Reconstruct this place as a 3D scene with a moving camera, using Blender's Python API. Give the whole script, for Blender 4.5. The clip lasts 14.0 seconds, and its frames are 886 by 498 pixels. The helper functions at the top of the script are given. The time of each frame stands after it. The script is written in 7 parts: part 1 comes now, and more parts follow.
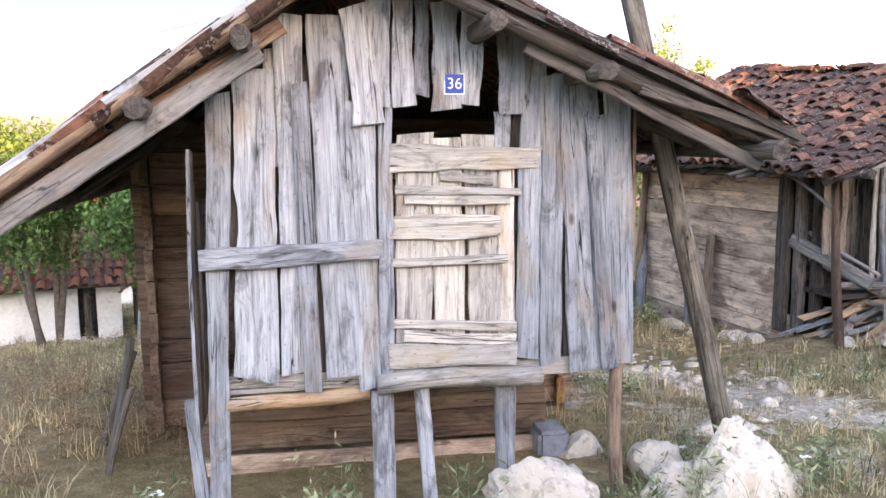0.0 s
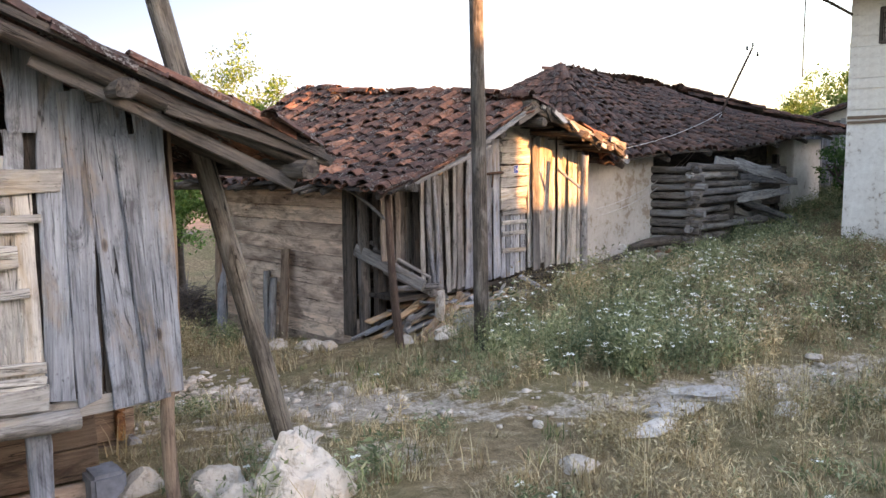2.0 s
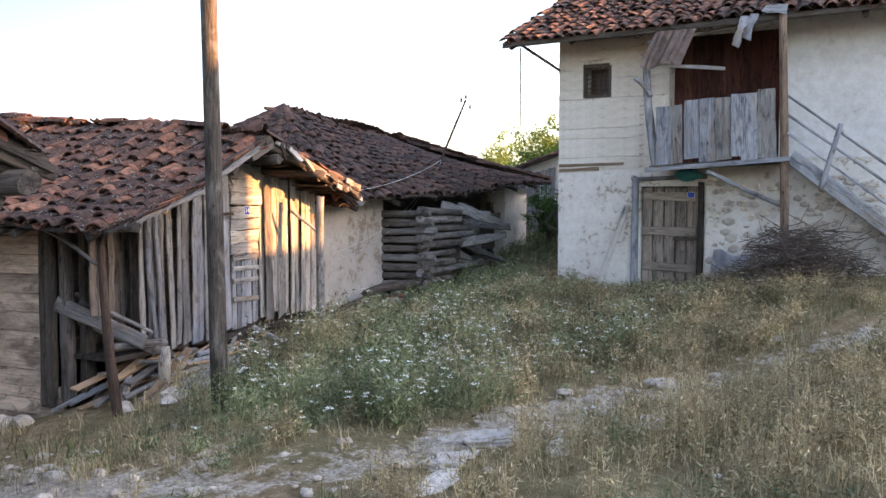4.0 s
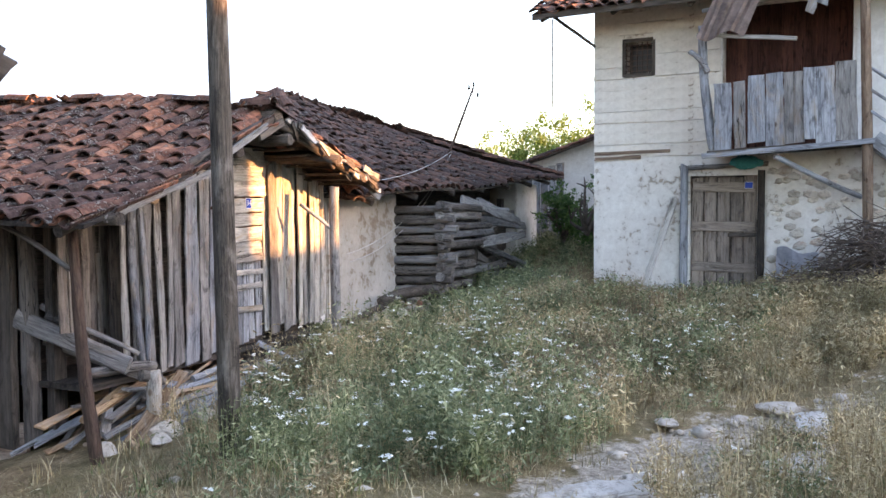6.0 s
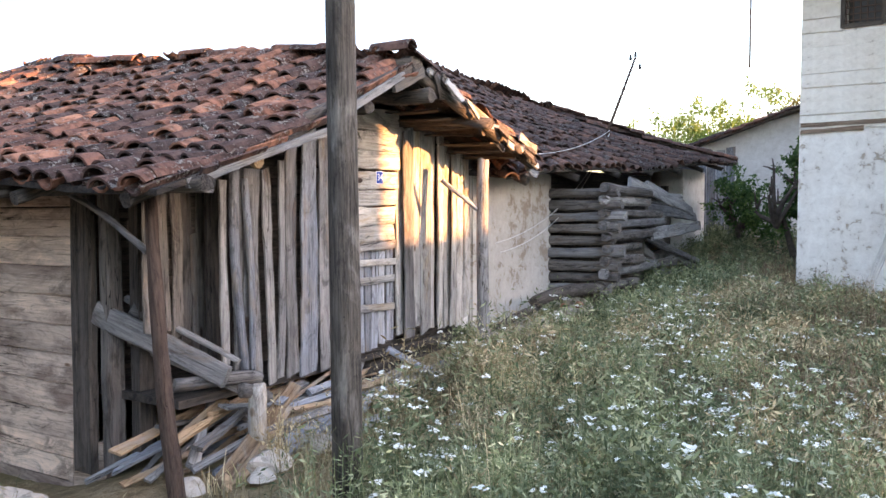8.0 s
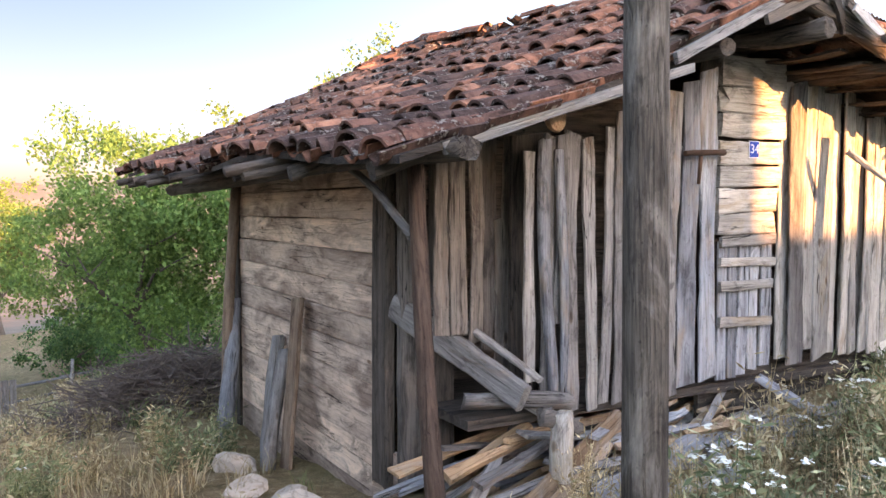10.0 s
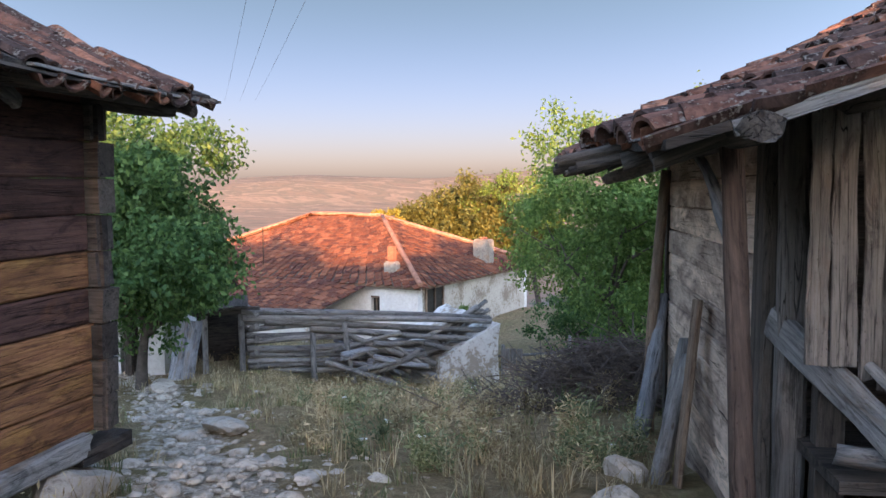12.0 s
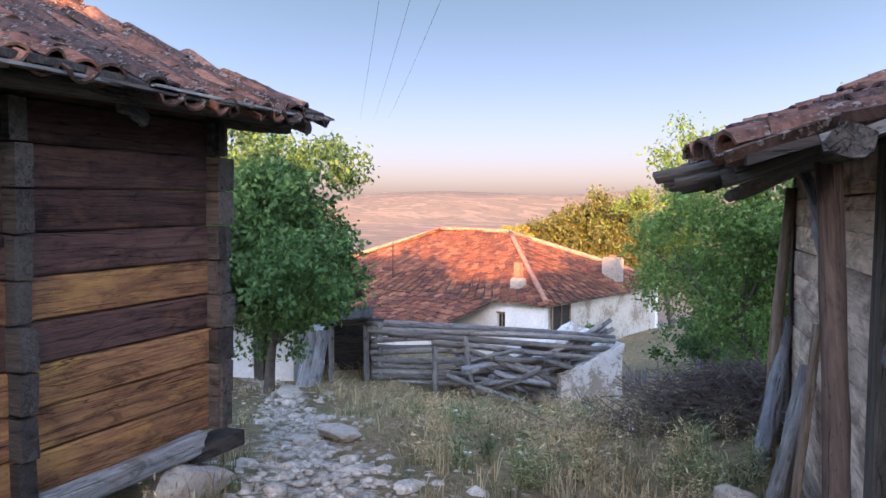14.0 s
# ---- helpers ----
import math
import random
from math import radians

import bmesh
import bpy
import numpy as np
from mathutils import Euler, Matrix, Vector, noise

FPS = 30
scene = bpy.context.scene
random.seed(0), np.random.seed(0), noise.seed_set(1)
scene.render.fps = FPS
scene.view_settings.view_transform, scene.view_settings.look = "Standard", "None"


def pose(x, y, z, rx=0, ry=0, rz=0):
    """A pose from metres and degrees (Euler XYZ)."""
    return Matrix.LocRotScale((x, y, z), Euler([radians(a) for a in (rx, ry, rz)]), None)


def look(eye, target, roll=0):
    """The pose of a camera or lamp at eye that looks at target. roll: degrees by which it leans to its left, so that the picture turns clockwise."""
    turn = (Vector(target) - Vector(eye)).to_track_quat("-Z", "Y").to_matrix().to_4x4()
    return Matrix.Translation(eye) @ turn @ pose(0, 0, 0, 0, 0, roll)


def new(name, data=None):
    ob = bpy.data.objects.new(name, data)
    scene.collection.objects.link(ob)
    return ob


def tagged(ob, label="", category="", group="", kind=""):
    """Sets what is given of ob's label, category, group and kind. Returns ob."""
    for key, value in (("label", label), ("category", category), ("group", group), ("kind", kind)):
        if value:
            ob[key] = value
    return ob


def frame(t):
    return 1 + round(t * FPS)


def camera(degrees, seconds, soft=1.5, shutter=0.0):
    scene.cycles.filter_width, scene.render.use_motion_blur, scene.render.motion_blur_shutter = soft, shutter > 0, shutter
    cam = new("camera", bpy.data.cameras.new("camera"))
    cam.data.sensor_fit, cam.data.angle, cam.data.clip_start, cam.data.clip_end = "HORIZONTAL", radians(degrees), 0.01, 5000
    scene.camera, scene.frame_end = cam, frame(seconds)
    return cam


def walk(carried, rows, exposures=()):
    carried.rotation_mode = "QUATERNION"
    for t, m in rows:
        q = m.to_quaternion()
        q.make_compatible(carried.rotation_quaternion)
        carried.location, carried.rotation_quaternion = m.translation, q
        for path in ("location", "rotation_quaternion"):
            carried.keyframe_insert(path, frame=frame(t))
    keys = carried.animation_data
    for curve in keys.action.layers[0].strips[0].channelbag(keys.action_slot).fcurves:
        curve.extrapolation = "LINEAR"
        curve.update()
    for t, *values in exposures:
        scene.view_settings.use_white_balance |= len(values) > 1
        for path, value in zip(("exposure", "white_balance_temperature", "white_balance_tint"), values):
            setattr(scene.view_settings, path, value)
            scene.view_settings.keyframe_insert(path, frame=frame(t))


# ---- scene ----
cam = camera(56.8, 14.0)
PATH = [
    (0, (0.036, 0.072, 1.607), (0.036, 2.054, 1.336), -0.6),
    (0.5, (0.04, 0.061, 1.6), (0.089, 2.037, 1.293), -0.8),
    (1, (0.099, 0.094, 1.618), (0.31, 2.058, 1.306), -0.8),
    (1.5, (0.218, 0.088, 1.618), (0.783, 1.986, 1.335), -0.7),
    (2, (0.341, 0.06, 1.632), (1.27, 1.814, 1.387), -0.6),
    (2.5, (0.374, 0.114, 1.615), (1.558, 1.714, 1.422), -0.4),
    (3, (0.338, 0.322, 1.585), (1.712, 1.766, 1.424), -0.4),
    (5.3, (0.926, 2.035, 1.314), (2.452, 3.324, 1.206), -0.2),
    (5.5, (1.036, 2.241, 1.315), (2.567, 3.524, 1.21), -0.4),
    (6, (1.236, 2.743, 1.259), (2.778, 4.012, 1.153), -0.4),
    (6.5, (1.505, 3.164, 1.205), (3.051, 4.428, 1.098), -0.3),
    (7, (1.787, 3.537, 1.179), (3.307, 4.832, 1.075), -0.3),
    (7.5, (2.11, 3.96, 1.117), (3.574, 5.319, 1.015), -0.3),
    (8, (2.466, 4.309, 1.055), (3.787, 5.806, 0.945), 0.0),
    (8.2, (2.592, 4.425, 1.075), (3.831, 5.991, 0.96), 0.3),
    (10.3, (3.855, 5.433, 0.948), (4.103, 7.413, 0.813), -0.1),
    (10.5, (3.985, 5.504, 0.947), (4.076, 7.497, 0.806), -0.2),
    (11, (4.263, 5.629, 0.971), (3.983, 7.603, 0.821), -0.2),
    (11.5, (4.452, 5.813, 0.977), (3.927, 7.736, 0.818), -0.1),
    (12, (4.683, 5.89, 0.994), (3.889, 7.719, 0.834), -0.3),
    (12.5, (4.839, 5.957, 1.0), (3.861, 7.694, 0.837), -0.1),
    (13, (4.893, 5.964, 0.998), (3.858, 7.668, 0.836), 0.1),
    (13.5, (4.906, 5.952, 0.996), (3.848, 7.643, 0.853), 0.1),
    (14, (4.879, 5.956, 0.986), (3.801, 7.636, 0.866), 0.2),
]
EXPOSURES = [(0, 2.8, 8500, 31), (0.5, 2.6, 8600, 31), (1, 2.25, 8900, 30), (1.5, 2.25, 9000, 29), (3, 2.0, 8400, 30), (5.5, 2.35, 8200, 29), (8.2, 2.6, 8200, 29), (10.3, 2.65, 8500, 30), (10.6, 2.5, 8400, 31), (11, 2.15, 7900, 27), (11.5, 1.6, 7400, 20), (12, 1.85, 7100, 24), (12.6, 2.3, 7150, 26), (13.2, 2.32, 7100, 28), (14, 2.12, 6850, 29)]
walk(cam, [(t, look(eye, target, roll)) for t, eye, target, roll in PATH], EXPOSURES)

# ---- daylight: a low evening sun behind the walker, a clear sky ----
SUN_AZ = math.atan2(0.48, -0.88)
SUN_EL = radians(9.0)
SUN_DIR = Vector((math.sin(SUN_AZ) * math.cos(SUN_EL), math.cos(SUN_AZ) * math.cos(SUN_EL), math.sin(SUN_EL)))
world = bpy.data.worlds.new("evening_sky")
scene.world = world
world.use_nodes = True
wn = world.node_tree.nodes
sky = wn.new("ShaderNodeTexSky")
sky.sky_type = "NISHITA"
sky.sun_disc = False
sky.sun_elevation, sky.sun_rotation = SUN_EL, SUN_AZ
sky.dust_density, sky.ozone_density = 0.8, 2.2
# the whole sky grows brighter towards the sun
wl = world.node_tree.links
wco = wn.new("ShaderNodeTexCoord")
wdot = wn.new("ShaderNodeVectorMath")
wdot.operation = "DOT_PRODUCT"
wdot.inputs[1].default_value = SUN_DIR
wmap = wn.new("ShaderNodeMapRange")
wmap.interpolation_type = "SMOOTHSTEP"
for i, v in enumerate((-1.0, 0.45, 0.21, 2.4)):
    wmap.inputs[1 + i].default_value = v
wmul = wn.new("ShaderNodeVectorMath")
wmul.operation = "SCALE"
wl.new(wco.outputs["Generated"], wdot.inputs[0])
wl.new(wdot.outputs["Value"], wmap.inputs[0])
wl.new(sky.outputs[0], wmul.inputs[0])
wl.new(wmap.outputs[0], wmul.inputs["Scale"])
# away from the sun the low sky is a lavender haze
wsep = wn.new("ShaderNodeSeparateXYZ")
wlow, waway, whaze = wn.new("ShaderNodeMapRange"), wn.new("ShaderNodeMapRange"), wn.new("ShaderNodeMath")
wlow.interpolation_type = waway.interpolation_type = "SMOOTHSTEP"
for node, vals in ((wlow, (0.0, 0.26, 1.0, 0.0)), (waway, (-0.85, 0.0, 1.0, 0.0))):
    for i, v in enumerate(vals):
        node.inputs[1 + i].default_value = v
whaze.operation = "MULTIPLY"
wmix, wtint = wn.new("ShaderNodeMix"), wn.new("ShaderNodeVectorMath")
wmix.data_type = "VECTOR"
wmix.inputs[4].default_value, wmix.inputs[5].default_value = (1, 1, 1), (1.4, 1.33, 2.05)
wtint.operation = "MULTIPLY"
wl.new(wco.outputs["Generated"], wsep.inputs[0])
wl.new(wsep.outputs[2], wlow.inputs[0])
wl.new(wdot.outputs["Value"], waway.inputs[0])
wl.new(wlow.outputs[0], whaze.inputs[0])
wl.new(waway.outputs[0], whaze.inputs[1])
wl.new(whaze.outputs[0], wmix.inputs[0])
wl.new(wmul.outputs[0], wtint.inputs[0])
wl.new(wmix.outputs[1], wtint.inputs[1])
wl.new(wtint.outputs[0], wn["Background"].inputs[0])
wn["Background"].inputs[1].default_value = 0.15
sun = new("sun", bpy.data.lights.new("sun", "SUN"))
sun.data.energy, sun.data.angle, sun.data.color = 5.0, radians(0.5), (1.0, 0.55, 0.23)
sun.matrix_world = look(SUN_DIR * 50, (0, 0, 0))

# ---- materials ----
RNG = np.random.default_rng(7)


class Nodes:
    """A short way to write node materials."""

    def __init__(self, name, rough=0.8, metal=0.0, spec=0.3):
        self.m = bpy.data.materials.new(name)
        self.m.use_nodes = True
        self.t = self.m.node_tree
        self.b = self.t.nodes["Principled BSDF"]
        self.b.inputs["Roughness"].default_value = rough
        self.b.inputs["Metallic"].default_value = metal
        self.b.inputs["Specular IOR Level"].default_value = spec
        self.co = self.t.nodes.new("ShaderNodeTexCoord").outputs["Object"]

    def link(self, a, b):
        self.t.links.new(a, b)

    def noise(self, scale, detail=4, stretch=None, rough=0.6, dist=0.0, offset=None):
        n = self.t.nodes.new("ShaderNodeTexNoise")
        n.inputs["Scale"].default_value, n.inputs["Detail"].default_value = scale, detail
        n.inputs["Roughness"].default_value, n.inputs["Distortion"].default_value = rough, dist
        src = self.co
        if stretch:
            mp = self.t.nodes.new("ShaderNodeMapping")
            mp.inputs["Scale"].default_value = stretch
            self.link(src, mp.inputs[0])
            src = mp.outputs[0]
        if offset is not None:
            ad = self.t.nodes.new("ShaderNodeVectorMath")
            self.link(src, ad.inputs[0])
            mul = self.math("MULTIPLY", offset, 37.0)
            self.link(mul, ad.inputs[1])
            src = ad.outputs[0]
        self.link(src, n.inputs["Vector"])
        return n.outputs["Fac"]

    def math(self, op, a, b=0.5, c=0.5):
        n = self.t.nodes.new("ShaderNodeMath")
        n.operation = op
        for i, v in enumerate((a, b, c)):
            if hasattr(v, "is_linked"):
                self.link(v, n.inputs[i])
            else:
                n.inputs[i].default_value = v
        return n.outputs[0]

    def rand(self):
        a = self.t.nodes.new("ShaderNodeObjectInfo").outputs["Random"]
        b = self.t.nodes.new("ShaderNodeNewGeometry").outputs["Random Per Island"]
        return self.math("FRACT", self.math("ADD", a, b))

    def obrand(self):
        return self.t.nodes.new("ShaderNodeObjectInfo").outputs["Random"]

    def ramp(self, fac, stops):
        r = self.t.nodes.new("ShaderNodeValToRGB")
        e = r.color_ramp.elements
        while len(e) < len(stops):
            e.new(0.5)
        for i, (p, c) in enumerate(stops):
            e[i].position, e[i].color = p, (*c, 1)
        self.link(fac, r.inputs[0])
        return r.outputs[0]

    def mix(self, fac, a, b, kind="MIX"):
        n = self.t.nodes.new("ShaderNodeMix")
        n.data_type, n.blend_type = "RGBA", kind
        for sock, v in ((n.inputs[0], fac), (n.inputs[6], a), (n.inputs[7], b)):
            if hasattr(v, "is_linked"):
                self.link(v, sock)
            else:
                sock.default_value = v if isinstance(v, float) else (*v, 1)
        return n.outputs[2]

    def done(self, col, bump=None, strength=0.4, dist=0.01):
        if hasattr(col, "is_linked"):
            self.link(col, self.b.inputs["Base Color"])
        else:
            self.b.inputs["Base Color"].default_value = (*col, 1)
        if bump is not None:
            n = self.t.nodes.new("ShaderNodeBump")
            n.inputs["Strength"].default_value, n.inputs["Distance"].default_value = strength, dist
            self.link(bump, n.inputs["Height"])
            self.link(n.outputs[0], self.b.inputs["Normal"])
        return self.m


def wood(name, light, mid, dark, stain=None, stain_at=0.62, grain=1.0):
    """Weathered wood: fibres and checks along the piece's own length, knots, blotches, a tone for each piece."""
    k = Nodes(name, 0.88, 0, 0.18)
    r = k.obrand()
    fibre = k.noise(6.0 * grain, 8, (0.22, 4.2, 4.2), 0.66, 1.3, r)
    fine = k.noise(1.0, 4, (4.0, 105, 105), 0.65, 0.5, r)
    broad = k.noise(1.5, 5, (0.9, 2.0, 2.0), 0.65, 0.6, r)
    body = k.math("ADD", k.math("MULTIPLY", fibre, 0.62), k.math("MULTIPLY", fine, 0.38))
    c = k.ramp(body, [(0.31, dark), (0.43, mid), (0.62, light)])
    tone = k.math("ADD", k.math("MULTIPLY", r, 0.5), k.math("MULTIPLY", broad, 0.75))
    c = k.mix(1.0, c, k.ramp(tone, [(0.28, (0.46, 0.45, 0.45)), (0.55, (0.88, 0.88, 0.88)), (0.9, (1.28, 1.26, 1.22))]), "MULTIPLY")
    blotch = k.noise(3.4, 8, (0.8, 2.4, 2.4), 0.72, 0.9, r)
    c = k.mix(0.85, c, k.ramp(blotch, [(0.36, (0.36, 0.35, 0.35)), (0.48, (0.95, 0.95, 0.95)), (0.68, (1.16, 1.16, 1.15))]), "MULTIPLY")
    if stain:
        st = k.noise(2.2, 6, (0.6, 1.8, 1.8), 0.68, 0.5, r)
        c = k.mix(k.ramp(st, [(stain_at - 0.06, (0, 0, 0)), (stain_at + 0.1, (1, 1, 1))]), c, k.mix(0.65, c, stain))
    kn = k.t.nodes.new("ShaderNodeTexVoronoi")
    kn.inputs["Scale"].default_value = 4.0
    mp = k.t.nodes.new("ShaderNodeMapping")
    mp.inputs["Scale"].default_value = (0.4, 1, 0.4)
    k.link(k.co, mp.inputs[0])
    ad = k.t.nodes.new("ShaderNodeVectorMath")
    k.link(mp.outputs[0], ad.inputs[0])
    k.link(k.math("MULTIPLY", r, 91.0), ad.inputs[1])
    k.link(ad.outputs[0], kn.inputs["Vector"])
    knot = k.ramp(kn.outputs["Distance"], [(0.02, (0.2, 0.15, 0.12)), (0.05, (0.55, 0.42, 0.33)), (0.075, (1, 1, 1))])
    c = k.mix(0.85, c, knot, "MULTIPLY")
    # drying checks: thin dark lines that wander along the grain
    check = k.noise(1.0, 3, (0.7, 17, 17), 0.5, 0.7, r)
    off = k.math("ABSOLUTE", k.math("SUBTRACT", check, 0.47))
    line = k.ramp(off, [(0.004, (0.1, 0.09, 0.085)), (0.014, (1, 1, 1))])
    here = k.ramp(k.noise(2.0, 3, (0.5, 1.5, 1.5), 0.5, 0.0, r), [(0.48, (0.05, 0.05, 0.05)), (0.62, (1, 1, 1))])
    c = k.mix(here, c, k.mix(1.0, c, line, "MULTIPLY"))
    specks = k.ramp(k.noise(70, 2, (0.5, 1, 1), 0.5, 0.0, r), [(0.66, (1, 1, 1)), (0.74, (0.35, 0.33, 0.31))])
    c = k.mix(0.7, c, specks, "MULTIPLY")
    h = k.math("ADD", k.math("MULTIPLY", body, 0.8), k.math("MULTIPLY", k.math("MINIMUM", off, 0.02), 22.0))
    return k.done(c, h, 0.85, 0.018)


GREY = wood("weathered_grey_wood", (0.40, 0.42, 0.446), (0.245, 0.258, 0.277), (0.06, 0.06, 0.063), (0.31, 0.225, 0.15), 0.585)
PALE = wood("pale_weathered_wood", (0.50, 0.47, 0.43), (0.35, 0.325, 0.29), (0.15, 0.135, 0.12), (0.36, 0.25, 0.14), 0.6)
BROWN = wood("brown_wall_wood", (0.30, 0.215, 0.155), (0.19, 0.13, 0.095), (0.07, 0.048, 0.036), (0.12, 0.06, 0.04), 0.55)
TAN = wood("greyed_brown_wood", (0.74, 0.57, 0.45), (0.58, 0.435, 0.335), (0.25, 0.18, 0.135), (0.13, 0.075, 0.06), 0.53, 0.6)
RED = wood("dark_red_wall_wood", (0.15, 0.078, 0.06), (0.085, 0.045, 0.038), (0.024, 0.014, 0.013), (0.20, 0.085, 0.04), 0.62)
AMBER = wood("amber_wall_wood", (0.43, 0.205, 0.085), (0.23, 0.10, 0.053), (0.045, 0.022, 0.016), (0.55, 0.29, 0.085), 0.56)
# old board wood a step darker: eave shade is put into its colour
SHADED_OLD = wood("weathered_shade_darkened_boards", (0.21, 0.185, 0.165), (0.125, 0.11, 0.098), (0.035, 0.031, 0.028), (0.16, 0.10, 0.065), 0.62)
POST = wood("red_brown_old_post", (0.18, 0.12, 0.092), (0.105, 0.068, 0.052), (0.035, 0.025, 0.02))
OLD = wood("old_barn_boards", (0.31, 0.295, 0.28), (0.19, 0.18, 0.17), (0.055, 0.05, 0.046), (0.24, 0.15, 0.09), 0.62)
# dark timber; also stands in for shade behind gaps and openings
DARK = wood("dark_old_wood_and_shade", (0.12, 0.10, 0.085), (0.065, 0.055, 0.047), (0.022, 0.019, 0.017))
FRESH = wood("split_firewood", (0.50, 0.34, 0.21), (0.35, 0.22, 0.13), (0.13, 0.085, 0.055), (0.35, 0.33, 0.30), 0.55)
LOGS = wood("old_log_wood", (0.31, 0.295, 0.275), (0.185, 0.175, 0.165), (0.06, 0.055, 0.05), (0.13, 0.10, 0.075), 0.6)
POLE = wood("tarred_pole_wood", (0.19, 0.165, 0.135), (0.085, 0.072, 0.06), (0.03, 0.025, 0.021), (0.34, 0.31, 0.27), 0.6, 1.5)
DOORWOOD = wood("brown_grey_door_wood", (0.34, 0.28, 0.235), (0.225, 0.18, 0.148), (0.07, 0.056, 0.046))
MAROON = wood("maroon_painted_boards", (0.13, 0.055, 0.04), (0.085, 0.035, 0.028), (0.035, 0.016, 0.014))


def tile_mat(name, reds, lichen, amount):
    k = Nodes(name, 0.9, 0, 0.15)
    r = k.rand()
    c = k.ramp(r, reds)
    n1 = k.noise(7, 6, None, 0.7, 0.4, r)
    n2 = k.noise(38, 3, None, 0.6)
    soot = k.ramp(n1, [(amount - 0.12, (1, 1, 1)), (amount + 0.1, (0.16, 0.14, 0.13))])
    c = k.mix(0.92, c, soot, "MULTIPLY")
    spots = k.ramp(k.math("MULTIPLY", n2, n1), [(0.29, (0, 0, 0)), (0.35, (1, 1, 1))])
    c = k.mix(k.math("MULTIPLY", spots, 0.6), c, lichen)
    return k.done(c, n2, 0.5, 0.008)


TILE = tile_mat("old_clay_tile", [(0.0, (0.075, 0.05, 0.043)), (0.35, (0.12, 0.068, 0.054)), (0.62, (0.18, 0.088, 0.064)), (0.85, (0.29, 0.125, 0.078)), (1.0, (0.38, 0.18, 0.115))], (0.27, 0.25, 0.22), 0.50)
TILE_BROWN = tile_mat("dull_brown_clay_tile", [(0.0, (0.07, 0.045, 0.038)), (0.6, (0.135, 0.075, 0.058)), (1.0, (0.21, 0.105, 0.075))], (0.22, 0.2, 0.18), 0.52)
TILE_RED = tile_mat("red_clay_tile", [(0.0, (0.085, 0.034, 0.028)), (0.35, (0.15, 0.052, 0.032)), (0.75, (0.215, 0.075, 0.04)), (1.0, (0.31, 0.13, 0.075))], (0.33, 0.22, 0.16), 0.6)


def plaster_mat(name, base, dirt, under, worn):
    k = Nodes(name, 0.92, 0, 0.15)
    n1 = k.noise(1.1, 6, None, 0.65, 0.3)
    n2 = k.noise(9, 5, None, 0.7, 0.5)
    n3 = k.noise(55, 2)
    c = k.ramp(n1, [(0.3, dirt), (0.62, base)])
    c = k.mix(0.35, c, k.ramp(n2, [(0.3, (0.5, 0.45, 0.4)), (0.6, (1, 1, 1))]), "MULTIPLY")
    p = k.math("MULTIPLY", n1, n2)
    peel = k.ramp(p, [(worn - 0.02, (1, 1, 1)), (worn + 0.015, (0, 0, 0))])
    c = k.mix(peel, c, under)
    h = k.math("ADD", k.math("MULTIPLY", n2, 0.6), k.math("ADD", n3, k.math("MULTIPLY", peel, -1.2)))
    return k.done(c, h, 0.5, 0.012)


PLASTER = plaster_mat("worn_lime_plaster", (0.82, 0.79, 0.73), (0.66, 0.61, 0.54), (0.40, 0.33, 0.26), 0.185)
LIMEWASH = plaster_mat("limewashed_boards", (0.78, 0.74, 0.66), (0.66, 0.60, 0.51), (0.34, 0.26, 0.19), 0.16)
TAN_PLASTER = plaster_mat("tan_plaster", (0.58, 0.53, 0.45), (0.42, 0.36, 0.29), (0.30, 0.24, 0.18), 0.21)
FLAKED = plaster_mat("flaking_whitewash", (0.72, 0.70, 0.66), (0.52, 0.48, 0.43), (0.36, 0.30, 0.24), 0.22)
# plaster darkened: the shade under the eave is put into its colour
EAVE_SHADE_PLASTER = plaster_mat("eave_shaded_plaster", (0.54, 0.50, 0.44), (0.41, 0.37, 0.315), (0.31, 0.245, 0.185), 0.19)
WHITEWASH = plaster_mat("whitewash", (0.80, 0.79, 0.76), (0.66, 0.64, 0.6), (0.42, 0.37, 0.31), 0.15)


def stone_mat(name, light, mid, dark, tint):
    k = Nodes(name, 0.9, 0, 0.2)
    n1 = k.noise(2.6, 7, None, 0.65, 0.8)
    n2 = k.noise(16, 6, None, 0.7, 0.4)
    c = k.ramp(n1, [(0.3, mid), (0.5, light), (0.68, tint)])
    c = k.mix(0.75, c, k.ramp(n2, [(0.33, dark), (0.5, (1, 1, 1))]), "MULTIPLY")
    tone = k.ramp(k.rand(), [(0, (0.72, 0.72, 0.72)), (1, (1.1, 1.1, 1.1))])
    c = k.mix(1.0, c, tone, "MULTIPLY")
    return k.done(c, n2, 0.8, 0.03)


ROCK = stone_mat("pale_limestone", (0.62, 0.545, 0.455), (0.49, 0.41, 0.325), (0.4, 0.37, 0.345), (0.5, 0.37, 0.26))
CHALK = stone_mat("white_chalky_rock", (0.66, 0.61, 0.54), (0.5, 0.445, 0.375), (0.36, 0.33, 0.3), (0.44, 0.365, 0.285))
WALLSTONE = stone_mat("pale_wall_stone", (0.72, 0.66, 0.57), (0.60, 0.52, 0.43), (0.5, 0.46, 0.43), (0.6, 0.47, 0.38))
RUBBLE = stone_mat("rubble_masonry", (0.42, 0.38, 0.325), (0.31, 0.265, 0.22), (0.4, 0.36, 0.33), (0.38, 0.26, 0.18))


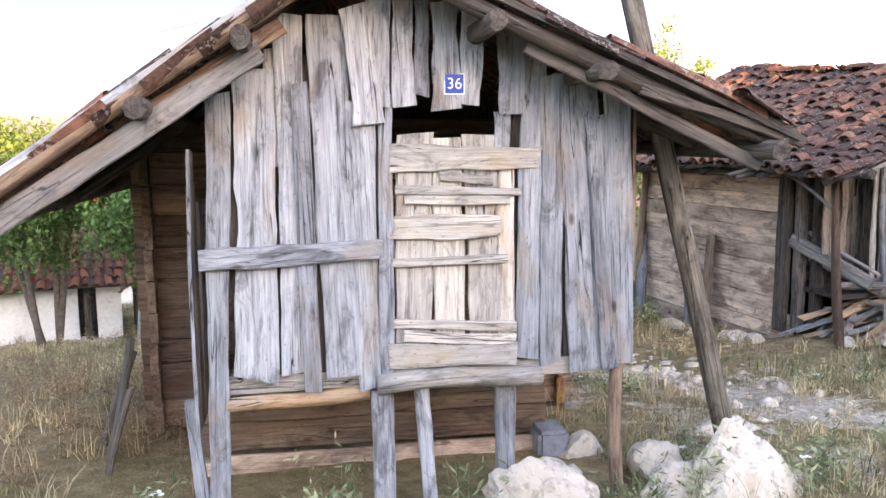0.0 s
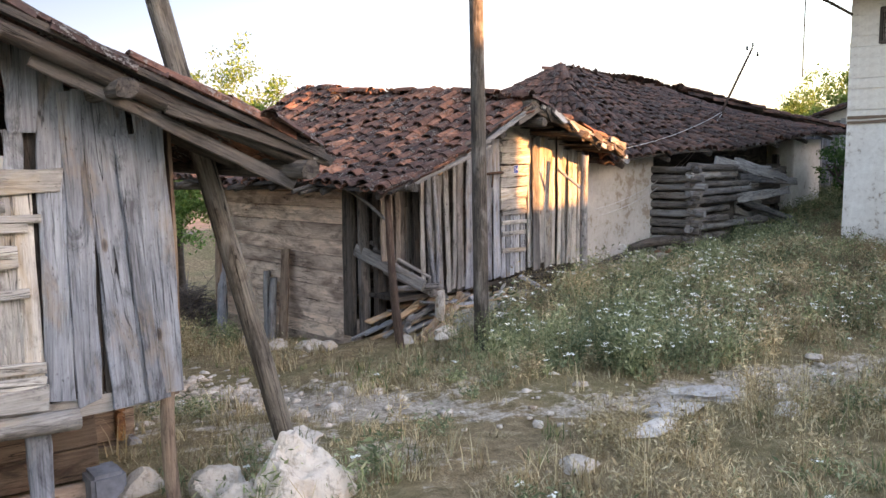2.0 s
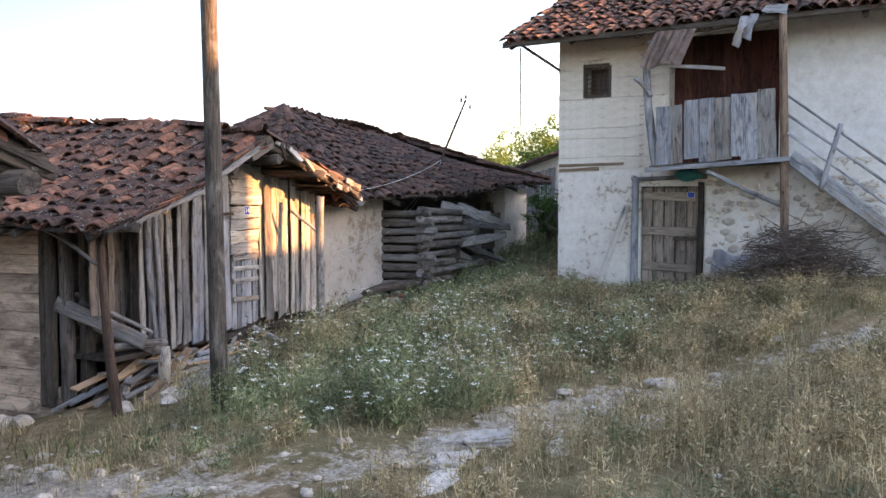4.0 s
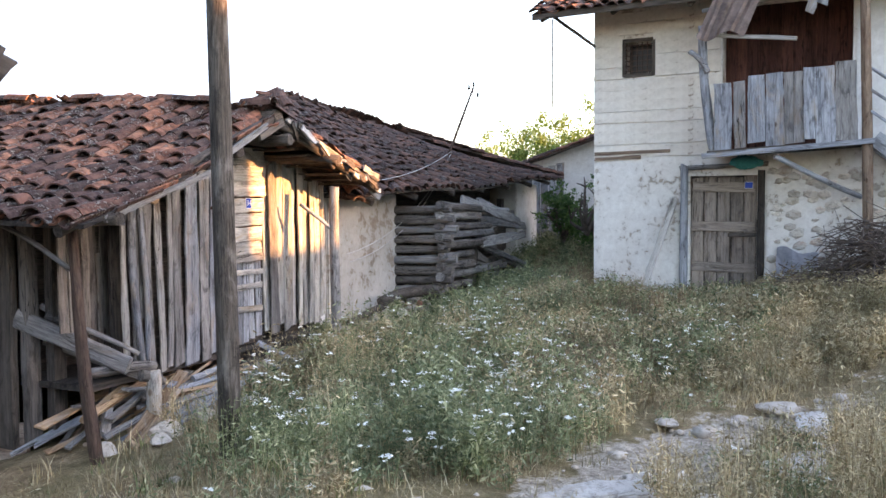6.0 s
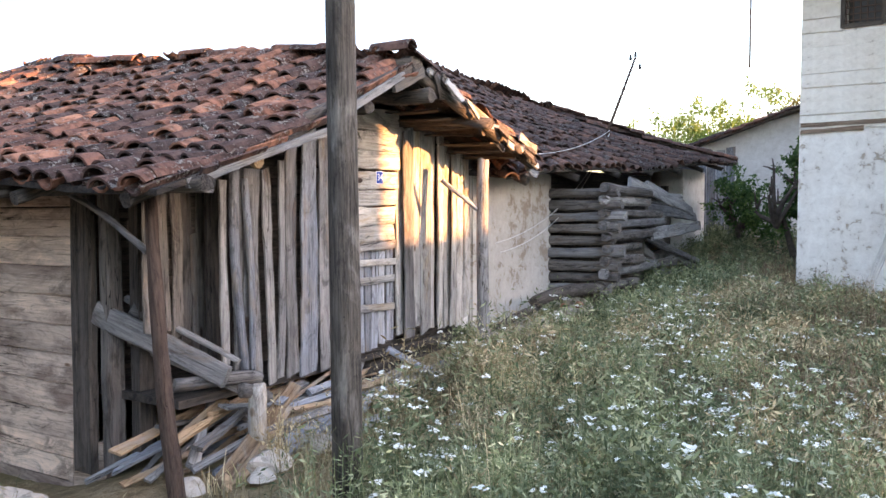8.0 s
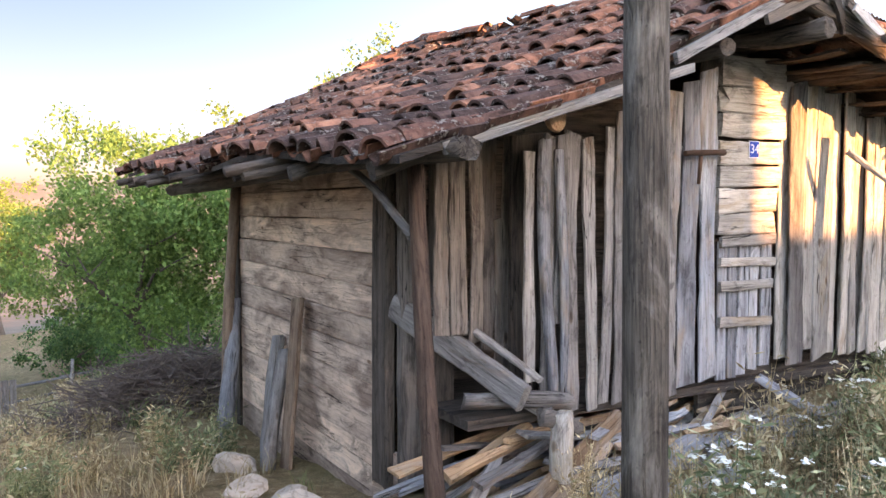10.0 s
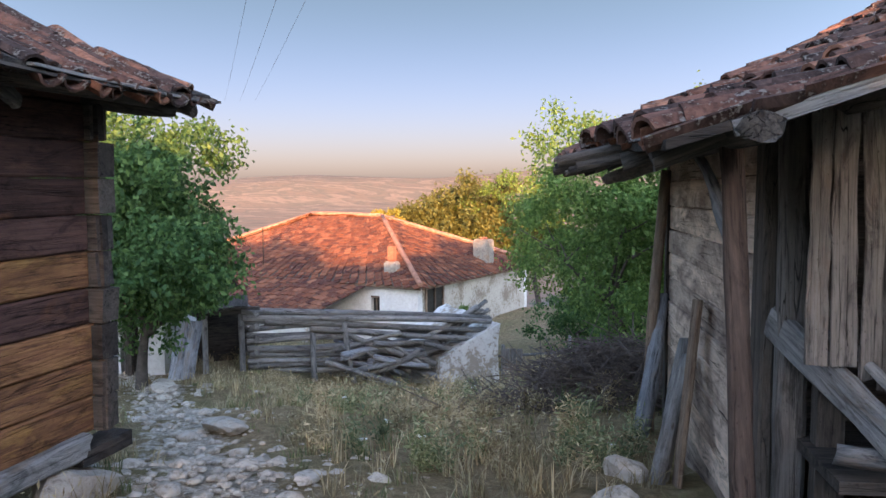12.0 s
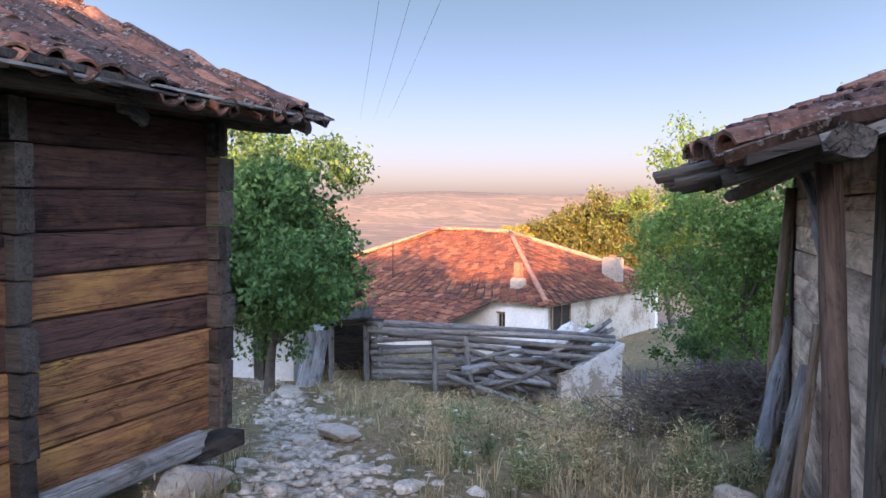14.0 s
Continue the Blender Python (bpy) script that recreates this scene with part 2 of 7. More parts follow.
def plain(name, col, rough=0.7, metal=0.0, scale=14, spread=0.25):
    k = Nodes(name, rough, metal, 0.3)
    n = k.noise(scale, 5, None, 0.65)
    lo, hi = [v * (1 - spread) for v in col], [min(1, v * (1 + spread)) for v in col]
    return k.done(k.ramp(n, [(0.3, lo), (0.7, hi)]), n, 0.3, 0.005)


BLUE = plain("blue_enamel", (0.012, 0.06, 0.36), 0.35, 0, 30, 0.12)
WHITE = plain("white_enamel", (0.78, 0.78, 0.78), 0.4, 0, 30, 0.05)
RUST = plain("rusty_iron", (0.085, 0.05, 0.035), 0.75, 0.4)
SHEET = plain("rusted_roofing_sheet", (0.30, 0.22, 0.19), 0.6, 0.2, 5, 0.5)
TEAL = plain("teal_cloth", (0.03, 0.24, 0.24), 0.8)
TARP = plain("grey_plastic_sheet", (0.42, 0.43, 0.46), 0.45, 0, 4, 0.3)
WIRE = plain("dark_cable", (0.05, 0.05, 0.05), 0.6)
PALEWIRE = plain("pale_cable", (0.45, 0.43, 0.40), 0.6)
GLASS = plain("dusty_dark_pane", (0.035, 0.033, 0.03), 0.25)
SLATE = plain("blue_grey_stone", (0.17, 0.18, 0.20), 0.85, 0, 9, 0.35)
BRICK = plain("red_brick", (0.30, 0.12, 0.075), 0.9, 0, 20, 0.35)


def leaf_mat(name, stops, trans=0.25, patch=0.0):
    """Leaves and blades, each its own tone; patch lets whole stands differ."""
    k = Nodes(name, 0.6, 0, 0.25)
    c = k.ramp(k.rand(), stops)
    if patch:
        n = k.noise(1.3, 3, (1, 1, 0.2), 0.6)
        c = k.mix(patch, c, k.ramp(n, [(0.36, (0.4, 0.45, 0.38)), (0.5, (0.95, 0.95, 0.9)), (0.64, (1.55, 1.45, 1.3))]), "MULTIPLY")
    m = k.done(c)
    tr = k.t.nodes.new("ShaderNodeBsdfTranslucent")
    k.link(c, tr.inputs[0])
    mx = k.t.nodes.new("ShaderNodeMixShader")
    mx.inputs[0].default_value = trans
    k.link(k.b.outputs[0], mx.inputs[1])
    k.link(tr.outputs[0], mx.inputs[2])
    k.link(mx.outputs[0], k.t.nodes["Material Output"].inputs[0])
    return m


LEAF = leaf_mat("green_leaf", [(0, (0.045, 0.10, 0.035)), (0.6, (0.085, 0.175, 0.055)), (1, (0.17, 0.28, 0.09))], 0.4, 0.4)
LEAF_MID = leaf_mat("mid_green_leaf", [(0, (0.08, 0.155, 0.045)), (0.6, (0.155, 0.275, 0.075)), (1, (0.26, 0.39, 0.12))], 0.5, 0.3)
LEAF_LIGHT = leaf_mat("light_green_leaf", [(0, (0.075, 0.13, 0.03)), (0.6, (0.13, 0.21, 0.045)), (1, (0.21, 0.28, 0.065))], 0.35)
LEAF_OLIVE = leaf_mat("olive_leaf", [(0, (0.06, 0.07, 0.018)), (1, (0.14, 0.14, 0.04))], 0.2)
LEAF_YELLOW = leaf_mat("yellow_leaf", [(0, (0.22, 0.20, 0.03)), (1, (0.36, 0.30, 0.06))], 0.3)
GRASS_DRY = leaf_mat("dry_grass", [(0, (0.22, 0.15, 0.085)), (0.5, (0.40, 0.31, 0.18)), (1, (0.58, 0.49, 0.32))], 0.2, 0.7)
GRASS_GREEN = leaf_mat("green_grass", [(0, (0.10, 0.13, 0.055)), (0.6, (0.19, 0.21, 0.09)), (1, (0.34, 0.31, 0.16))], 0.2, 0.7)
WEED = leaf_mat("weed_leaf", [(0, (0.09, 0.12, 0.06)), (0.6, (0.22, 0.26, 0.135)), (1, (0.46, 0.46, 0.29))], 0.2, 0.85)
WEED_BROWN = leaf_mat("brown_seed_weed", [(0, (0.14, 0.085, 0.055)), (0.6, (0.25, 0.165, 0.10)), (1, (0.38, 0.28, 0.17))], 0.15, 0.7)
WEED_DRY = leaf_mat("faded_weed", [(0, (0.22, 0.155, 0.09)), (0.6, (0.42, 0.33, 0.195)), (1, (0.68, 0.58, 0.38))], 0.2, 0.7)
FLOWER = leaf_mat("white_umbel", [(0, (0.66, 0.68, 0.6)), (1, (0.85, 0.86, 0.8))], 0.2)
TWIG = plain("dead_twigs", (0.15, 0.115, 0.095), 0.9, 0, 8, 0.5)
BARK = plain("tree_bark", (0.10, 0.08, 0.065), 0.9, 0, 12, 0.4)

gk = Nodes("ground", 0.95, 0, 0.1)
at = gk.t.nodes.new("ShaderNodeAttribute")
at.attribute_name = "bare"
g1, g2, g3 = gk.noise(0.7, 6), gk.noise(7, 7, None, 0.72), gk.noise(60, 4)
grassy = gk.ramp(g2, [(0.3, (0.15, 0.105, 0.06)), (0.5, (0.31, 0.225, 0.13)), (0.7, (0.47, 0.365, 0.235))])
grassy = gk.mix(gk.ramp(g1, [(0.42, (0, 0, 0)), (0.6, (1, 1, 1))]), grassy, gk.mix(0.4, grassy, (0.15, 0.16, 0.07)))
dirt = gk.ramp(g2, [(0.28, (0.28, 0.235, 0.185)), (0.5, (0.49, 0.42, 0.34)), (0.72, (0.68, 0.61, 0.51))])
dirt = gk.mix(0.4, dirt, gk.ramp(g3, [(0.35, (0.45, 0.42, 0.4)), (0.6, (1.1, 1.1, 1.1))]), "MULTIPLY")
gravel = gk.t.nodes.new("ShaderNodeTexVoronoi")
gravel.inputs["Scale"].default_value = 34.0
gk.link(gk.co, gravel.inputs["Vector"])
dirt = gk.mix(0.7, dirt, gk.ramp(gravel.outputs["Color"], [(0.1, (0.5, 0.47, 0.44)), (0.5, (0.95, 0.93, 0.9)), (0.9, (1.3, 1.28, 1.24))]), "MULTIPLY")
litter = gk.noise(150, 4, None, 0.7)
grassy = gk.mix(0.85, grassy, gk.ramp(litter, [(0.36, (0.4, 0.38, 0.36)), (0.52, (0.95, 0.94, 0.92)), (0.66, (1.5, 1.45, 1.35))]), "MULTIPLY")
patchy = gk.noise(2.4, 5, None, 0.65)
edge = gk.math("ADD", at.outputs["Fac"], gk.math("MULTIPLY", gk.math("SUBTRACT", gk.math("ADD", gk.math("MULTIPLY", g2, 0.5), gk.math("MULTIPLY", patchy, 0.5)), 0.52), 3.0))
near = gk.mix(gk.ramp(edge, [(0.38, (0, 0, 0)), (0.6, (1, 1, 1))]), grassy, dirt)
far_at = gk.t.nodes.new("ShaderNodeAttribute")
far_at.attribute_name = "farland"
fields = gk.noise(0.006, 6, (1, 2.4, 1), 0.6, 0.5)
# far field colours are muted and lightened, standing in for distance haze
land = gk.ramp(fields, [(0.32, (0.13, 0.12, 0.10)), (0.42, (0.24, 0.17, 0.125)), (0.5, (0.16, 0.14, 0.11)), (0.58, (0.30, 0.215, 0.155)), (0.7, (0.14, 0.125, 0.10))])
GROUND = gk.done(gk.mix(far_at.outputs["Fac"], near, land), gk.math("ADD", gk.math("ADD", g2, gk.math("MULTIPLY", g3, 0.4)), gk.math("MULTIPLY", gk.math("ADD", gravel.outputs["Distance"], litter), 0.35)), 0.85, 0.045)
hk = Nodes("distant_hills", 1.0, 0, 0.0)
HILL = hk.done(hk.ramp(hk.noise(0.004, 6, (1, 2, 1)), [(0.35, (0.24, 0.19, 0.17)), (0.5, (0.42, 0.31, 0.25)), (0.65, (0.30, 0.24, 0.20))]))


# ---- builders ----
def link_mesh(name, verts, faces, mat, smooth=False):
    me = bpy.data.meshes.new(name)
    me.from_pydata([tuple(v) for v in verts], [], [tuple(int(i) for i in f) for f in faces])
    me.materials.append(mat)
    if smooth:
        me.polygons.foreach_set("use_smooth", [True] * len(me.polygons))
    return me


def bulk_mesh(name, verts, faces, mat, smooth=False):
    """A mesh from arrays: verts (n, 3), faces (m, k)."""
    verts, faces = np.asarray(verts, np.float32), np.asarray(faces, np.int32)
    me = bpy.data.meshes.new(name)
    me.vertices.add(len(verts))
    me.vertices.foreach_set("co", verts.ravel())
    me.loops.add(faces.size)
    me.loops.foreach_set("vertex_index", faces.ravel())
    me.polygons.add(len(faces))
    me.polygons.foreach_set("loop_start", np.arange(0, faces.size, faces.shape[1], dtype=np.int32))
    me.update(calc_edges=True)
    me.materials.append(mat)
    if smooth:
        me.polygons.foreach_set("use_smooth", [True] * len(me.polygons))
    return me


def put(name, me, parent=None, m=None, label=""):
    ob = new(name, me)
    if parent is not None:
        ob.parent = parent
    if m is not None:
        ob.matrix_basis = m
    if label:
        tagged(ob, label)
    return ob


def part(name, bm, mat, parent, label=""):
    me = bpy.data.meshes.new(name)
    bm.to_mesh(me)
    bm.free()
    me.materials.append(mat)
    return put(name, me, parent, None, label)


def thing(name, m, label, category, group="", kind=""):
    ob = new(name)
    ob.empty_display_size = 0.2
    ob.matrix_basis = m
    return tagged(ob, label, category, group, kind)


def axes(p0, p1, n):
    p0, p1 = Vector(p0), Vector(p1)
    x = (p1 - p0).normalized()
    n = Vector(n)
    z = (n - x * n.dot(x)).normalized()
    y = z.cross(x)
    return Matrix((x, y, z)).transposed().to_4x4()


def board_mesh(L, w0, w1, t, mat, seed, rough=1.0, fine=False):
    """A rough-sawn board along x, chipped and wavy at the edges, with worn or split ends."""
    r = np.random.default_rng(seed)
    n = max(8, min(18, int(L * 9))) if fine else 6
    f = np.linspace(0, 1, n)
    s = (f - 0.5) * L
    w = np.linspace(w0, w1, n)
    k = min(w0, 0.2) * rough

    def wander():
        p = r.uniform(0, 6.28, 3)
        wave = np.sin(f * 3.2 + p[0]) * 0.035 + np.sin(f * 7.5 + p[1]) * 0.022 + np.sin(f * 17 + p[2]) * 0.012
        return (wave - wave.mean()) * k + r.normal(0, 0.014, n) * k

    a, b = wander(), wander()
    bow = np.sin(f * 3.1) * r.normal(0, 0.006) * rough
    c = t * 0.22
    tip = r.normal(0, 0.07, (2, 2)) * k
    split = np.where(r.random(2) < 0.3, r.uniform(0.02, 0.09, 2), 0.0) * min(1, rough)
    verts = []
    for i in range(n):
        lo, hi = -w[i] / 2 + a[i], w[i] / 2 + b[i]
        e0 = e1 = em = 0.0
        if i in (0, n - 1):
            q = 0 if i == 0 else 1
            e0, e1 = tip[q]
            em = (e0 + e1) / 2 + (split[q] if i == 0 else -split[q])
        if fine:
            mid = (lo + hi) / 2 + r.normal(0, w0 * 0.05)
            ring = [(lo + c, -t / 2), (hi - c, -t / 2), (hi, -t / 2 + c), (hi, t / 2 - c), (hi - c, t / 2), (mid, t / 2 + 0.001), (lo + c, t / 2), (lo, t / 2 - c), (lo, -t / 2 + c)]
            e = [e0, e1, e1, e1, e1, em, e0, e0, e0]
        else:
            ring = [(lo, -t / 2), (hi, -t / 2), (hi, t / 2), (lo, t / 2)]
            e = [e0, e1, e1, e0]
        verts += [(s[i] + e[j], y, z + bow[i]) for j, (y, z) in enumerate(ring)]
    m = 9 if fine else 4
    faces = [(i * m + j, i * m + (j + 1) % m, (i + 1) * m + (j + 1) % m, (i + 1) * m + j) for i in range(n - 1) for j in range(m)]
    faces += [tuple(range(m - 1, -1, -1)), tuple((n - 1) * m + j for j in range(m))]
    faces = [tuple(reversed(q)) for q in faces]
    return link_mesh("board", verts, faces, mat)


SEED = [100]


def board(parent, name, p0, p1, w, t, n, mat, w1=None, rough=1.0, fine=False, label=""):
    SEED[0] += 1
    p0, p1 = Vector(p0), Vector(p1)
    me = board_mesh((p1 - p0).length, w, w1 or w, t, mat, SEED[0], rough, fine)
    return put(name, me, parent, Matrix.Translation((p0 + p1) / 2) @ axes(p0, p1, n), label)


def log_mesh(L, r0, r1, mat, seed, rough=1.0, sides=9, n=8):
    r = np.random.default_rng(seed)
    ph = r.uniform(0, 6.28, 4)
    verts = []
    for i in range(n):
        f = i / (n - 1)
        rad = r0 + (r1 - r0) * f
        cx = (math.sin(f * 3.3 + ph[0]) - math.sin(ph[0])) * rad * 0.35 * rough
        cy = (math.sin(f * 4.1 + ph[1]) - math.sin(ph[1])) * rad * 0.35 * rough
        for k in range(sides):
            a = 2 * math.pi * k / sides
            q = rad * (1 + 0.09 * rough * math.sin(2 * a + ph[2] + f) + r.normal(0, 0.035) * rough)
            ex = r.normal(0, rad * 0.12) * rough if i in (0, n - 1) else 0
            verts.append(((f - 0.5) * L + ex, cx + q * math.cos(a), cy + q * math.sin(a)))
    faces = [(i * sides + k, i * sides + (k + 1) % sides, (i + 1) * sides + (k + 1) % sides, (i + 1) * sides + k) for i in range(n - 1) for k in range(sides)]
    faces = [tuple(reversed(f)) for f in faces]
    faces += [tuple(range(sides)), tuple((n - 1) * sides + k for k in range(sides - 1, -1, -1))]
    me = link_mesh("log", verts, faces, mat)
    me.polygons.foreach_set("use_smooth", [len(p.vertices) == 4 for p in me.polygons])
    return me


def timber(parent, name, p0, p1, r0, mat, r1=None, rough=1.0, sides=9, n=8, label=""):
    SEED[0] += 1
    p0, p1 = Vector(p0), Vector(p1)
    up = (0, 0, 1) if abs((p1 - p0).normalized().z) < 0.9 else (0, 1, 0)
    me = log_mesh((p1 - p0).length, r0, r1 or r0, mat, SEED[0], rough, sides, n)
    return put(name, me, parent, Matrix.Translation((p0 + p1) / 2) @ axes(p0, p1, up), label)


def add_box(bm, x0, x1, y0, y1, z0, z1):
    v = [bm.verts.new(c) for c in ((x0, y0, z0), (x1, y0, z0), (x1, y1, z0), (x0, y1, z0), (x0, y0, z1), (x1, y0, z1), (x1, y1, z1), (x0, y1, z1))]
    for f in ((3, 2, 1, 0), (4, 5, 6, 7), (0, 1, 5, 4), (1, 2, 6, 5), (2, 3, 7, 6), (3, 0, 4, 7)):
        bm.faces.new([v[i] for i in f])


def box(parent, name, x0, x1, y0, y1, z0, z1, mat, bevel=0.0, label=""):
    bm = bmesh.new()
    add_box(bm, x0, x1, y0, y1, z0, z1)
    if bevel:
        bmesh.ops.bevel(bm, geom=bm.edges[:], offset=bevel, segments=2, affect="EDGES")
    return part(name, bm, mat, parent, label)


def holed_wall(parent, name, x0, x1, z0, z1, y0, y1, holes, mat, label=""):
    """A wall with thickness in the plane y, with real openings (xa, xb, za, zb)."""
    xs = sorted({x0, x1, *(h[0] for h in holes), *(h[1] for h in holes)})
    zs = sorted({z0, z1, *(h[2] for h in holes), *(h[3] for h in holes)})
    bm = bmesh.new()
    for a, b in zip(xs, xs[1:]):
        for c, d in zip(zs, zs[1:]):
            if not any(h[0] < (a + b) / 2 < h[1] and h[2] < (c + d) / 2 < h[3] for h in holes):
                add_box(bm, a, b, y0, y1, c, d)
    bmesh.ops.remove_doubles(bm, verts=bm.verts, dist=1e-5)
    seen = {}
    for f in bm.faces:
        seen.setdefault(tuple(round(v, 4) for v in f.calc_center_median()), []).append(f)
    bmesh.ops.delete(bm, geom=[f for fs in seen.values() if len(fs) > 1 for f in fs], context="FACES_ONLY")
    return part(name, bm, mat, parent, label)


def barrel(r0, r1, L, t, arc=2.6, seg=5, up=1):
    """A curved clay tile: across x, up the slope along y."""
    v = []
    for y, r in ((0, r0), (L, r1)):
        for rr in (r, r - t):
            for k in range(seg + 1):
                a = (k / seg - 0.5) * arc
                v.append((rr * math.sin(a), y, up * (rr * math.cos(a) - r0 * 0.45)))
    m = seg + 1
    f = []
    for k in range(seg):
        f += [(k, k + 1, 2 * m + k + 1, 2 * m + k), (m + k + 1, m + k, 3 * m + k, 3 * m + k + 1), (k + 1, k, m + k, m + k + 1)]
    f += [(0, 2 * m, 3 * m, m), (seg, m + seg, 3 * m + seg, 2 * m + seg)]
    if up < 0:
        f = [tuple(reversed(q)) for q in f]
    return np.array(v), f


def flat_tile(w, L, t):
    v = [(-w / 2, 0, 0), (w / 2, 0, 0), (w / 2, L, -t), (-w / 2, L, -t), (-w / 2, 0, t * 1.6), (0, 0, t), (w / 2, 0, t * 1.6), (w / 2, L, 0.3 * t), (0, L, 0), (-w / 2, L, 0.3 * t)]
    f = [(4, 5, 8, 9), (5, 6, 7, 8), (0, 1, 6, 5), (0, 5, 4, 4), (1, 2, 7, 6), (3, 0, 4, 9)]
    return np.array(v, float), [q if len(set(q)) == 4 else (0, 5, 4) for q in f]


def roof(parent, c00, c10, c11, c01, mat, seed, spacing=0.2, expo=0.31, keep=0, sag=0.05, rough=1.0, size=1.0, flat=False, skip=0.0):
    """Rows of clay tiles on a four-cornered slope (eave from c00 to c10, top from c01 to c11); the first `keep` columns' tiles are single pieces, the rest one mesh."""
    r = np.random.default_rng(seed)
    c00, c10, c11, c01 = [np.array(c, float) for c in (c00, c10, c11, c01)]
    W = (np.linalg.norm(c10 - c00) + np.linalg.norm(c11 - c01)) / 2
    Lr = (np.linalg.norm(c01 - c00) + np.linalg.norm(c11 - c10)) / 2
    cols, rows = max(2, round(W / spacing)), max(2, round(Lr / expo))
    if flat:
        kinds = [flat_tile(spacing * 1.02, expo * 1.2, 0.025)]
    else:
        kinds = [barrel(0.098 * size, 0.078 * size, 0.42 * size, 0.016, 2.5), barrel(0.10 * size, 0.085 * size, 0.42 * size, 0.016, 2.3, up=-1)]
    meshes = [link_mesh("roof_tile", v, f, mat) for v, f in kinds]
    big_v, big_f, base = [], [], 0

    def at_uv(u, v):
        p = (c00 * (1 - u) + c10 * u) * (1 - v) + (c01 * (1 - u) + c11 * u) * v
        p = p.copy()
        p[2] -= sag * math.sin(math.pi * min(max(v, 0), 1)) * (0.6 + 0.4 * math.sin(u * 7 + seed)) + sag * 0.5 * math.sin(u * 11 + seed * 2)
        return p

    made = 0
    for j in range(rows):
        for i in range(cols * (1 if flat else 2)):
            if r.random() < skip:
                continue
            kind = 0 if flat else i % 2
            u = (i + 0.5) / cols if flat else (i / 2 + 0.25) / cols
            v = j / rows - (0.02 if kind == 0 else 0)
            p = at_uv(u + r.normal(0, 0.0035) * rough, v + r.normal(0, 0.006) * rough)
            q = at_uv(u, v + 1.0 / rows)
            e = at_uv(u + 0.01, v) - at_uv(u - 0.01, v)
            y = Vector(q - p).normalized()
            x = Vector(e).normalized()
            z = x.cross(y).normalized()
            x = y.cross(z)
            m = Matrix((x, y, z)).transposed().to_4x4()
            m = m @ pose(0, 0, 0, r.normal(-2.5, 1.6) * rough * (0.4 if flat else 1), r.normal(0, 3) * rough, r.normal(0, 4.0 if not flat else 1.0) * rough)
            lift = (0.035 if kind == 0 else 0.012) if not flat else 0.01
            m = Matrix.Translation(Vector(p) + z * (lift + abs(r.normal(0, 0.008)) * rough)) @ m
            if made < keep:
                put("roof_tile", meshes[kind], parent, m)
                made += 1
            else:
                a = np.array(m)
                vv = kinds[kind][0] @ a[:3, :3].T + a[:3, 3]
                big_v.append(vv)
                big_f += [tuple(k + base for k in f) for f in kinds[kind][1]]
                base += len(vv)
    if big_v:
        ob = put("roof_tiles", link_mesh("roof_tiles", np.concatenate(big_v), big_f, mat), parent)
        tagged(ob, kind="stuff")
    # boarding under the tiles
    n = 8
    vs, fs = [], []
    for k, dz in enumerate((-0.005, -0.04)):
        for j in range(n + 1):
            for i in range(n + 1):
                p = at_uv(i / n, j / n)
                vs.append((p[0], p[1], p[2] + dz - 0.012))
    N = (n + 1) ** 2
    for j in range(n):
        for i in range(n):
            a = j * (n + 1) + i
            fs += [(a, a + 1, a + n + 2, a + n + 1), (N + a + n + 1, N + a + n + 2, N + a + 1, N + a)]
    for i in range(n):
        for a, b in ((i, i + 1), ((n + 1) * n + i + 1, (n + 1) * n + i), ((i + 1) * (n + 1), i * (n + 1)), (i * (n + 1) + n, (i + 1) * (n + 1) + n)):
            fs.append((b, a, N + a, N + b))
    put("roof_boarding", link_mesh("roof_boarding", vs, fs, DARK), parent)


def ridge_caps(parent, p0, p1, mat, seed, r=0.1, wild=1.0):
    """A broken row of half-round tiles along a ridge or a hip, each its own piece."""
    g = np.random.default_rng(seed)
    p0, p1 = Vector(p0), Vector(p1)
    v, f = barrel(r, r * 0.86, 0.38, 0.016, 2.8)
    me = link_mesh("ridge_tile", v, f, mat)
    L = (p1 - p0).length
    y = (p1 - p0).normalized()
    x = y.cross(Vector((0, 0, 1))).normalized()
    z = x.cross(y)
    m = Matrix((x, y, z)).transposed().to_4x4()
    for i in range(int(L / 0.31)):
        if g.random() < 0.06 * wild:
            continue
        p = p0 + y * (i * 0.31 + g.normal(0, 0.02)) + x * g.normal(0, 0.02 * wild) + z * (0.05 + abs(g.normal(0, 0.02 * wild)))
        put("ridge_tile", me, parent, Matrix.Translation(p) @ m @ pose(0, 0, 0, g.normal(1, 2.5 * wild), g.normal(0, 6 * wild), g.normal(0, 6 * wild)))


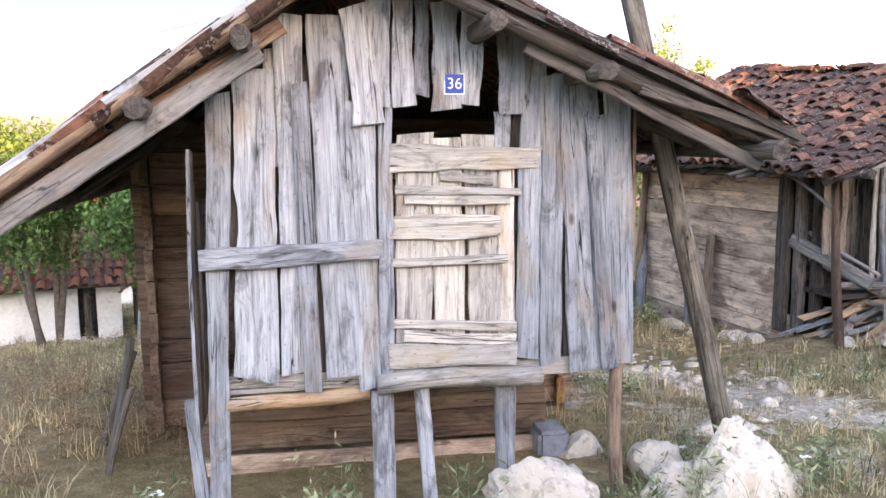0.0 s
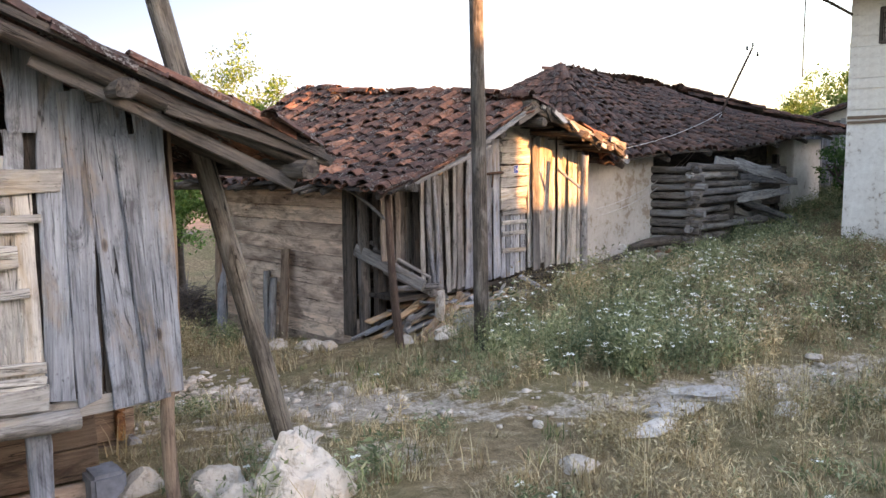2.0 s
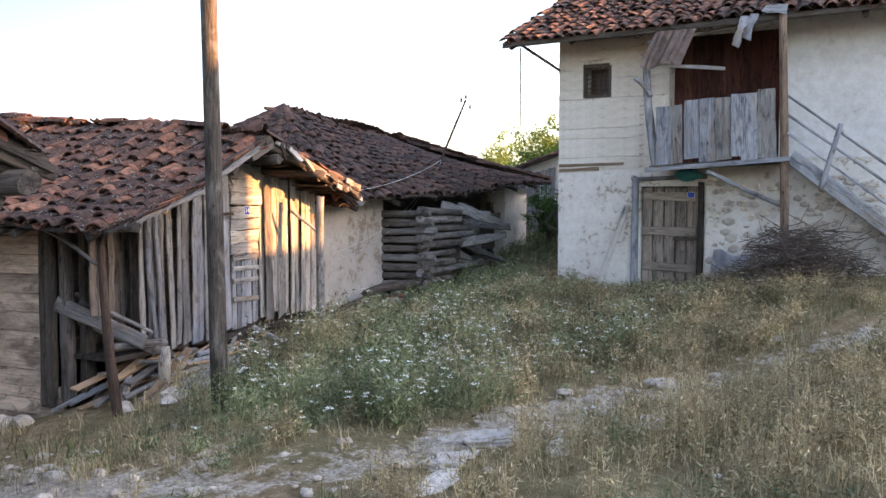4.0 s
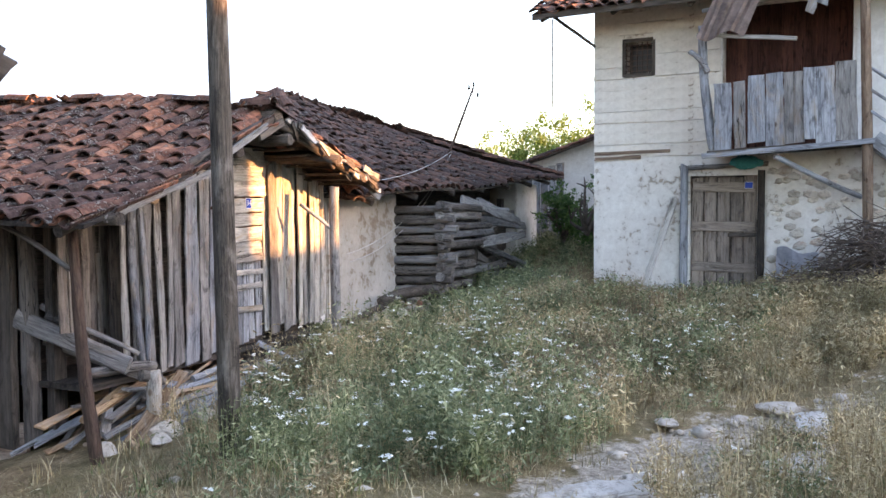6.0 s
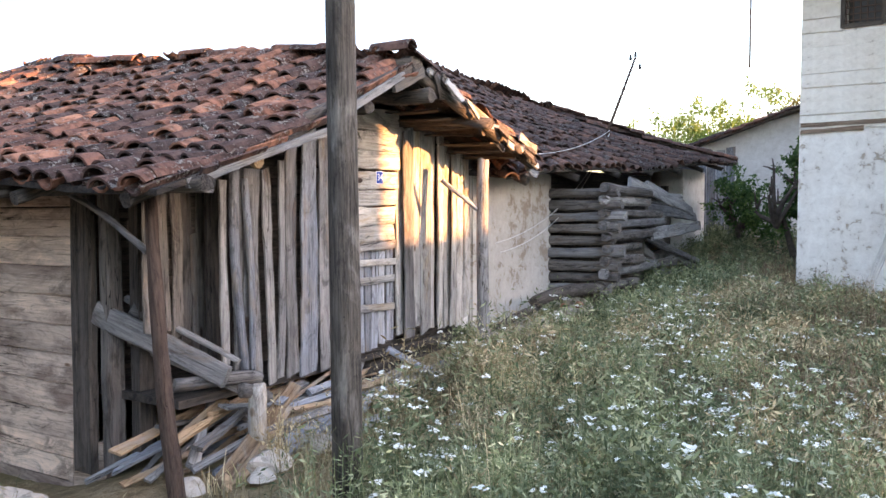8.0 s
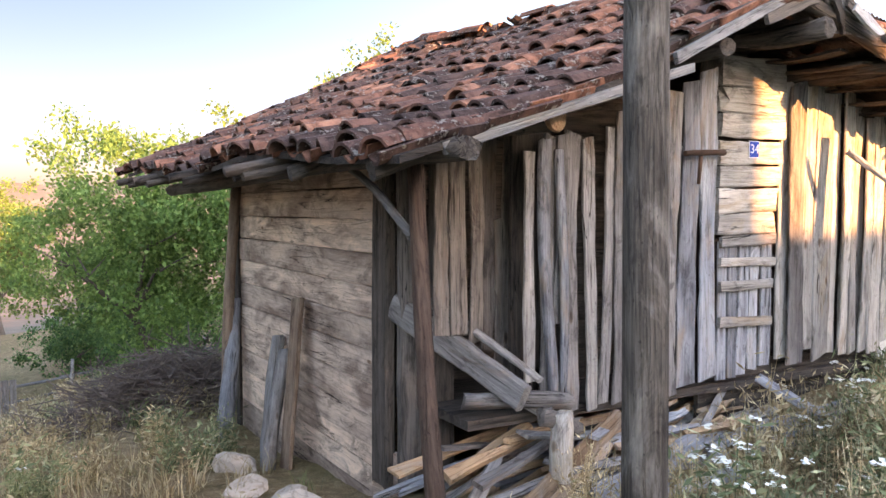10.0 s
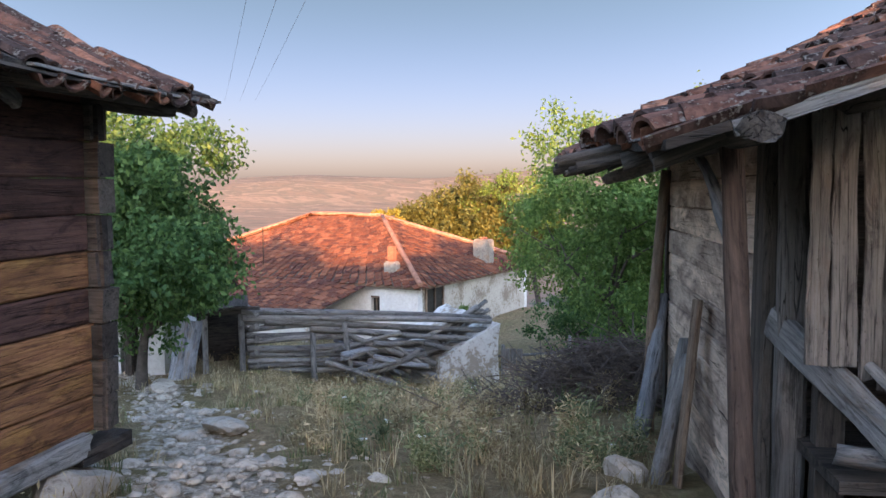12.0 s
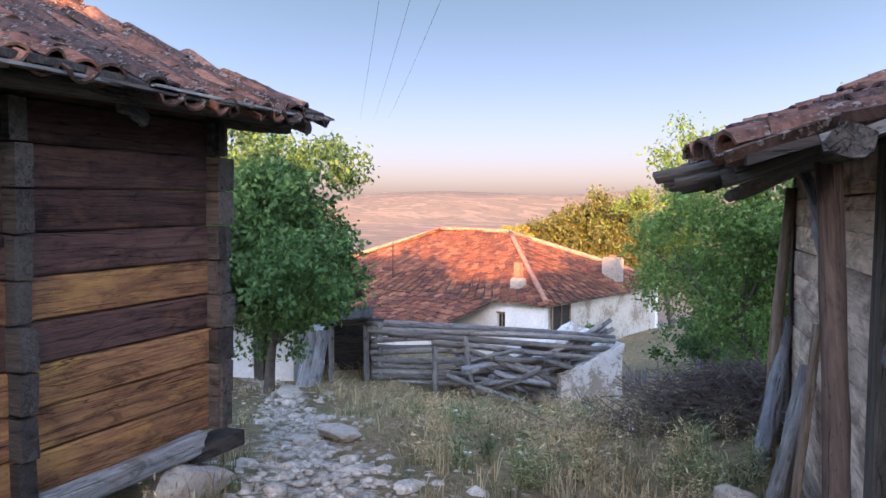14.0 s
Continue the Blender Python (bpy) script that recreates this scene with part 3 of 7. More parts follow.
def rock(name, x, y, z, sx, sy, sz, seed, mat=None, label="", rz=0.0, group="", rough=1.0, sub=3, sharp=1.0, peak=0.0):
    """A broken block of stone, sunk a little into the ground."""
    bm = bmesh.new()
    bmesh.ops.create_icosphere(bm, subdivisions=sub, radius=1.0)
    off = Vector((seed * 3.7, seed * 1.3, seed * 7.1))
    r = random.Random(seed)
    cuts = [(Vector((r.gauss(0, 1), r.gauss(0, 1), r.gauss(0.2, 0.8))).normalized(), r.uniform(0.55, 0.85)) for _ in range(9)]
    for v in bm.verts:
        p = v.co.copy()
        for nrm, d in cuts:
            h = p.dot(nrm) - d
            if h > 0:
                p -= nrm * h * sharp
        p += p.normalized() * (noise.fractal(p * 1.6 + off, 1.0, 2.0, 4) * 0.16 * rough)
        k = 1 - peak * max(0, p.z)
        v.co = Vector((p.x * sx * k, p.y * sy * k, p.z * sz * (1 + 0.35 * peak * (p.z > 0))))
    me = bpy.data.meshes.new(name)
    bm.to_mesh(me)
    bm.free()
    me.materials.append(mat or ROCK)
    ob = put(name, me, None, pose(x, y, z, 0, 0, rz))
    return tagged(ob, label, "rock", group)


# ---- lie of the land ----
SPOTS = np.array([(0, 0, 0.05), (0, -15, 0.6), (-1.5, 4.5, -0.6), (1, 4.6, -0.58), (2, 5, -0.58), (2.2, 3, -0.32), (4.9, 6, -0.56), (7.8, 5.5, -0.57), (6.7, 7, -0.6), (5.9, 8.6, -0.75), (5, 10, -0.85), (4.4, 11.3, -1.25), (3.3, 13.5, -1.45),
                  (9, 10.3, -0.5), (11, 11, -0.35), (13, 9.5, -0.12), (14, 4, 0.3), (10, 2, -0.1), (22, 0, 1.0), (25, 20, 1.2), (-0.75, 12.7, -1.55)])
SPOTS = np.concatenate([SPOTS, np.array([(1, 9.5, -1.0), (-2, 24.5, -4.05), (-3.1, 22.8, -4.0), (-4.2, 21.2, -3.6), (-1.6, 19.2, -3.0), (0.2, 16.6, -2.25), (-6, 20.4, -3.0), (-9, 33, -5.5), (-14, 20, -3.2), (-8, 8, -1.2), (5, 30, -3.2), (15, 35, -0.5), (-3.7, 15, -2.2), (2, 19, -2.1), (20, 14, 0.3), (-18, -5, 0.2)])])
TRACK = [(12.5, 2.6), (9.8, 4.2), (7.7, 5.3), (5.6, 5.4), (4.2, 5.6), (3.0, 6.8), (2.3, 8.4), (1.3, 10.2), (-0.8, 12.4), (-3.7, 15.0), (-6.5, 17.6), (-9.5, 20.0)]


def gz(x, y):
    """Height of the ground."""
    x, y = np.asarray(x, float), np.asarray(y, float)
    d2 = (x[..., None] - SPOTS[:, 0]) ** 2 + (y[..., None] - SPOTS[:, 1]) ** 2
    w = 1.0 / (d2 + 1.2) ** 1.9
    z = (w * SPOTS[:, 2]).sum(-1) / w.sum(-1)
    r = np.hypot(x - 2, y - 10) + 1e-6
    side = ((x - 2) * -0.5 + (y - 10) * 0.87) / r
    v = np.clip((side + 0.15) / 0.7, 0, 1)
    v = v * v * (3 - 2 * v)
    low = -5.5 - 130 * (1 - np.exp(-np.maximum(r - 30, 0) / 700.0))
    low = low + np.clip((r - 1500) / 2600, 0, 1) ** 1.5 * 152
    high = 0.5 + 55 * (1 - np.exp(-np.maximum(r - 35, 0) / 420.0))
    far = v * low + (1 - v) * high
    k = np.clip((r - 24) / 26, 0, 1)
    k = k * k * (3 - 2 * k)
    return z * (1 - k) + far * k


def gh(x, y):
    return float(gz(np.array([x]), np.array([y]))[0])


def track_dist(x, y):
    best = np.full(np.shape(x), 1e9)
    for (x0, y0), (x1, y1) in zip(TRACK, TRACK[1:]):
        dx, dy = x1 - x0, y1 - y0
        f = np.clip(((x - x0) * dx + (y - y0) * dy) / (dx * dx + dy * dy), 0, 1)
        best = np.minimum(best, np.hypot(x - x0 - f * dx, y - y0 - f * dy))
    return best


def wobble(x, y, s, seed=0.0):
    return (np.sin(x * s + seed) * np.cos(y * s * 1.3 + seed * 2) + np.sin(x * s * 2.3 + y * s * 1.7 + seed) * 0.5 + np.sin(y * s * 3.1 - x * s * 2.9 + seed * 3) * 0.35) / 1.85


def graded(lo, hi, step, reach):
    mid = list(np.arange(lo, hi + 1e-6, step))
    s, a, b = step, [], []
    p, q = lo, hi
    while q < reach:
        s *= 1.16
        p, q = p - s, q + s
        a.append(p)
        b.append(q)
    return np.array(a[::-1] + mid + b)


gx, gy = graded(-11, 15, 0.13, 4600), graded(-2.5, 26, 0.13, 4600)
X, Y = np.meshgrid(gx, gy)
Z = gz(X, Y)
nearness = np.clip(1 - (np.hypot(X - 2, Y - 10) - 20) / 20, 0, 1)
Z += nearness * (wobble(X, Y, 2.1) * 0.022 + wobble(X, Y, 6.3, 2.0) * 0.014 + wobble(X, Y, 15.0, 4.0) * 0.008)
TD = track_dist(X, Y)
Z -= nearness * 0.05 * np.exp(-(TD / 0.7) ** 2)
rr = np.hypot(X - 2, Y - 10)
Z += np.clip((rr - 1200) / 2500, 0, 1) * wobble(X, Y, 0.0016, 1.0) * 80
ny, nx = X.shape
idx = np.arange(nx * ny).reshape(ny, nx)
quads = np.stack([idx[:-1, :-1], idx[:-1, 1:], idx[1:, 1:], idx[1:, :-1]], -1).reshape(-1, 4)
gm = bulk_mesh("ground", np.stack([X, Y, Z], -1).reshape(-1, 3), quads, GROUND, True)
bare = np.clip(1.0 - TD / 0.85 + wobble(X, Y, 0.9, 5.0) * 0.5 - np.clip((X - 2.5) / 2, 0, 1) * (0.22 + 0.35 * wobble(X, Y, 2.3, 9.0)), 0, 1)
bare = np.maximum(bare, np.clip(0.75 - np.hypot(X - 2.6, Y - 6.5) / 3.4 + wobble(X, Y, 1.3, 1.0) * 0.35, 0, 1))
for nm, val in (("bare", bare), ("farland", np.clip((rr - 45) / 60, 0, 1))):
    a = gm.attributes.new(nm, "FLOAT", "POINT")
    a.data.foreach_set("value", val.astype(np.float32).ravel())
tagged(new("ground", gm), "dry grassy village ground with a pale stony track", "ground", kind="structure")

# ---- the granary with the gable of grey boards ----
MA = pose(0, 4.688, 0, 0, 0, 10.4)
MB = pose(5.38, 10.0, 0, 0, 0, 16)
MD = pose(12.99, 9.26, 0, 0, 0, -76)
FRONT, UP = (0, -1, 0), (0, 0, 1)
A = thing("wooden_granary", MA, "raised wooden granary with weathered grey boards and tiled roof", "granary")
A_LEFT = [
    (-1.17, 1.85, -1.26, -0.62, 0.125, 0), (-0.98, 1.98, -1.02, 0.25, 0.234, 0), (-0.89, 2.09, -0.91, 1.44, 0.084, -1), (-0.79, 2.26, -0.82, 0.29, 0.15, 0),
    (-0.74, 1.89, -0.72, 0.2, 0.103, 1), (-0.6, 2.27, -0.53, 0.24, 0.223, 0), (-0.43, 1.83, -0.39, 0.18, 0.16, 0), (-0.43, 2.33, -0.38, 1.68, 0.176, 2), (-0.28, 1.84, -0.3, 0.24, 0.087, 0)]
A_TOP = [
    (-0.31, 2.46, -0.31, 1.78, 0.128, 1), (-0.18, 2.46, -0.18, 1.78, 0.128, 1), (-0.07, 2.4, -0.08, 1.84, 0.083, 0), (0.05, 2.33, 0.06, 1.78, 0.161, 1),
    (0.21, 2.33, 0.19, 1.78, 0.125, 1), (0.43, 2.24, 0.43, 1.73, 0.164, 1), (0.38, 1.74, 0.38, 1.42, 0.096, 0)]
A_RIGHT = [(0.58, 2.21, 0.52, 0.31, 0.146, 0), (0.67, 1.96, 0.67, 0.27, 0.135, 0), (0.81, 1.95, 0.92, 0.23, 0.251, 0), (0.93, 1.72, 1.04, 0.22, 0.13, 1), (1.05, 1.87, 1.12, 0.25, 0.163, 1)]
A_DOOR_BOARDS = [(-0.11, 1.62, -0.15, 0.32, 0.207), (0.07, 1.6, 0.07, 0.31, 0.171), (0.26, 1.6, 0.29, 0.29, 0.191), (0.41, 1.42, 0.41, 0.29, 0.097)]
A_BATTENS = [
    (-0.28, 1.49, 0.6, 1.49, 0.163), (0.02, 1.39, 0.32, 1.36, 0.054), (-0.24, 1.32, 0.49, 1.29, 0.047), (-0.19, 1.26, 0.42, 1.25, 0.054), (-0.26, 1.11, 0.37, 1.1, 0.152),
    (-0.26, 0.91, 0.41, 0.91, 0.048), (-0.26, 0.56, 0.46, 0.51, 0.055), (-0.21, 0.49, 0.46, 0.42, 0.065), (-0.27, 0.37, 0.46, 0.35, 0.129)]
for x0, z0, x1, z1, w, lay in A_LEFT + A_TOP + A_RIGHT:
    y = -0.022 * lay - 0.01
    board(A, "gable_board", (x0, y, z0), (x1, y, z1), w * 0.95, 0.022, FRONT, GREY, fine=True, rough=1.5)
door = thing("plank_door", pose(0, 0, 0), "", "")
door.parent = A
for k in ("label", "category"):
    if k in door:
        del door[k]
for x0, z0, x1, z1, w in A_DOOR_BOARDS:
    board(door, "door_board", (x0, 0.01, z0), (x1, 0.01, z1), w, 0.022, FRONT, PALE, fine=True)
for i, (x0, z0, x1, z1, w) in enumerate(A_BATTENS):
    board(door, "batten", (x0, -0.02 - 0.004 * (i % 3), z0), (x1, -0.02 - 0.004 * (i % 3), z1), w, 0.028, FRONT, PALE, fine=True, w1=w * (0.75 if i in (0, 4) else 1.0), rough=1.6)
board(A, "cross_rail", (-1.31, -0.078, 0.965), (-0.33, -0.078, 0.995), 0.115, 0.035, FRONT, GREY, fine=True, rough=1.2)
timber(A, "sill_log", (-0.36, -0.05, 0.215), (0.59, -0.05, 0.25), 0.062, PALE)
timber(A, "sill_log", (-1.18, 0.0, 0.14), (-0.40, 0.0, 0.18), 0.045, FRESH)
board(A, "floor_edge", (-1.2, 0.06, 0.24), (1.15, 0.06, 0.24), 0.10, 0.05, FRONT, PALE)
board(A, "prop", (-0.33, 0.02, 0.16), (-0.31, 0.02, -0.75), 0.125, 0.07, FRONT, GREY, fine=True)
board(A, "prop", (-0.09, 0.05, 0.18), (-0.04, 0.02, -0.72), 0.085, 0.06, FRONT, GREY, fine=True)
board(A, "prop", (0.41, 0.05, 0.2), (0.42, 0.05, -0.7), 0.115, 0.09, FRONT, GREY, fine=True)
timber(A, "corner_prop", (1.11, 0.03, 0.25), (1.12, 0.03, -0.72), 0.045, BROWN)
board(A, "prop", (-1.42, 0.25, 0.1), (-1.36, 0.25, -0.75), 0.07, 0.05, FRONT, GREY)
# added dark boards stand in for shade seen through the gable's gaps
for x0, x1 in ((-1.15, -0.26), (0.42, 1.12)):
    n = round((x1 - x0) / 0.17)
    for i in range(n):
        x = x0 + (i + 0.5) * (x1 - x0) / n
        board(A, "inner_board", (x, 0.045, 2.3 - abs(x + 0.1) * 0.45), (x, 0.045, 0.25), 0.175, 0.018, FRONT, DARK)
# dark boards close the attic ends, standing in for its shade
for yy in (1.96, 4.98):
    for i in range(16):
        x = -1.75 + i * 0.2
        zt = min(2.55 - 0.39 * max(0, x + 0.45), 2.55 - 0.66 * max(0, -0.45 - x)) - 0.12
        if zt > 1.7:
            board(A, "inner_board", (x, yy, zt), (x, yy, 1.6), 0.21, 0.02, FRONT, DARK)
# porch floor, side boards and the plank store behind
for i in range(9):
    board(A, "floor_board", (-1.25, 0.15 + i * 0.2, 0.2), (1.2, 0.15 + i * 0.2, 0.22), 0.19, 0.03, UP, BROWN)
for i in range(5):
    board(A, "side_board", (-1.34 - 0.02 * (i % 2), 0.12 + i * 0.17, 1.55 - 0.15 * i), (-1.36, 0.12 + i * 0.17, -0.05), 0.16, 0.02, (-1, 0, 0), BROWN if i % 2 else GREY)
    board(A, "side_board", (1.2 + 0.02 * (i % 2), 0.12 + i * 0.17, 1.75), (1.2, 0.12 + i * 0.17, 0.2), 0.16, 0.02, (1, 0, 0), BROWN)
X0, X1, Y0, Y1, ZB, ZT = -1.85, 1.35, 1.9, 5.03, -0.62, 1.75
zs = np.linspace(ZB, ZT, 11)
for i, (a, b) in enumerate(zip(zs, zs[1:])):
    zc, h = (a + b) / 2, (b - a) * 0.97
    lift = 0.006 * ((i * 7) % 3)
    board(A, "wall_plank", (X1 + lift, Y0 - 0.1, zc), (X1 + lift, Y1 + 0.1, zc), h, 0.06, (1, 0, 0), AMBER if i in (0, 1, 2, 4) else RED, rough=0.35, fine=True)
    board(A, "wall_plank", (X0 - lift, Y0 - 0.15, zc), (X0 - lift, Y1 + 0.1, zc), h, 0.06, (-1, 0, 0), BROWN, rough=0.35)
    board(A, "wall_plank", (X0 - 0.12, Y0 - lift, zc), (X1 + 0.12, Y0 - lift, zc), h, 0.06, FRONT, BROWN, rough=0.35)
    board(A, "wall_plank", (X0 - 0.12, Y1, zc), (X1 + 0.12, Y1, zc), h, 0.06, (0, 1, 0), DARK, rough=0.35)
    for yy in (Y1 + 0.02, 3.42):
        board(A, "plank_end", (X1 - 0.05, yy, zc), (X1 + 0.1 + 0.012 * (i % 4), yy, zc), h * 0.96, 0.17 if yy > 5 else 0.11, (0, 1, 0), DARK, rough=0.4)
board(A, "sill_beam", (X1 + 0.07, Y0 - 0.2, ZB - 0.05), (X1 + 0.07, Y1 - 0.2, ZB - 0.05), 0.15, 0.1, (1, 0, 0), OLD, fine=True)
board(A, "sill_beam", (X0, Y0 - 0.03, ZB - 0.1), (X1, Y0 - 0.03, ZB - 0.1), 0.15, 0.12, FRONT, BROWN)
board(A, "sill_block", (X1 + 0.02, Y1 - 0.3, ZB - 0.12), (X1 + 0.02, Y1 + 0.22, ZB - 0.12), 0.10, 0.2, (1, 0, 0), DARK)
# closed plank base under the porch floor
for i, (zc, h, m) in enumerate(((0.05, 0.2, RED), (-0.16, 0.2, BROWN), (-0.37, 0.2, BROWN), (-0.56, 0.16, TAN), (-0.7, 0.12, OLD))):
    y = 0.9 - (0.05 if i > 2 else 0.0) - 0.006 * (i % 2)
    board(A, "base_plank", (-1.45, y, zc), (0.92, y, zc - 0.02), h, 0.05, FRONT, m, rough=0.5, fine=True)
    board(A, "base_plank", (0.9, 0.93, zc - 0.02), (0.9, 1.85, zc - 0.02), h, 0.05, (1, 0, 0), BROWN, rough=0.5)
# roof
RZ, RX = 2.62, -0.45
EL, ER = (-2.45, 1.28), (1.93, 1.62)
Yf, Yb = -0.45, 5.62
roof(A, (ER[0], Yb, ER[1]), (ER[0], Yf, ER[1]), (RX, Yf, RZ), (RX, Yb, RZ), TILE, 3, keep=220, rough=1.7, sag=0.07, expo=0.24)
roof(A, (EL[0], Yf, EL[1]), (EL[0], Yb, EL[1]), (RX, Yb, RZ), (RX, Yf, RZ), TILE, 4, keep=0, rough=1.2, sag=0.04)
ridge_caps(A, (RX, Yf, RZ), (RX, Yb, RZ), TILE, 71)
for sx, (ex, ez) in ((-1, EL), (1, ER)):
    d = Vector((ex - RX, 0, ez - RZ))
    for y in (Yf + 0.03, 0.35, 1.6, 2.9, 4.2, Yb - 0.1):
        timber(A, "rafter", (RX, y, RZ - 0.1), (ex - 0.05 * sx, y, ez - 0.1), 0.05, BROWN if y < 0 and sx < 0 else DARK, 0.045)
    board(A, "verge_board", (RX, Yf - 0.03, RZ - 0.04), (ex, Yf - 0.03, ez - 0.04), 0.035, 0.03, FRONT, GREY if sx < 0 else DARK)
    for f in (0.28, 0.52, 0.93):
        p = Vector((RX, 0, RZ - 0.17)) + d * f
        timber(A, "purlin", (p.x, Yf - 0.12, p.z), (p.x, Yb - 0.05, p.z), 0.055, DARK)
    rv_ = random.Random(17 + sx)
    for k in range(11):
        y0 = Yf + 0.05 + k * 0.54 + rv_.uniform(-0.1, 0.1)
        board(A, "eave_lath", (ex + (0.02 - rv_.random() * 0.1) * sx, y0, ez - 0.03 - rv_.random() * 0.025), (ex + (0.03 - rv_.random() * 0.1) * sx, min(Yb + 0.1, y0 + rv_.uniform(0.6, 1.3)), ez - 0.04 - rv_.random() * 0.03), rv_.uniform(0.05, 0.12), 0.016, UP, (LOGS, SHADED_OLD, OLD)[k % 3], rough=2.5)
board(A, "barge_board", (-2.3, -0.36, 1.14), (-0.92, -0.36, 2.04), 0.115, 0.03, FRONT, OLD, fine=True, rough=1.5)
board(A, "barge_board", (-1.62, -0.3, 1.66), (-0.82, -0.3, 2.16), 0.08, 0.03, FRONT, BROWN, fine=True, rough=2)
board(A, "barge_board", (0.42, -0.36, 2.06), (1.78, -0.36, 1.43), 0.07, 0.03, FRONT, SHADED_OLD, fine=True, rough=1.6)
board(A, "barge_board", (1.0, -0.44, 1.86), (1.98, -0.44, 1.55), 0.06, 0.03, FRONT, DARK, fine=True, rough=2.5)


def digits(parent, text, size, m, mat):
    cu = bpy.data.curves.new("digits", "FONT")
    cu.body, cu.size, cu.align_x, cu.align_y, cu.extrude = text, size, "CENTER", "CENTER", 0.0008
    tmp = bpy.data.objects.new("digits", cu)
    scene.collection.objects.link(tmp)
    me = bpy.data.meshes.new_from_object(tmp.evaluated_get(bpy.context.evaluated_depsgraph_get()))
    bpy.data.objects.remove(tmp)
    me.materials.clear()
    me.materials.append(mat)
    return put("number", me, parent, m)


def number_plate(m, text, w, h):
    ob = thing("house_number_plate", m, "blue enamel house number plate reading %s, white rim" % text, "sign", "house number plates")
    box(ob, "plate", -w / 2, w / 2, -0.002, 0.002, -h / 2, h / 2, WHITE, 0.001)
    box(ob, "blue_field", -w / 2 + 0.006, w / 2 - 0.006, -0.004, -0.0022, -h / 2 + 0.006, h / 2 - 0.006, BLUE)
    if text:
        digits(ob, text, h * 0.75, pose(0, -0.0065, 0, 90, 0, 0), WHITE)
    return ob


board(A, "hanging_block", (1.55, 4.02, 1.53), (1.56, 4.2, 1.44), 0.1, 0.05, (1, 0, 0.2), OLD, fine=True, rough=2)
timber(A, "beam_end", (1.2, 4.9, 1.62), (1.78, 5.4, 1.47), 0.055, DARK, 0.05, 1.5)
number_plate(MA @ pose(0.10, -0.05, 1.895), "36", 0.115, 0.115)
rock("foundation_stone", *(MA @ Vector((1.35, 4.7, -0.98))), 0.34, 0.42, 0.27, 11, label="pale squared stone under the granary corner", rz=10)
rock("foundation_stone", *(MA @ Vector((1.3, 2.0, -0.86))), 0.25, 0.3, 0.16, 12, label="pale stone block under the granary sill", rz=10)
rock("foundation_stone", *(MA @ Vector((-1.8, 2.0, -0.9))), 0.3, 0.3, 0.2, 13, label="pale stone block under the granary sill", rz=10)
rock("foundation_stone", *(MA @ Vector((-1.8, 4.9, -1.05))), 0.3, 0.3, 0.36, 14, label="pale stone block under the granary sill", rz=10)
blk = thing("squared_block", MA, "bluish grey squared stone block under the granary", "block")
box(blk, "block", 0.82, 1.04, 0.66, 0.92, -0.66, -0.42, SLATE, 0.025)
lean = thing("leaning_pole", Matrix(), "old wooden pole leaning over the granary eave", "pole")
timber(lean, "pole", MA @ Vector((2.14, 0.4, -0.75)), MA @ Vector((0.72, 0.4, 4.9)), 0.075, POLE, 0.06, 0.4, 12, 10)

# ---- the barn with the plank end and the firewood ----
B = thing("tiled_barn", MB, "sagging timber barn with grey upright boards and worn tiles", "barn")
B_LEFT = [(-0.54, 1.37, -0.54, 0.13, 0.098), (-0.43, 1.37, -0.42, 0.12, 0.112), (-0.32, 1.39, -0.29, 0.04, 0.093), (-0.2, 1.39, -0.22, 0.0, 0.108), (-0.14, 0.82, -0.13, -0.11, 0.055), (-0.05, 1.4, -0.05, -0.18, 0.102)]
B_FRONT = [(-0.11, 1.24, -0.1, -0.16, 0.074), (0.02, 1.31, 0.02, -0.35, 0.092), (0.12, 1.31, 0.11, 0.2, 0.102), (0.22, 1.36, 0.22, -0.35, 0.104), (0.31, 1.32, 0.38, -0.37, 0.087), (0.48, 1.4, 0.45, -0.35, 0.071), (0.63, 1.51, 0.62, -0.38, 0.127),
           (0.83, 1.66, 0.8, -0.37, 0.195), (1.02, 1.65, 1.0, -0.36, 0.142), (1.2, 1.74, 1.2, -0.32, 0.166), (1.37, 1.8, 1.38, -0.3, 0.15)]
B_LIT = [(2.26, 1.79, 2.27, -0.26, 0.163), (2.43, 1.82, 2.42, -0.2, 0.15), (2.6, 1.87, 2.57, -0.25, 0.19), (2.85, 1.81, 2.83, -0.25, 0.092), (3.02, 1.79, 2.98, -0.25, 0.082), (3.12, 1.6, 3.1, -0.25, 0.09), (3.24, 1.75, 3.22, -0.24, 0.12), (3.4, 1.6, 3.4, -0.2, 0.12)]
B_PLANKS = [(1.5, 1.84, 2.15, 1.84, 0.222), (1.5, 1.64, 2.15, 1.64, 0.182), (1.5, 1.46, 2.15, 1.47, 0.172), (1.5, 1.27, 2.12, 1.28, 0.162), (1.5, 1.1, 2.12, 1.12, 0.142), (1.5, 0.93, 2.1, 0.95, 0.172), (1.5, 0.77, 2.08, 0.78, 0.152)]
B_DOOR = [(1.55, 0.65, 1.56, -0.33, 0.09), (1.65, 0.66, 1.66, -0.32, 0.09), (1.76, 0.67, 1.75, -0.3, 0.1), (1.88, 0.67, 1.87, -0.28, 0.1), (2.0, 0.68, 2.0, -0.26, 0.11)]
B_BATTENS = [(1.5, 0.65, 2.05, 0.67, 0.081), (1.5, 0.51, 2.05, 0.5, 0.061), (1.5, 0.34, 2.03, 0.34, 0.071), (1.5, 0.09, 2.03, 0.07, 0.071)]
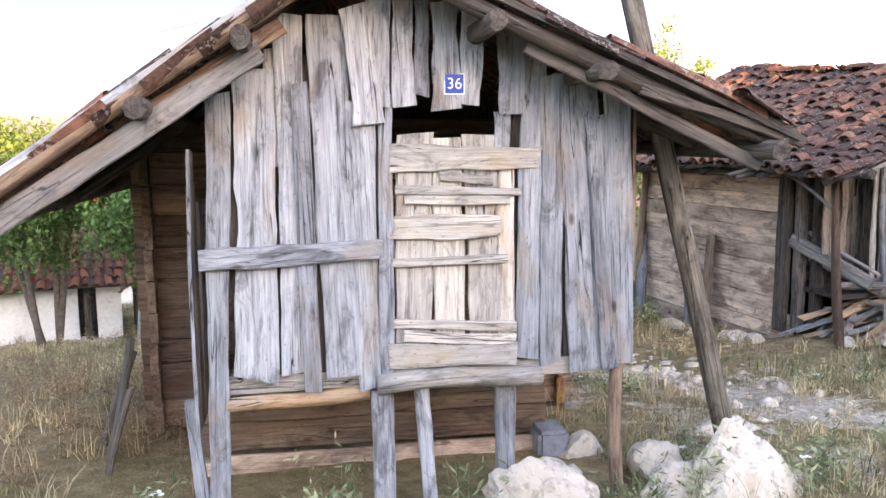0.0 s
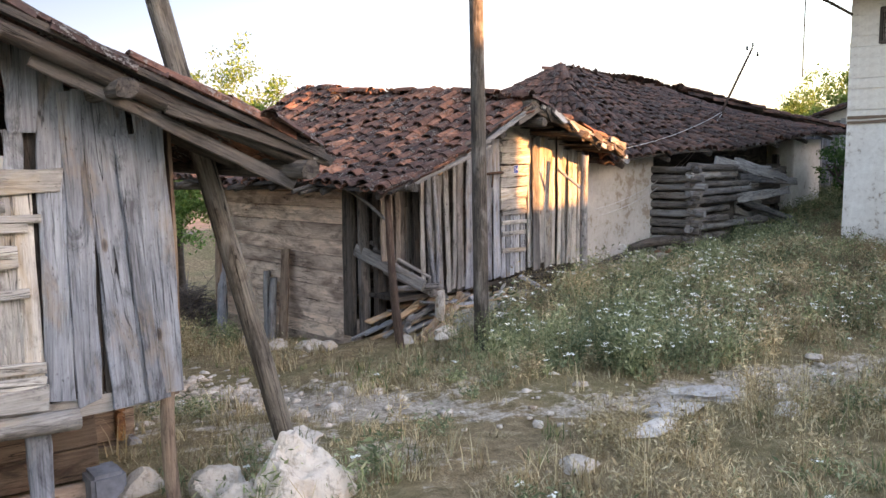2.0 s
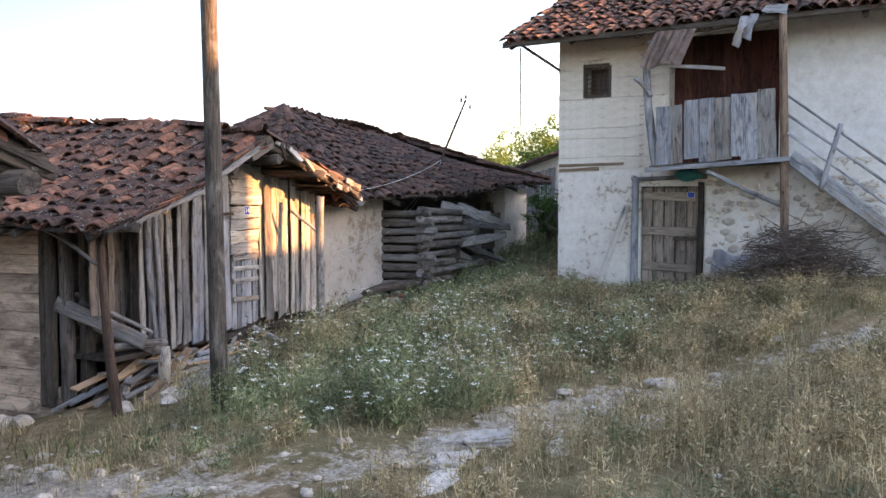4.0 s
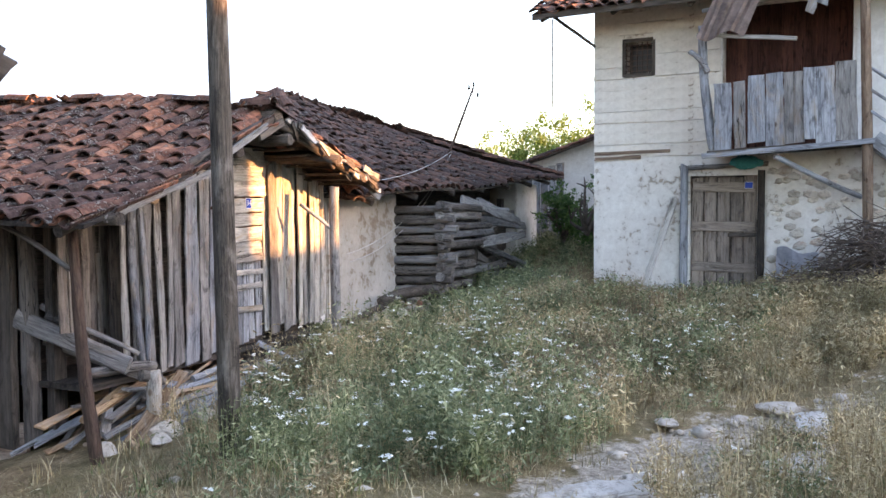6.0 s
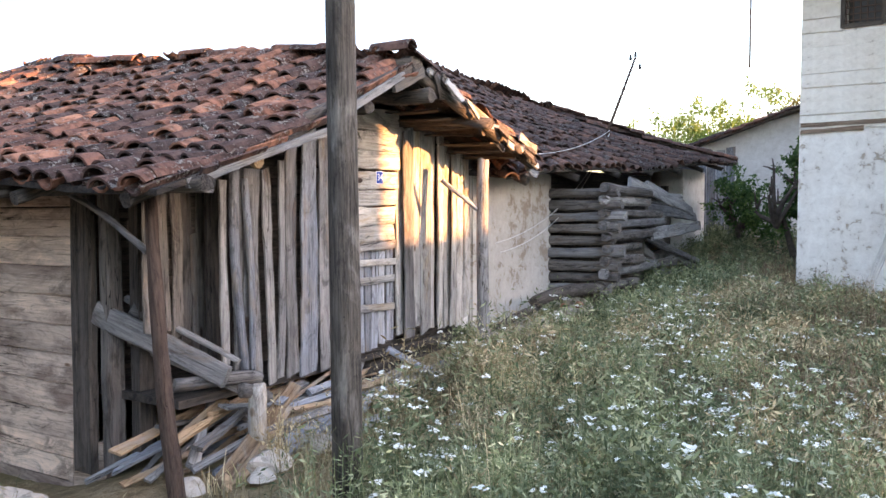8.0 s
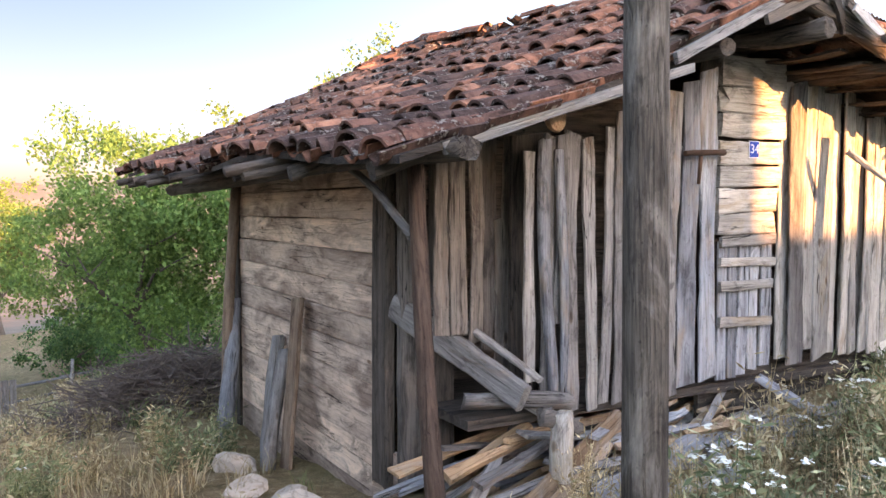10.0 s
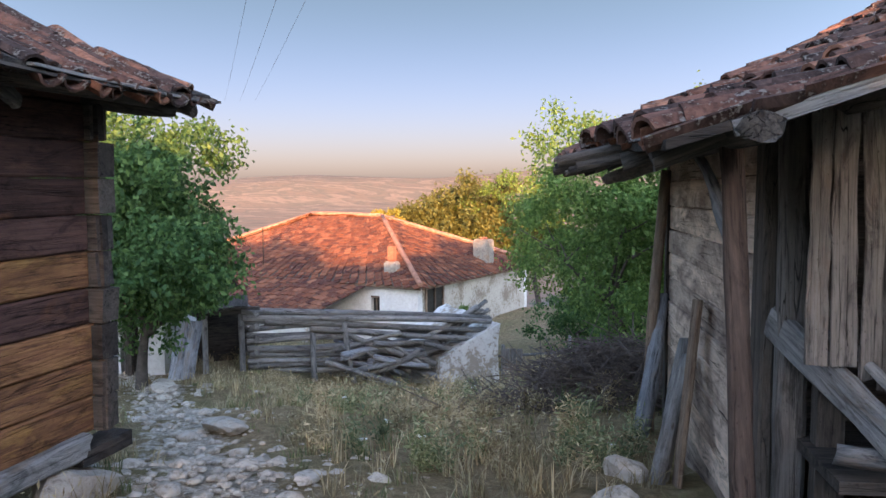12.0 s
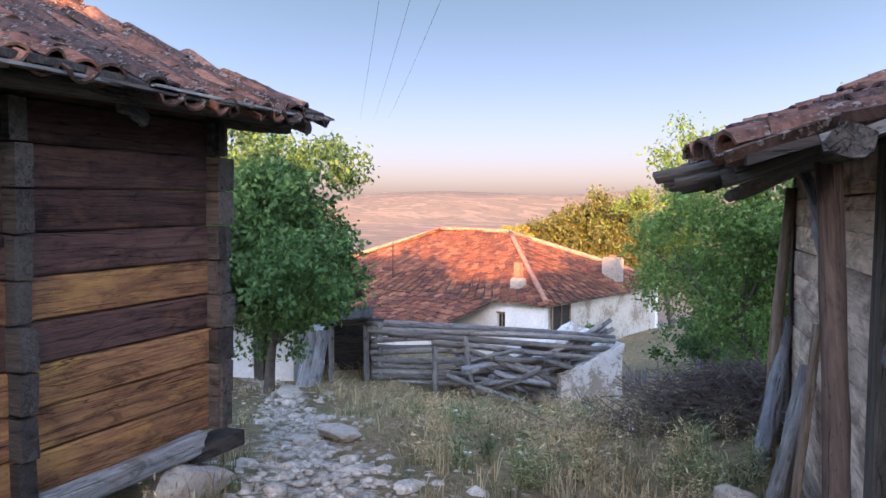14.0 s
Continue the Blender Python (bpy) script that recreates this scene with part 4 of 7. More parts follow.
# recessed boards use the wood that has the eave's shade in its colour
for x0, z0, x1, z1, w in B_LEFT:
    board(B, "wall_board", (x0, 0.3, z0), (x1, 0.3, z1), w, 0.022, FRONT, SHADED_OLD, fine=True, rough=1.8)
# sun patch and eave shade put into board colours: PALE lit, OLD shaded
for i, (x0, z0, x1, z1, w) in enumerate(B_FRONT + B_LIT):
    y = -0.012 * (i % 3)
    board(B, "wall_board", (x0, y, z0), (x1, y, z1), w, 0.022, FRONT, PALE if i > 11 else (GREY if i in (7, 9, 10) else OLD), fine=True, rough=2.3)
# boards behind the sun patch, in the same sun-paled tone
for x, w in ((2.2, 0.12), (2.34, 0.12), (2.74, 0.14), (2.93, 0.14), (3.07, 0.12), (3.32, 0.14)):
    board(B, "wall_board", (x, 0.03, 1.82), (x, 0.03, -0.24), w, 0.022, FRONT, PALE, fine=True, rough=2)
for x0, z0, x1, z1, w in B_PLANKS:
    board(B, "door_head_plank", (x0, 0.03, z0), (x1, 0.03, z1), w, 0.05, FRONT, PALE, fine=True)
bd = put("plank_door", board_mesh(0.05, 0.05, 0.05, 0.02, GREY, 5), B, pose(1.78, 0.06, 0.2))
for x0, z0, x1, z1, w in B_DOOR:
    board(bd, "door_board", (x0 - 1.78, -0.04, z0 - 0.2), (x1 - 1.78, -0.04, z1 - 0.2), w, 0.022, FRONT, GREY, fine=True)
for x0, z0, x1, z1, w in B_BATTENS:
    board(bd, "batten", (x0 - 1.78, -0.07, z0 - 0.2), (x1 - 1.78, -0.07, z1 - 0.2), w, 0.028, FRONT, PALE, fine=True)
timber(B, "iron_latch", (1.08, -0.075, 1.25), (1.43, -0.085, 1.262), 0.018, RUST, 0.02, 0.4, 8, 5)
timber(B, "latch_pin", (1.24, -0.06, 1.24), (1.23, -0.06, 1.05), 0.014, RUST, 0.012, 0.4, 8, 4)
number_plate(MB @ pose(1.81, -0.012, 1.30), "34", 0.105, 0.12)
for i, zc in enumerate(np.arange(-0.78, 1.3, 0.23)):
    board(B, "wall_plank", (-0.6 - 0.005 * (i % 3), 1.08, zc + 0.088), (-0.62 - 0.005 * (i % 3), 4.5, zc + 0.05), 0.226, 0.05, (-1, 0, 0), TAN, rough=0.4, fine=True)
for zc in np.arange(-1.5, -0.75, 0.19):
    board(B, "wall_plank", (-0.6, 1.15, zc + 0.1), (-0.62, 4.5, zc + 0.06), 0.18, 0.05, (-1, 0, 0), TAN, rough=0.4)
board(B, "corner_post", (-0.61, 0.96, 1.35), (-0.62, 0.97, -1.0), 0.24, 0.08, (-1, 0, 0), DARK, fine=True)
board(B, "corner_post", (-0.54, 0.76, 1.35), (-0.52, 0.76, -0.95), 0.15, 0.12, FRONT, SHADED_OLD, fine=True)
board(B, "foot_plank", (-0.58, 0.78, -0.86), (-0.6, 1.2, -0.9), 0.22, 0.05, (-1, 0, 0), TAN)
board(B, "foot_plank", (-0.56, 0.8, -1.06), (-0.6, 1.2, -1.08), 0.22, 0.05, (-1, 0, 0), TAN)
# added dark board stands in for shade in the corner gap
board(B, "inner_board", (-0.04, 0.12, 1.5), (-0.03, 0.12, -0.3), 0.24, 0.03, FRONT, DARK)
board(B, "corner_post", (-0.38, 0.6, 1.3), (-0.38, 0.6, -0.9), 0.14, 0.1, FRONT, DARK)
board(B, "corner_post", (-0.6, 4.5, 1.35), (-0.6, 4.5, -1.6), 0.14, 0.14, FRONT, DARK)
timber(B, "porch_post", (-1.11, -0.46, 1.15), (-0.93, -0.5, -0.98), 0.047, POST, 0.062, 1.6, 11, 14)
timber(B, "stub_post", (-0.08, -0.3, -0.28), (-0.06, -0.34, -1.02), 0.062, PALE, 0.07, 1.2, n=8)
timber(B, "stub_block", (-0.2, -0.26, -0.3), (0.08, -0.24, -0.33), 0.05, SHADED_OLD, 0.045, 1.8)
timber(B, "sill_log", (-0.5, 0.1, -0.25), (0.12, -0.12, -0.3), 0.05, OLD)
board(B, "fallen_rail", (-0.6, 0.84, 0.24), (-0.27, -0.2, -0.2), 0.17, 0.07, (-1, -0.35, 0.15), OLD, fine=True, rough=0.8)
board(B, "fallen_rail", (-0.40, 0.72, 0.02), (-0.02, -0.1, -0.34), 0.1, 0.05, (-1, -0.35, 0.15), OLD, fine=True)
timber(B, "fallen_pole", (-0.42, 0.74, 0.34), (-0.15, -0.2, -0.12), 0.026, OLD, 0.022, 2.0)
timber(B, "log_stub", (-0.46, 0.62, 0.27), (-0.3, 0.5, 0.2), 0.05, OLD)
timber(B, "brace", (-1.1, -0.42, 0.76), (-1.12, 0.4, 1.12), 0.024, OLD, 0.02, 2.0)
timber(B, "upright", (-0.02, -0.03, 1.3), (0.0, -0.06, -0.3), 0.04, GREY, 0.035, 2.0)
timber(B, "upright", (0.08, -0.03, 1.25), (0.07, -0.06, -0.3), 0.03, GREY, 0.03, 2.0)
timber(B, "porch_post", (2.71, -0.62, 1.5), (2.66, -0.62, -0.7), 0.055, OLD, 0.06, 1.2)
timber(B, "brace", (2.69, -0.62, 0.95), (2.45, -0.3, 1.3), 0.025, GREY)
# dark slabs added inside stand in for the barn's shaded interior
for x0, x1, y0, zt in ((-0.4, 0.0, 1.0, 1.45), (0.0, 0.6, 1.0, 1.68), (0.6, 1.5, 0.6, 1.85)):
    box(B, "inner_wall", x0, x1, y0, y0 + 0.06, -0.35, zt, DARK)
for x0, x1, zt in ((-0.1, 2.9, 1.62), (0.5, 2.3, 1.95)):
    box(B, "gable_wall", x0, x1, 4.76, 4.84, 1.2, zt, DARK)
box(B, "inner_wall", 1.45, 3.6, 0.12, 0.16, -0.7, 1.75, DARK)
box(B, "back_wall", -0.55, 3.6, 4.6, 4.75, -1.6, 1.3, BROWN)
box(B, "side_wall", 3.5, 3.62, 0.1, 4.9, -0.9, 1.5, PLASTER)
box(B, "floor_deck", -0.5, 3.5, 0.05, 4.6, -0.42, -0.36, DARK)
BR = (1.3, 2.28)
roof(B, (-1.62, 5.2, 1.2), (-1.42, -0.92, 1.2), (BR[0], -0.72, BR[1]), (BR[0] + 0.25, 5.2, BR[1] + 0.45), TILE, 8, keep=260, sag=0.1, rough=1.7, expo=0.27)
roof(B, (3.62, -0.72, 1.6), (3.9, 5.2, 1.6), (BR[0] + 0.25, 5.2, BR[1] + 0.45), (BR[0], -0.72, BR[1]), TILE, 9, keep=60, sag=0.06, rough=1.6)
ridge_caps(B, (1.3, -0.72, 2.28), (1.55, 5.2, 2.73), TILE, 72, 0.1, 1.5)
for y in (-0.7, 0.4, 1.6, 2.8, 4.0, 5.1):
    timber(B, "rafter", (BR[0], y, BR[1] - 0.1), (-1.45, y, 1.1), 0.05, DARK)
    timber(B, "rafter", (BR[0], y, BR[1] - 0.1), (3.7, y, 1.5), 0.05, DARK)
board(B, "verge_board", (-1.2, -0.9, 1.17), (0.3, -0.88, 1.64), 0.05, 0.03, FRONT, LOGS, rough=2)
board(B, "verge_board", (0.2, -0.86, 1.68), (1.1, -0.8, 2.1), 0.055, 0.03, FRONT, OLD, rough=2)
board(B, "verge_board", (0.9, -0.84, 1.95), (1.4, -0.78, 2.16), 0.07, 0.03, FRONT, DARK, rough=2)
board(B, "verge_board", (1.5, -0.76, 2.2), (3.55, -0.74, 1.55), 0.05, 0.03, FRONT, LOGS, rough=2)
rg = random.Random(4)
for k in range(26):
    f = k / 25
    x, z = 1.4 + 2.15 * f, 2.2 - 0.66 * f
    board(B, "ragged_lath", (x, -0.62 - rg.random() * 0.2, z + rg.gauss(0, 0.03)), (x + rg.uniform(0.12, 0.42), -0.66 - rg.random() * 0.2, z - rg.uniform(0.03, 0.2)), rg.uniform(0.03, 0.09), 0.02, (rg.gauss(0, 0.4), -1, rg.uniform(-0.2, 0.8)), (PALE, OLD, DARK, DARK)[k % 4], rough=3.5)
# added dark laths and gable boards stand in for deep shade under the verge
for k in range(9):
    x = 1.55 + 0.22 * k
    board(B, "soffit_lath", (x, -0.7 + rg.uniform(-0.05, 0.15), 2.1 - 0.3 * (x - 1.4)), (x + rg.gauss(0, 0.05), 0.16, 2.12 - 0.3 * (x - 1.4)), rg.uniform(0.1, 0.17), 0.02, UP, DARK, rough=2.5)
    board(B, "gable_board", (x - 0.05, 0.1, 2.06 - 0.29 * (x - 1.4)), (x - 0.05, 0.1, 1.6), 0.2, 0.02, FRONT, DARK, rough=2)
for x, z, L in ((1.5, 1.98, 0.5), (2.35, 1.8, 0.6), (3.05, 1.6, 0.55)):
    timber(B, "beam_end", (x, -0.3 - L, z), (x, 0.3, z + 0.02), 0.055, DARK, 0.06, 2.0)
timber(B, "purlin", (-1.12, -0.98, 1.17), (-1.2, 5.1, 1.1), 0.062, DARK, 0.07, 1.5)
timber(B, "purlin", (-0.43, -0.66, 1.35), (-0.5, 5.0, 1.33), 0.062, DARK)
timber(B, "sawn_purlin_end", (-0.43, -0.70, 1.35), (-0.43, -0.655, 1.35), 0.056, FRESH, None, 0.4, 14, 3)
timber(B, "purlin", (0.7, -0.75, 1.8), (0.7, 5.0, 1.8), 0.06, DARK)
timber(B, "purlin", (2.4, -0.75, 1.85), (2.4, 5.0, 1.85), 0.06, DARK)
timber(B, "ridge_pole", (1.35, -0.75, 2.22), (1.5, 5.0, 2.54), 0.07, DARK)
for x, z in ((-1.32, 1.08), (-1.42, 1.1)):
    for y in (0.6, 2.2, 3.8, 4.9):
        timber(B, "eave_stick", (x - 0.35, y, z), (x + 0.7, y + 0.03, z + 0.24), 0.035, DARK)

# planks and poles propped against the barn's end
def leaning(name, p0, p1, r, mat, label, flat=0.0):
    ob = thing(name, MB, label, "pole" if not flat else "plank", "timbers propped on the barn")
    if flat:
        board(ob, "plank", p0, p1, flat, 0.04, (-1, 0, 0.2), mat, fine=True)
    else:
        timber(ob, "pole", p0, p1, r, mat, r * 1.15, 1.4)


leaning("propped_plank", (-0.72, 2.42, 0.14), (-0.86, 2.36, -1.3), 0, BROWN, "dark sawn plank propped on the barn end", 0.21)
leaning("propped_pole", (-0.70, 3.0, -0.28), (-1.0, 2.5, -1.42), 0.06, LOGS, "rough grey split pole propped on the barn end")
leaning("propped_pole", (-0.72, 2.78, -0.36), (-0.98, 2.36, -1.42), 0.05, LOGS, "rough grey split pole propped on the barn end")
leaning("propped_pole", (-0.72, 4.42, -0.1), (-1.02, 4.1, -1.75), 0.075, GREY, "grey weathered pole propped on the barn end")
leaning("propped_pole", (-0.70, 4.35, 1.1), (-0.86, 4.3, -1.6), 0.05, BROWN, "brown pole propped on the barn end")

for p0, p1, w in (((-1.98, 1.55, 0.2), (-2.15, 1.2, -0.75), 0.12), ((-2.0, 1.75, 0.05), (-2.3, 1.6, -0.85), 0.1), ((-1.95, 1.3, -0.1), (-2.1, 0.95, -0.75), 0.09)):
    ob = thing("propped_plank", MA, "dark plank propped against the granary corner", "plank", "planks propped on the granary")
    board(ob, "plank", p0, p1, w, 0.035, (-1, -0.4, 0.2), DARK, fine=True, rough=2)
# firewood under the barn
rw = random.Random(5)
for k in range(95):
    x, y = rw.uniform(-0.35, 1.9), rw.uniform(-0.3, 0.55)
    z = -0.9 + rw.random() * 0.42 * (1 - abs(y) * 0.6)
    L = rw.uniform(0.45, 1.25)
    ob = thing("firewood_stick", MB @ pose(x, y, z, rw.gauss(0, 20), rw.gauss(-8, 8), rw.gauss(12, 16)), "split firewood stick lying under the barn", "firewood", "firewood under the barn")
    board(ob, "stick", (-L / 2, 0, 0), (L / 2, 0, 0), rw.uniform(0.03, 0.09), rw.uniform(0.015, 0.045), (0.3 * rw.random(), -0.5, 1), FRESH if k % 5 < 2 else (OLD if k % 2 else GREY), rough=3.0, w1=rw.uniform(0.02, 0.08))
for k, (p0, p1, w) in enumerate([((-0.95, -0.55, -0.98), (0.55, -0.1, -0.42), 0.11), ((-0.8, -0.62, -0.98), (0.35, -0.2, -0.55), 0.08), ((0.1, -0.4, -0.78), (1.3, -0.2, -0.6), 0.14), ((1.75, -0.15, -0.3), (2.35, -0.7, -0.72), 0.1), ((0.35, -0.5, -0.8), (1.2, -0.55, -0.75), 0.09), ((1.3, -0.4, -0.7), (2.3, -0.45, -0.62), 0.12), ((1.5, -0.3, -0.6), (2.6, -0.4, -0.5), 0.1)]):
    ob = thing("loose_plank", MB, "weathered plank lying on rubble before the barn", "plank", "loose planks before the barn")
    board(ob, "plank", p0, p1, w, 0.04, (0.2, -0.6, 1), FRESH if k < 2 else GREY, rough=2.0, fine=True)

pl = thing("utility_pole", MB, "tall round wooden utility pole, dark and weathered, planted in weeds", "utility pole")
timber(pl, "pole", (-0.74, -1.7, -0.95), (-0.88, -1.7, 7.4), 0.088, POLE, 0.07, 0.25, 16, 12)

# ---- the plastered barn beyond ----
C = thing("plastered_barn", MB, "low barn of worn plaster and stacked logs, brown tiles", "barn")
box(C, "plaster_wall", 3.64, 5.75, 0.06, 0.4, -1.0, 1.45, EAVE_SHADE_PLASTER, 0.02)
box(C, "plaster_wall", 11.8, 13.4, 0.06, 0.5, -0.9, 1.75, WHITEWASH, 0.02)
box(C, "plaster_wall", 13.1, 13.4, 0.5, 4.8, -0.9, 1.75, PLASTER)
box(C, "back_wall", 3.7, 13.1, 4.6, 4.8, -1.0, 1.6, PLASTER)
# dark slab added behind the stacked beams as the shade in their gaps
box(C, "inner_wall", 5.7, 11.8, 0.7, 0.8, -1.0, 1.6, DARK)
rc = random.Random(9)
# a crib of stacked beams stands out from the wall, its far side slumped
for i in range(9):
    z = -0.08 + i * 0.158
    board(C, "crib_beam", (5.72 + rc.uniform(-0.03, 0.03), 0.25, z + rc.gauss(0, 0.008)), (5.76 + rc.uniform(-0.06, 0.04), -0.84 - rc.uniform(-0.05, 0.14), z + rc.gauss(0, 0.018) + 0.01), rc.uniform(0.115, 0.14), 0.13, (-1, 0, 0), OLD if i % 3 == 0 else SHADED_OLD, rough=1.5, fine=True)
    board(C, "crib_beam", (5.6, -0.74 + rc.uniform(-0.05, 0.05), z + 0.075), (7.2 + rc.uniform(-0.3, 0.6), -0.7 + rc.uniform(-0.12, 0.1), z + 0.04 + rc.gauss(0, 0.05)), rc.uniform(0.09, 0.13), 0.12, FRONT, OLD if i % 2 else SHADED_OLD, rough=1.8, fine=True)
for i in range(20):
    x0 = rc.uniform(6.4, 8.6)
    z = rc.uniform(-0.1, 1.3)
    board(C, "slumped_beam", (x0, rc.uniform(-0.75, -0.2), z), (x0 + rc.uniform(1.0, 2.3), rc.uniform(-0.85, -0.1), z + rc.gauss(-0.12, 0.22)), rc.uniform(0.07, 0.16), rc.uniform(0.04, 0.11), (rc.gauss(0, 0.3), -1, rc.uniform(-0.2, 0.5)), (OLD, SHADED_OLD, OLD, SHADED_OLD)[i % 4], rough=2.4, fine=True)
for i in range(8):
    z = -0.3 + i * 0.2
    board(C, "wall_beam", (5.7, 0.2, z), (11.4, 0.22, z + rc.gauss(0, 0.03)), 0.18, 0.1, FRONT, DARK, rough=1.2)
# dark box added inside the crib stands in for shade between beams
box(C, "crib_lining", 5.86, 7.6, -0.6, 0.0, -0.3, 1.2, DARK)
for p0, p1 in (((6.6, -0.72, 1.36), (8.6, -0.9, 1.02)), ((7.4, -0.7, 1.3), (9.6, -0.75, 0.92)), ((8.0, -0.5, 0.98), (10.7, -0.5, 0.82)), ((8.4, -0.4, 0.55), (10.3, -0.9, -0.25)), ((7.2, -0.85, 0.62), (9.1, -1.0, 0.7))):
    board(C, "slumped_board", p0, p1, 0.17, 0.045, (0, -1, 0.25), OLD, rough=2, fine=True)
board(C, "gap_post", (11.4, 0.3, 1.4), (11.45, 0.3, -0.8), 0.16, 0.12, FRONT, DARK)
roof(C, (3.5, -0.45, 1.38), (13.9, -0.45, 1.95), (11.2, 2.7, 2.86), (6.3, 2.7, 3.2), TILE_BROWN, 14, keep=150, sag=0.1, rough=1.5, spacing=0.21, expo=0.3)
roof(C, (13.9, -0.45, 1.95), (13.9, 5.2, 1.95), (11.3, 2.75, 3.05), (11.2, 2.65, 3.05), TILE_BROWN, 15, sag=0.03)
roof(C, (13.9, 5.2, 1.95), (3.7, 5.2, 1.7), (6.3, 2.75, 3.25), (11.2, 2.75, 3.05), TILE_BROWN, 16, sag=0.05)
roof(C, (3.7, 5.2, 1.7), (3.6, -0.4, 1.4), (6.3, 2.6, 3.25), (6.3, 2.8, 3.25), TILE_BROWN, 17, sag=0.03)
ridge_caps(C, (6.3, 2.7, 3.2), (11.2, 2.7, 2.86), TILE_BROWN, 73, 0.11, 1.6)
ridge_caps(C, (3.5, -0.45, 1.4), (6.3, 2.7, 3.2), TILE_BROWN, 74, 0.11, 1.6)
ridge_caps(C, (13.9, -0.45, 1.95), (11.2, 2.7, 2.88), TILE_BROWN, 75, 0.11, 1.4)
rt = random.Random(76)
tv, tf = barrel(0.1, 0.085, 0.38, 0.016, 2.5)
loose = link_mesh("loose_tile", tv, tf, TILE)
for k in range(12):
    put("loose_tile", loose, C, pose(6.35 + rt.uniform(-0.15, 0.5), 2.6 + rt.uniform(-0.12, 0.12), 3.2 + rt.random() * 0.03, rt.gauss(0, 6), rt.gauss(0, 8), rt.uniform(-40, 40)))
for k in range(7):
    timber(C, "rafter_end", (3.9 + k * 1.45, -0.5, 1.3 + k * 0.075), (3.9 + k * 1.45, 0.8, 1.85 + k * 0.06), 0.045, DARK)
rub = random.Random(55)
for k in range(46):
    x = rub.uniform(3.3, 6.6)
    sz = rub.uniform(0.05, 0.13)
    p = MB @ Vector((x, -0.1 - rub.random() * 0.55 - (0.8 if x > 5.6 else 0), 0))
    rock("wall_rubble", p.x, p.y, gh(p.x, p.y) + rub.uniform(0.0, 0.16), sz * 1.2, sz, sz * 0.8, 300 + k, BRICK if k % 6 == 0 else RUBBLE, "broken stone fallen from the plastered barn", group="rubble below the plastered barn", sub=2, rz=k * 47)
for p0, p1, r in (((4.4, -0.35, -0.12), (5.7, -0.55, -0.02), 0.07), ((3.4, -0.4, -0.3), (4.6, -0.3, -0.16), 0.05)):
    ob = thing("fallen_log", MB, "short dark log lying on rubble below the barn wall", "log", "logs below the barn wall")
    timber(ob, "log", p0, p1, r, DARK, None, 1.6)
mast = thing("roof_aerial", MB, "thin leaning iron aerial with small insulators on the roof", "aerial")
timber(mast, "rod", (9.5, 0.8, 2.15), (11.05, 0.8, 3.85), 0.034, RUST, 0.026, 0.2, 6, 4)
for dx, dz in ((-0.25, -0.02), (0.28, -0.12), (0.02, 0.08)):
    timber(mast, "insulator", (11.05 + dx, 0.8, 3.8 + dz), (11.05 + dx, 0.8, 3.9 + dz), 0.03, WIRE, 0.02, 0.2, 6, 3)


def cable(name, pts, r, mat, label):
    cu = bpy.data.curves.new(name, "CURVE")
    cu.dimensions, cu.bevel_depth, cu.bevel_resolution = "3D", r, 1
    sp = cu.splines.new("POLY")
    sp.points.add(len(pts) - 1)
    for q, p in zip(sp.points, pts):
        q.co = (*p, 1)
    cu.materials.append(mat)
    return tagged(new(name, cu), label, "cable", "cables")


def sagging(p0, p1, sag, n=14):
    p0, p1 = Vector(p0), Vector(p1)
    return [p0.lerp(p1, i / n) - Vector((0, 0, sag * 4 * (i / n) * (1 - i / n))) for i in range(n + 1)]


for k in range(2):
    cable("slack_cable", sagging(MB @ Vector((9.5, 0.7, 2.3)), MB @ Vector((3.0 + k * 0.1, -0.6, 0.65 - 0.1 * k)), 0.35 + 0.05 * k), 0.006, PALEWIRE, "slack pale cable hanging from the aerial to a post")
cable("slack_cable", sagging(MB @ Vector((9.5, 0.7, 2.35)), MB @ Vector((3.5, -0.7, 1.58)), 0.1), 0.005, PALEWIRE, "pale cable strung along the barn eaves")

# ---- the two-storey house ----
D = thing("village_house", MD, "two-storey plastered village house with broken balcony and tiled roof", "house")
holed_wall(D, "front_wall", 0, 7.5, -0.9, 4.35, 0, 0.45, [(0.5, 0.92, 3.3, 3.78), (1.5, 2.46, -0.9, 1.68), (1.95, 3.7, 2.05, 4.25)], PLASTER)
box(D, "side_wall", 0, 0.45, 0.45, 6.5, -0.9, 4.35, PLASTER)
box(D, "side_wall", 7.05, 7.5, 0.45, 6.5, -0.9, 4.35, PLASTER)
box(D, "back_wall", 0.45, 7.05, 6.1, 6.5, -0.9, 4.35, PLASTER)
rd = random.Random(21)
for i in range(13):
    z = 2.1 + i * 0.172
    x1 = 1.93
    for a, b in (((0.0, 0.49), (0.93, x1)) if 3.2 < z < 3.85 else ((0.0, x1),)):
        board(D, "limewashed_plank", (a + 0.005, -0.012 - 0.004 * rd.random(), z + rd.gauss(0, 0.008)), (b - 0.005, -0.012, z + rd.gauss(0, 0.012)), 0.166, 0.03, FRONT, LIMEWASH, rough=0.5)
for z in (1.98, 2.06):
    board(D, "tie_beam", (0.02, -0.02, z), (0.75 if z < 2 else 1.2, -0.02, z + 0.02), 0.05, 0.03, FRONT, BROWN, rough=2)
win = box(D, "window_1", 0.5, 0.92, 0.3, 0.32, 3.3, 3.78, GLASS)
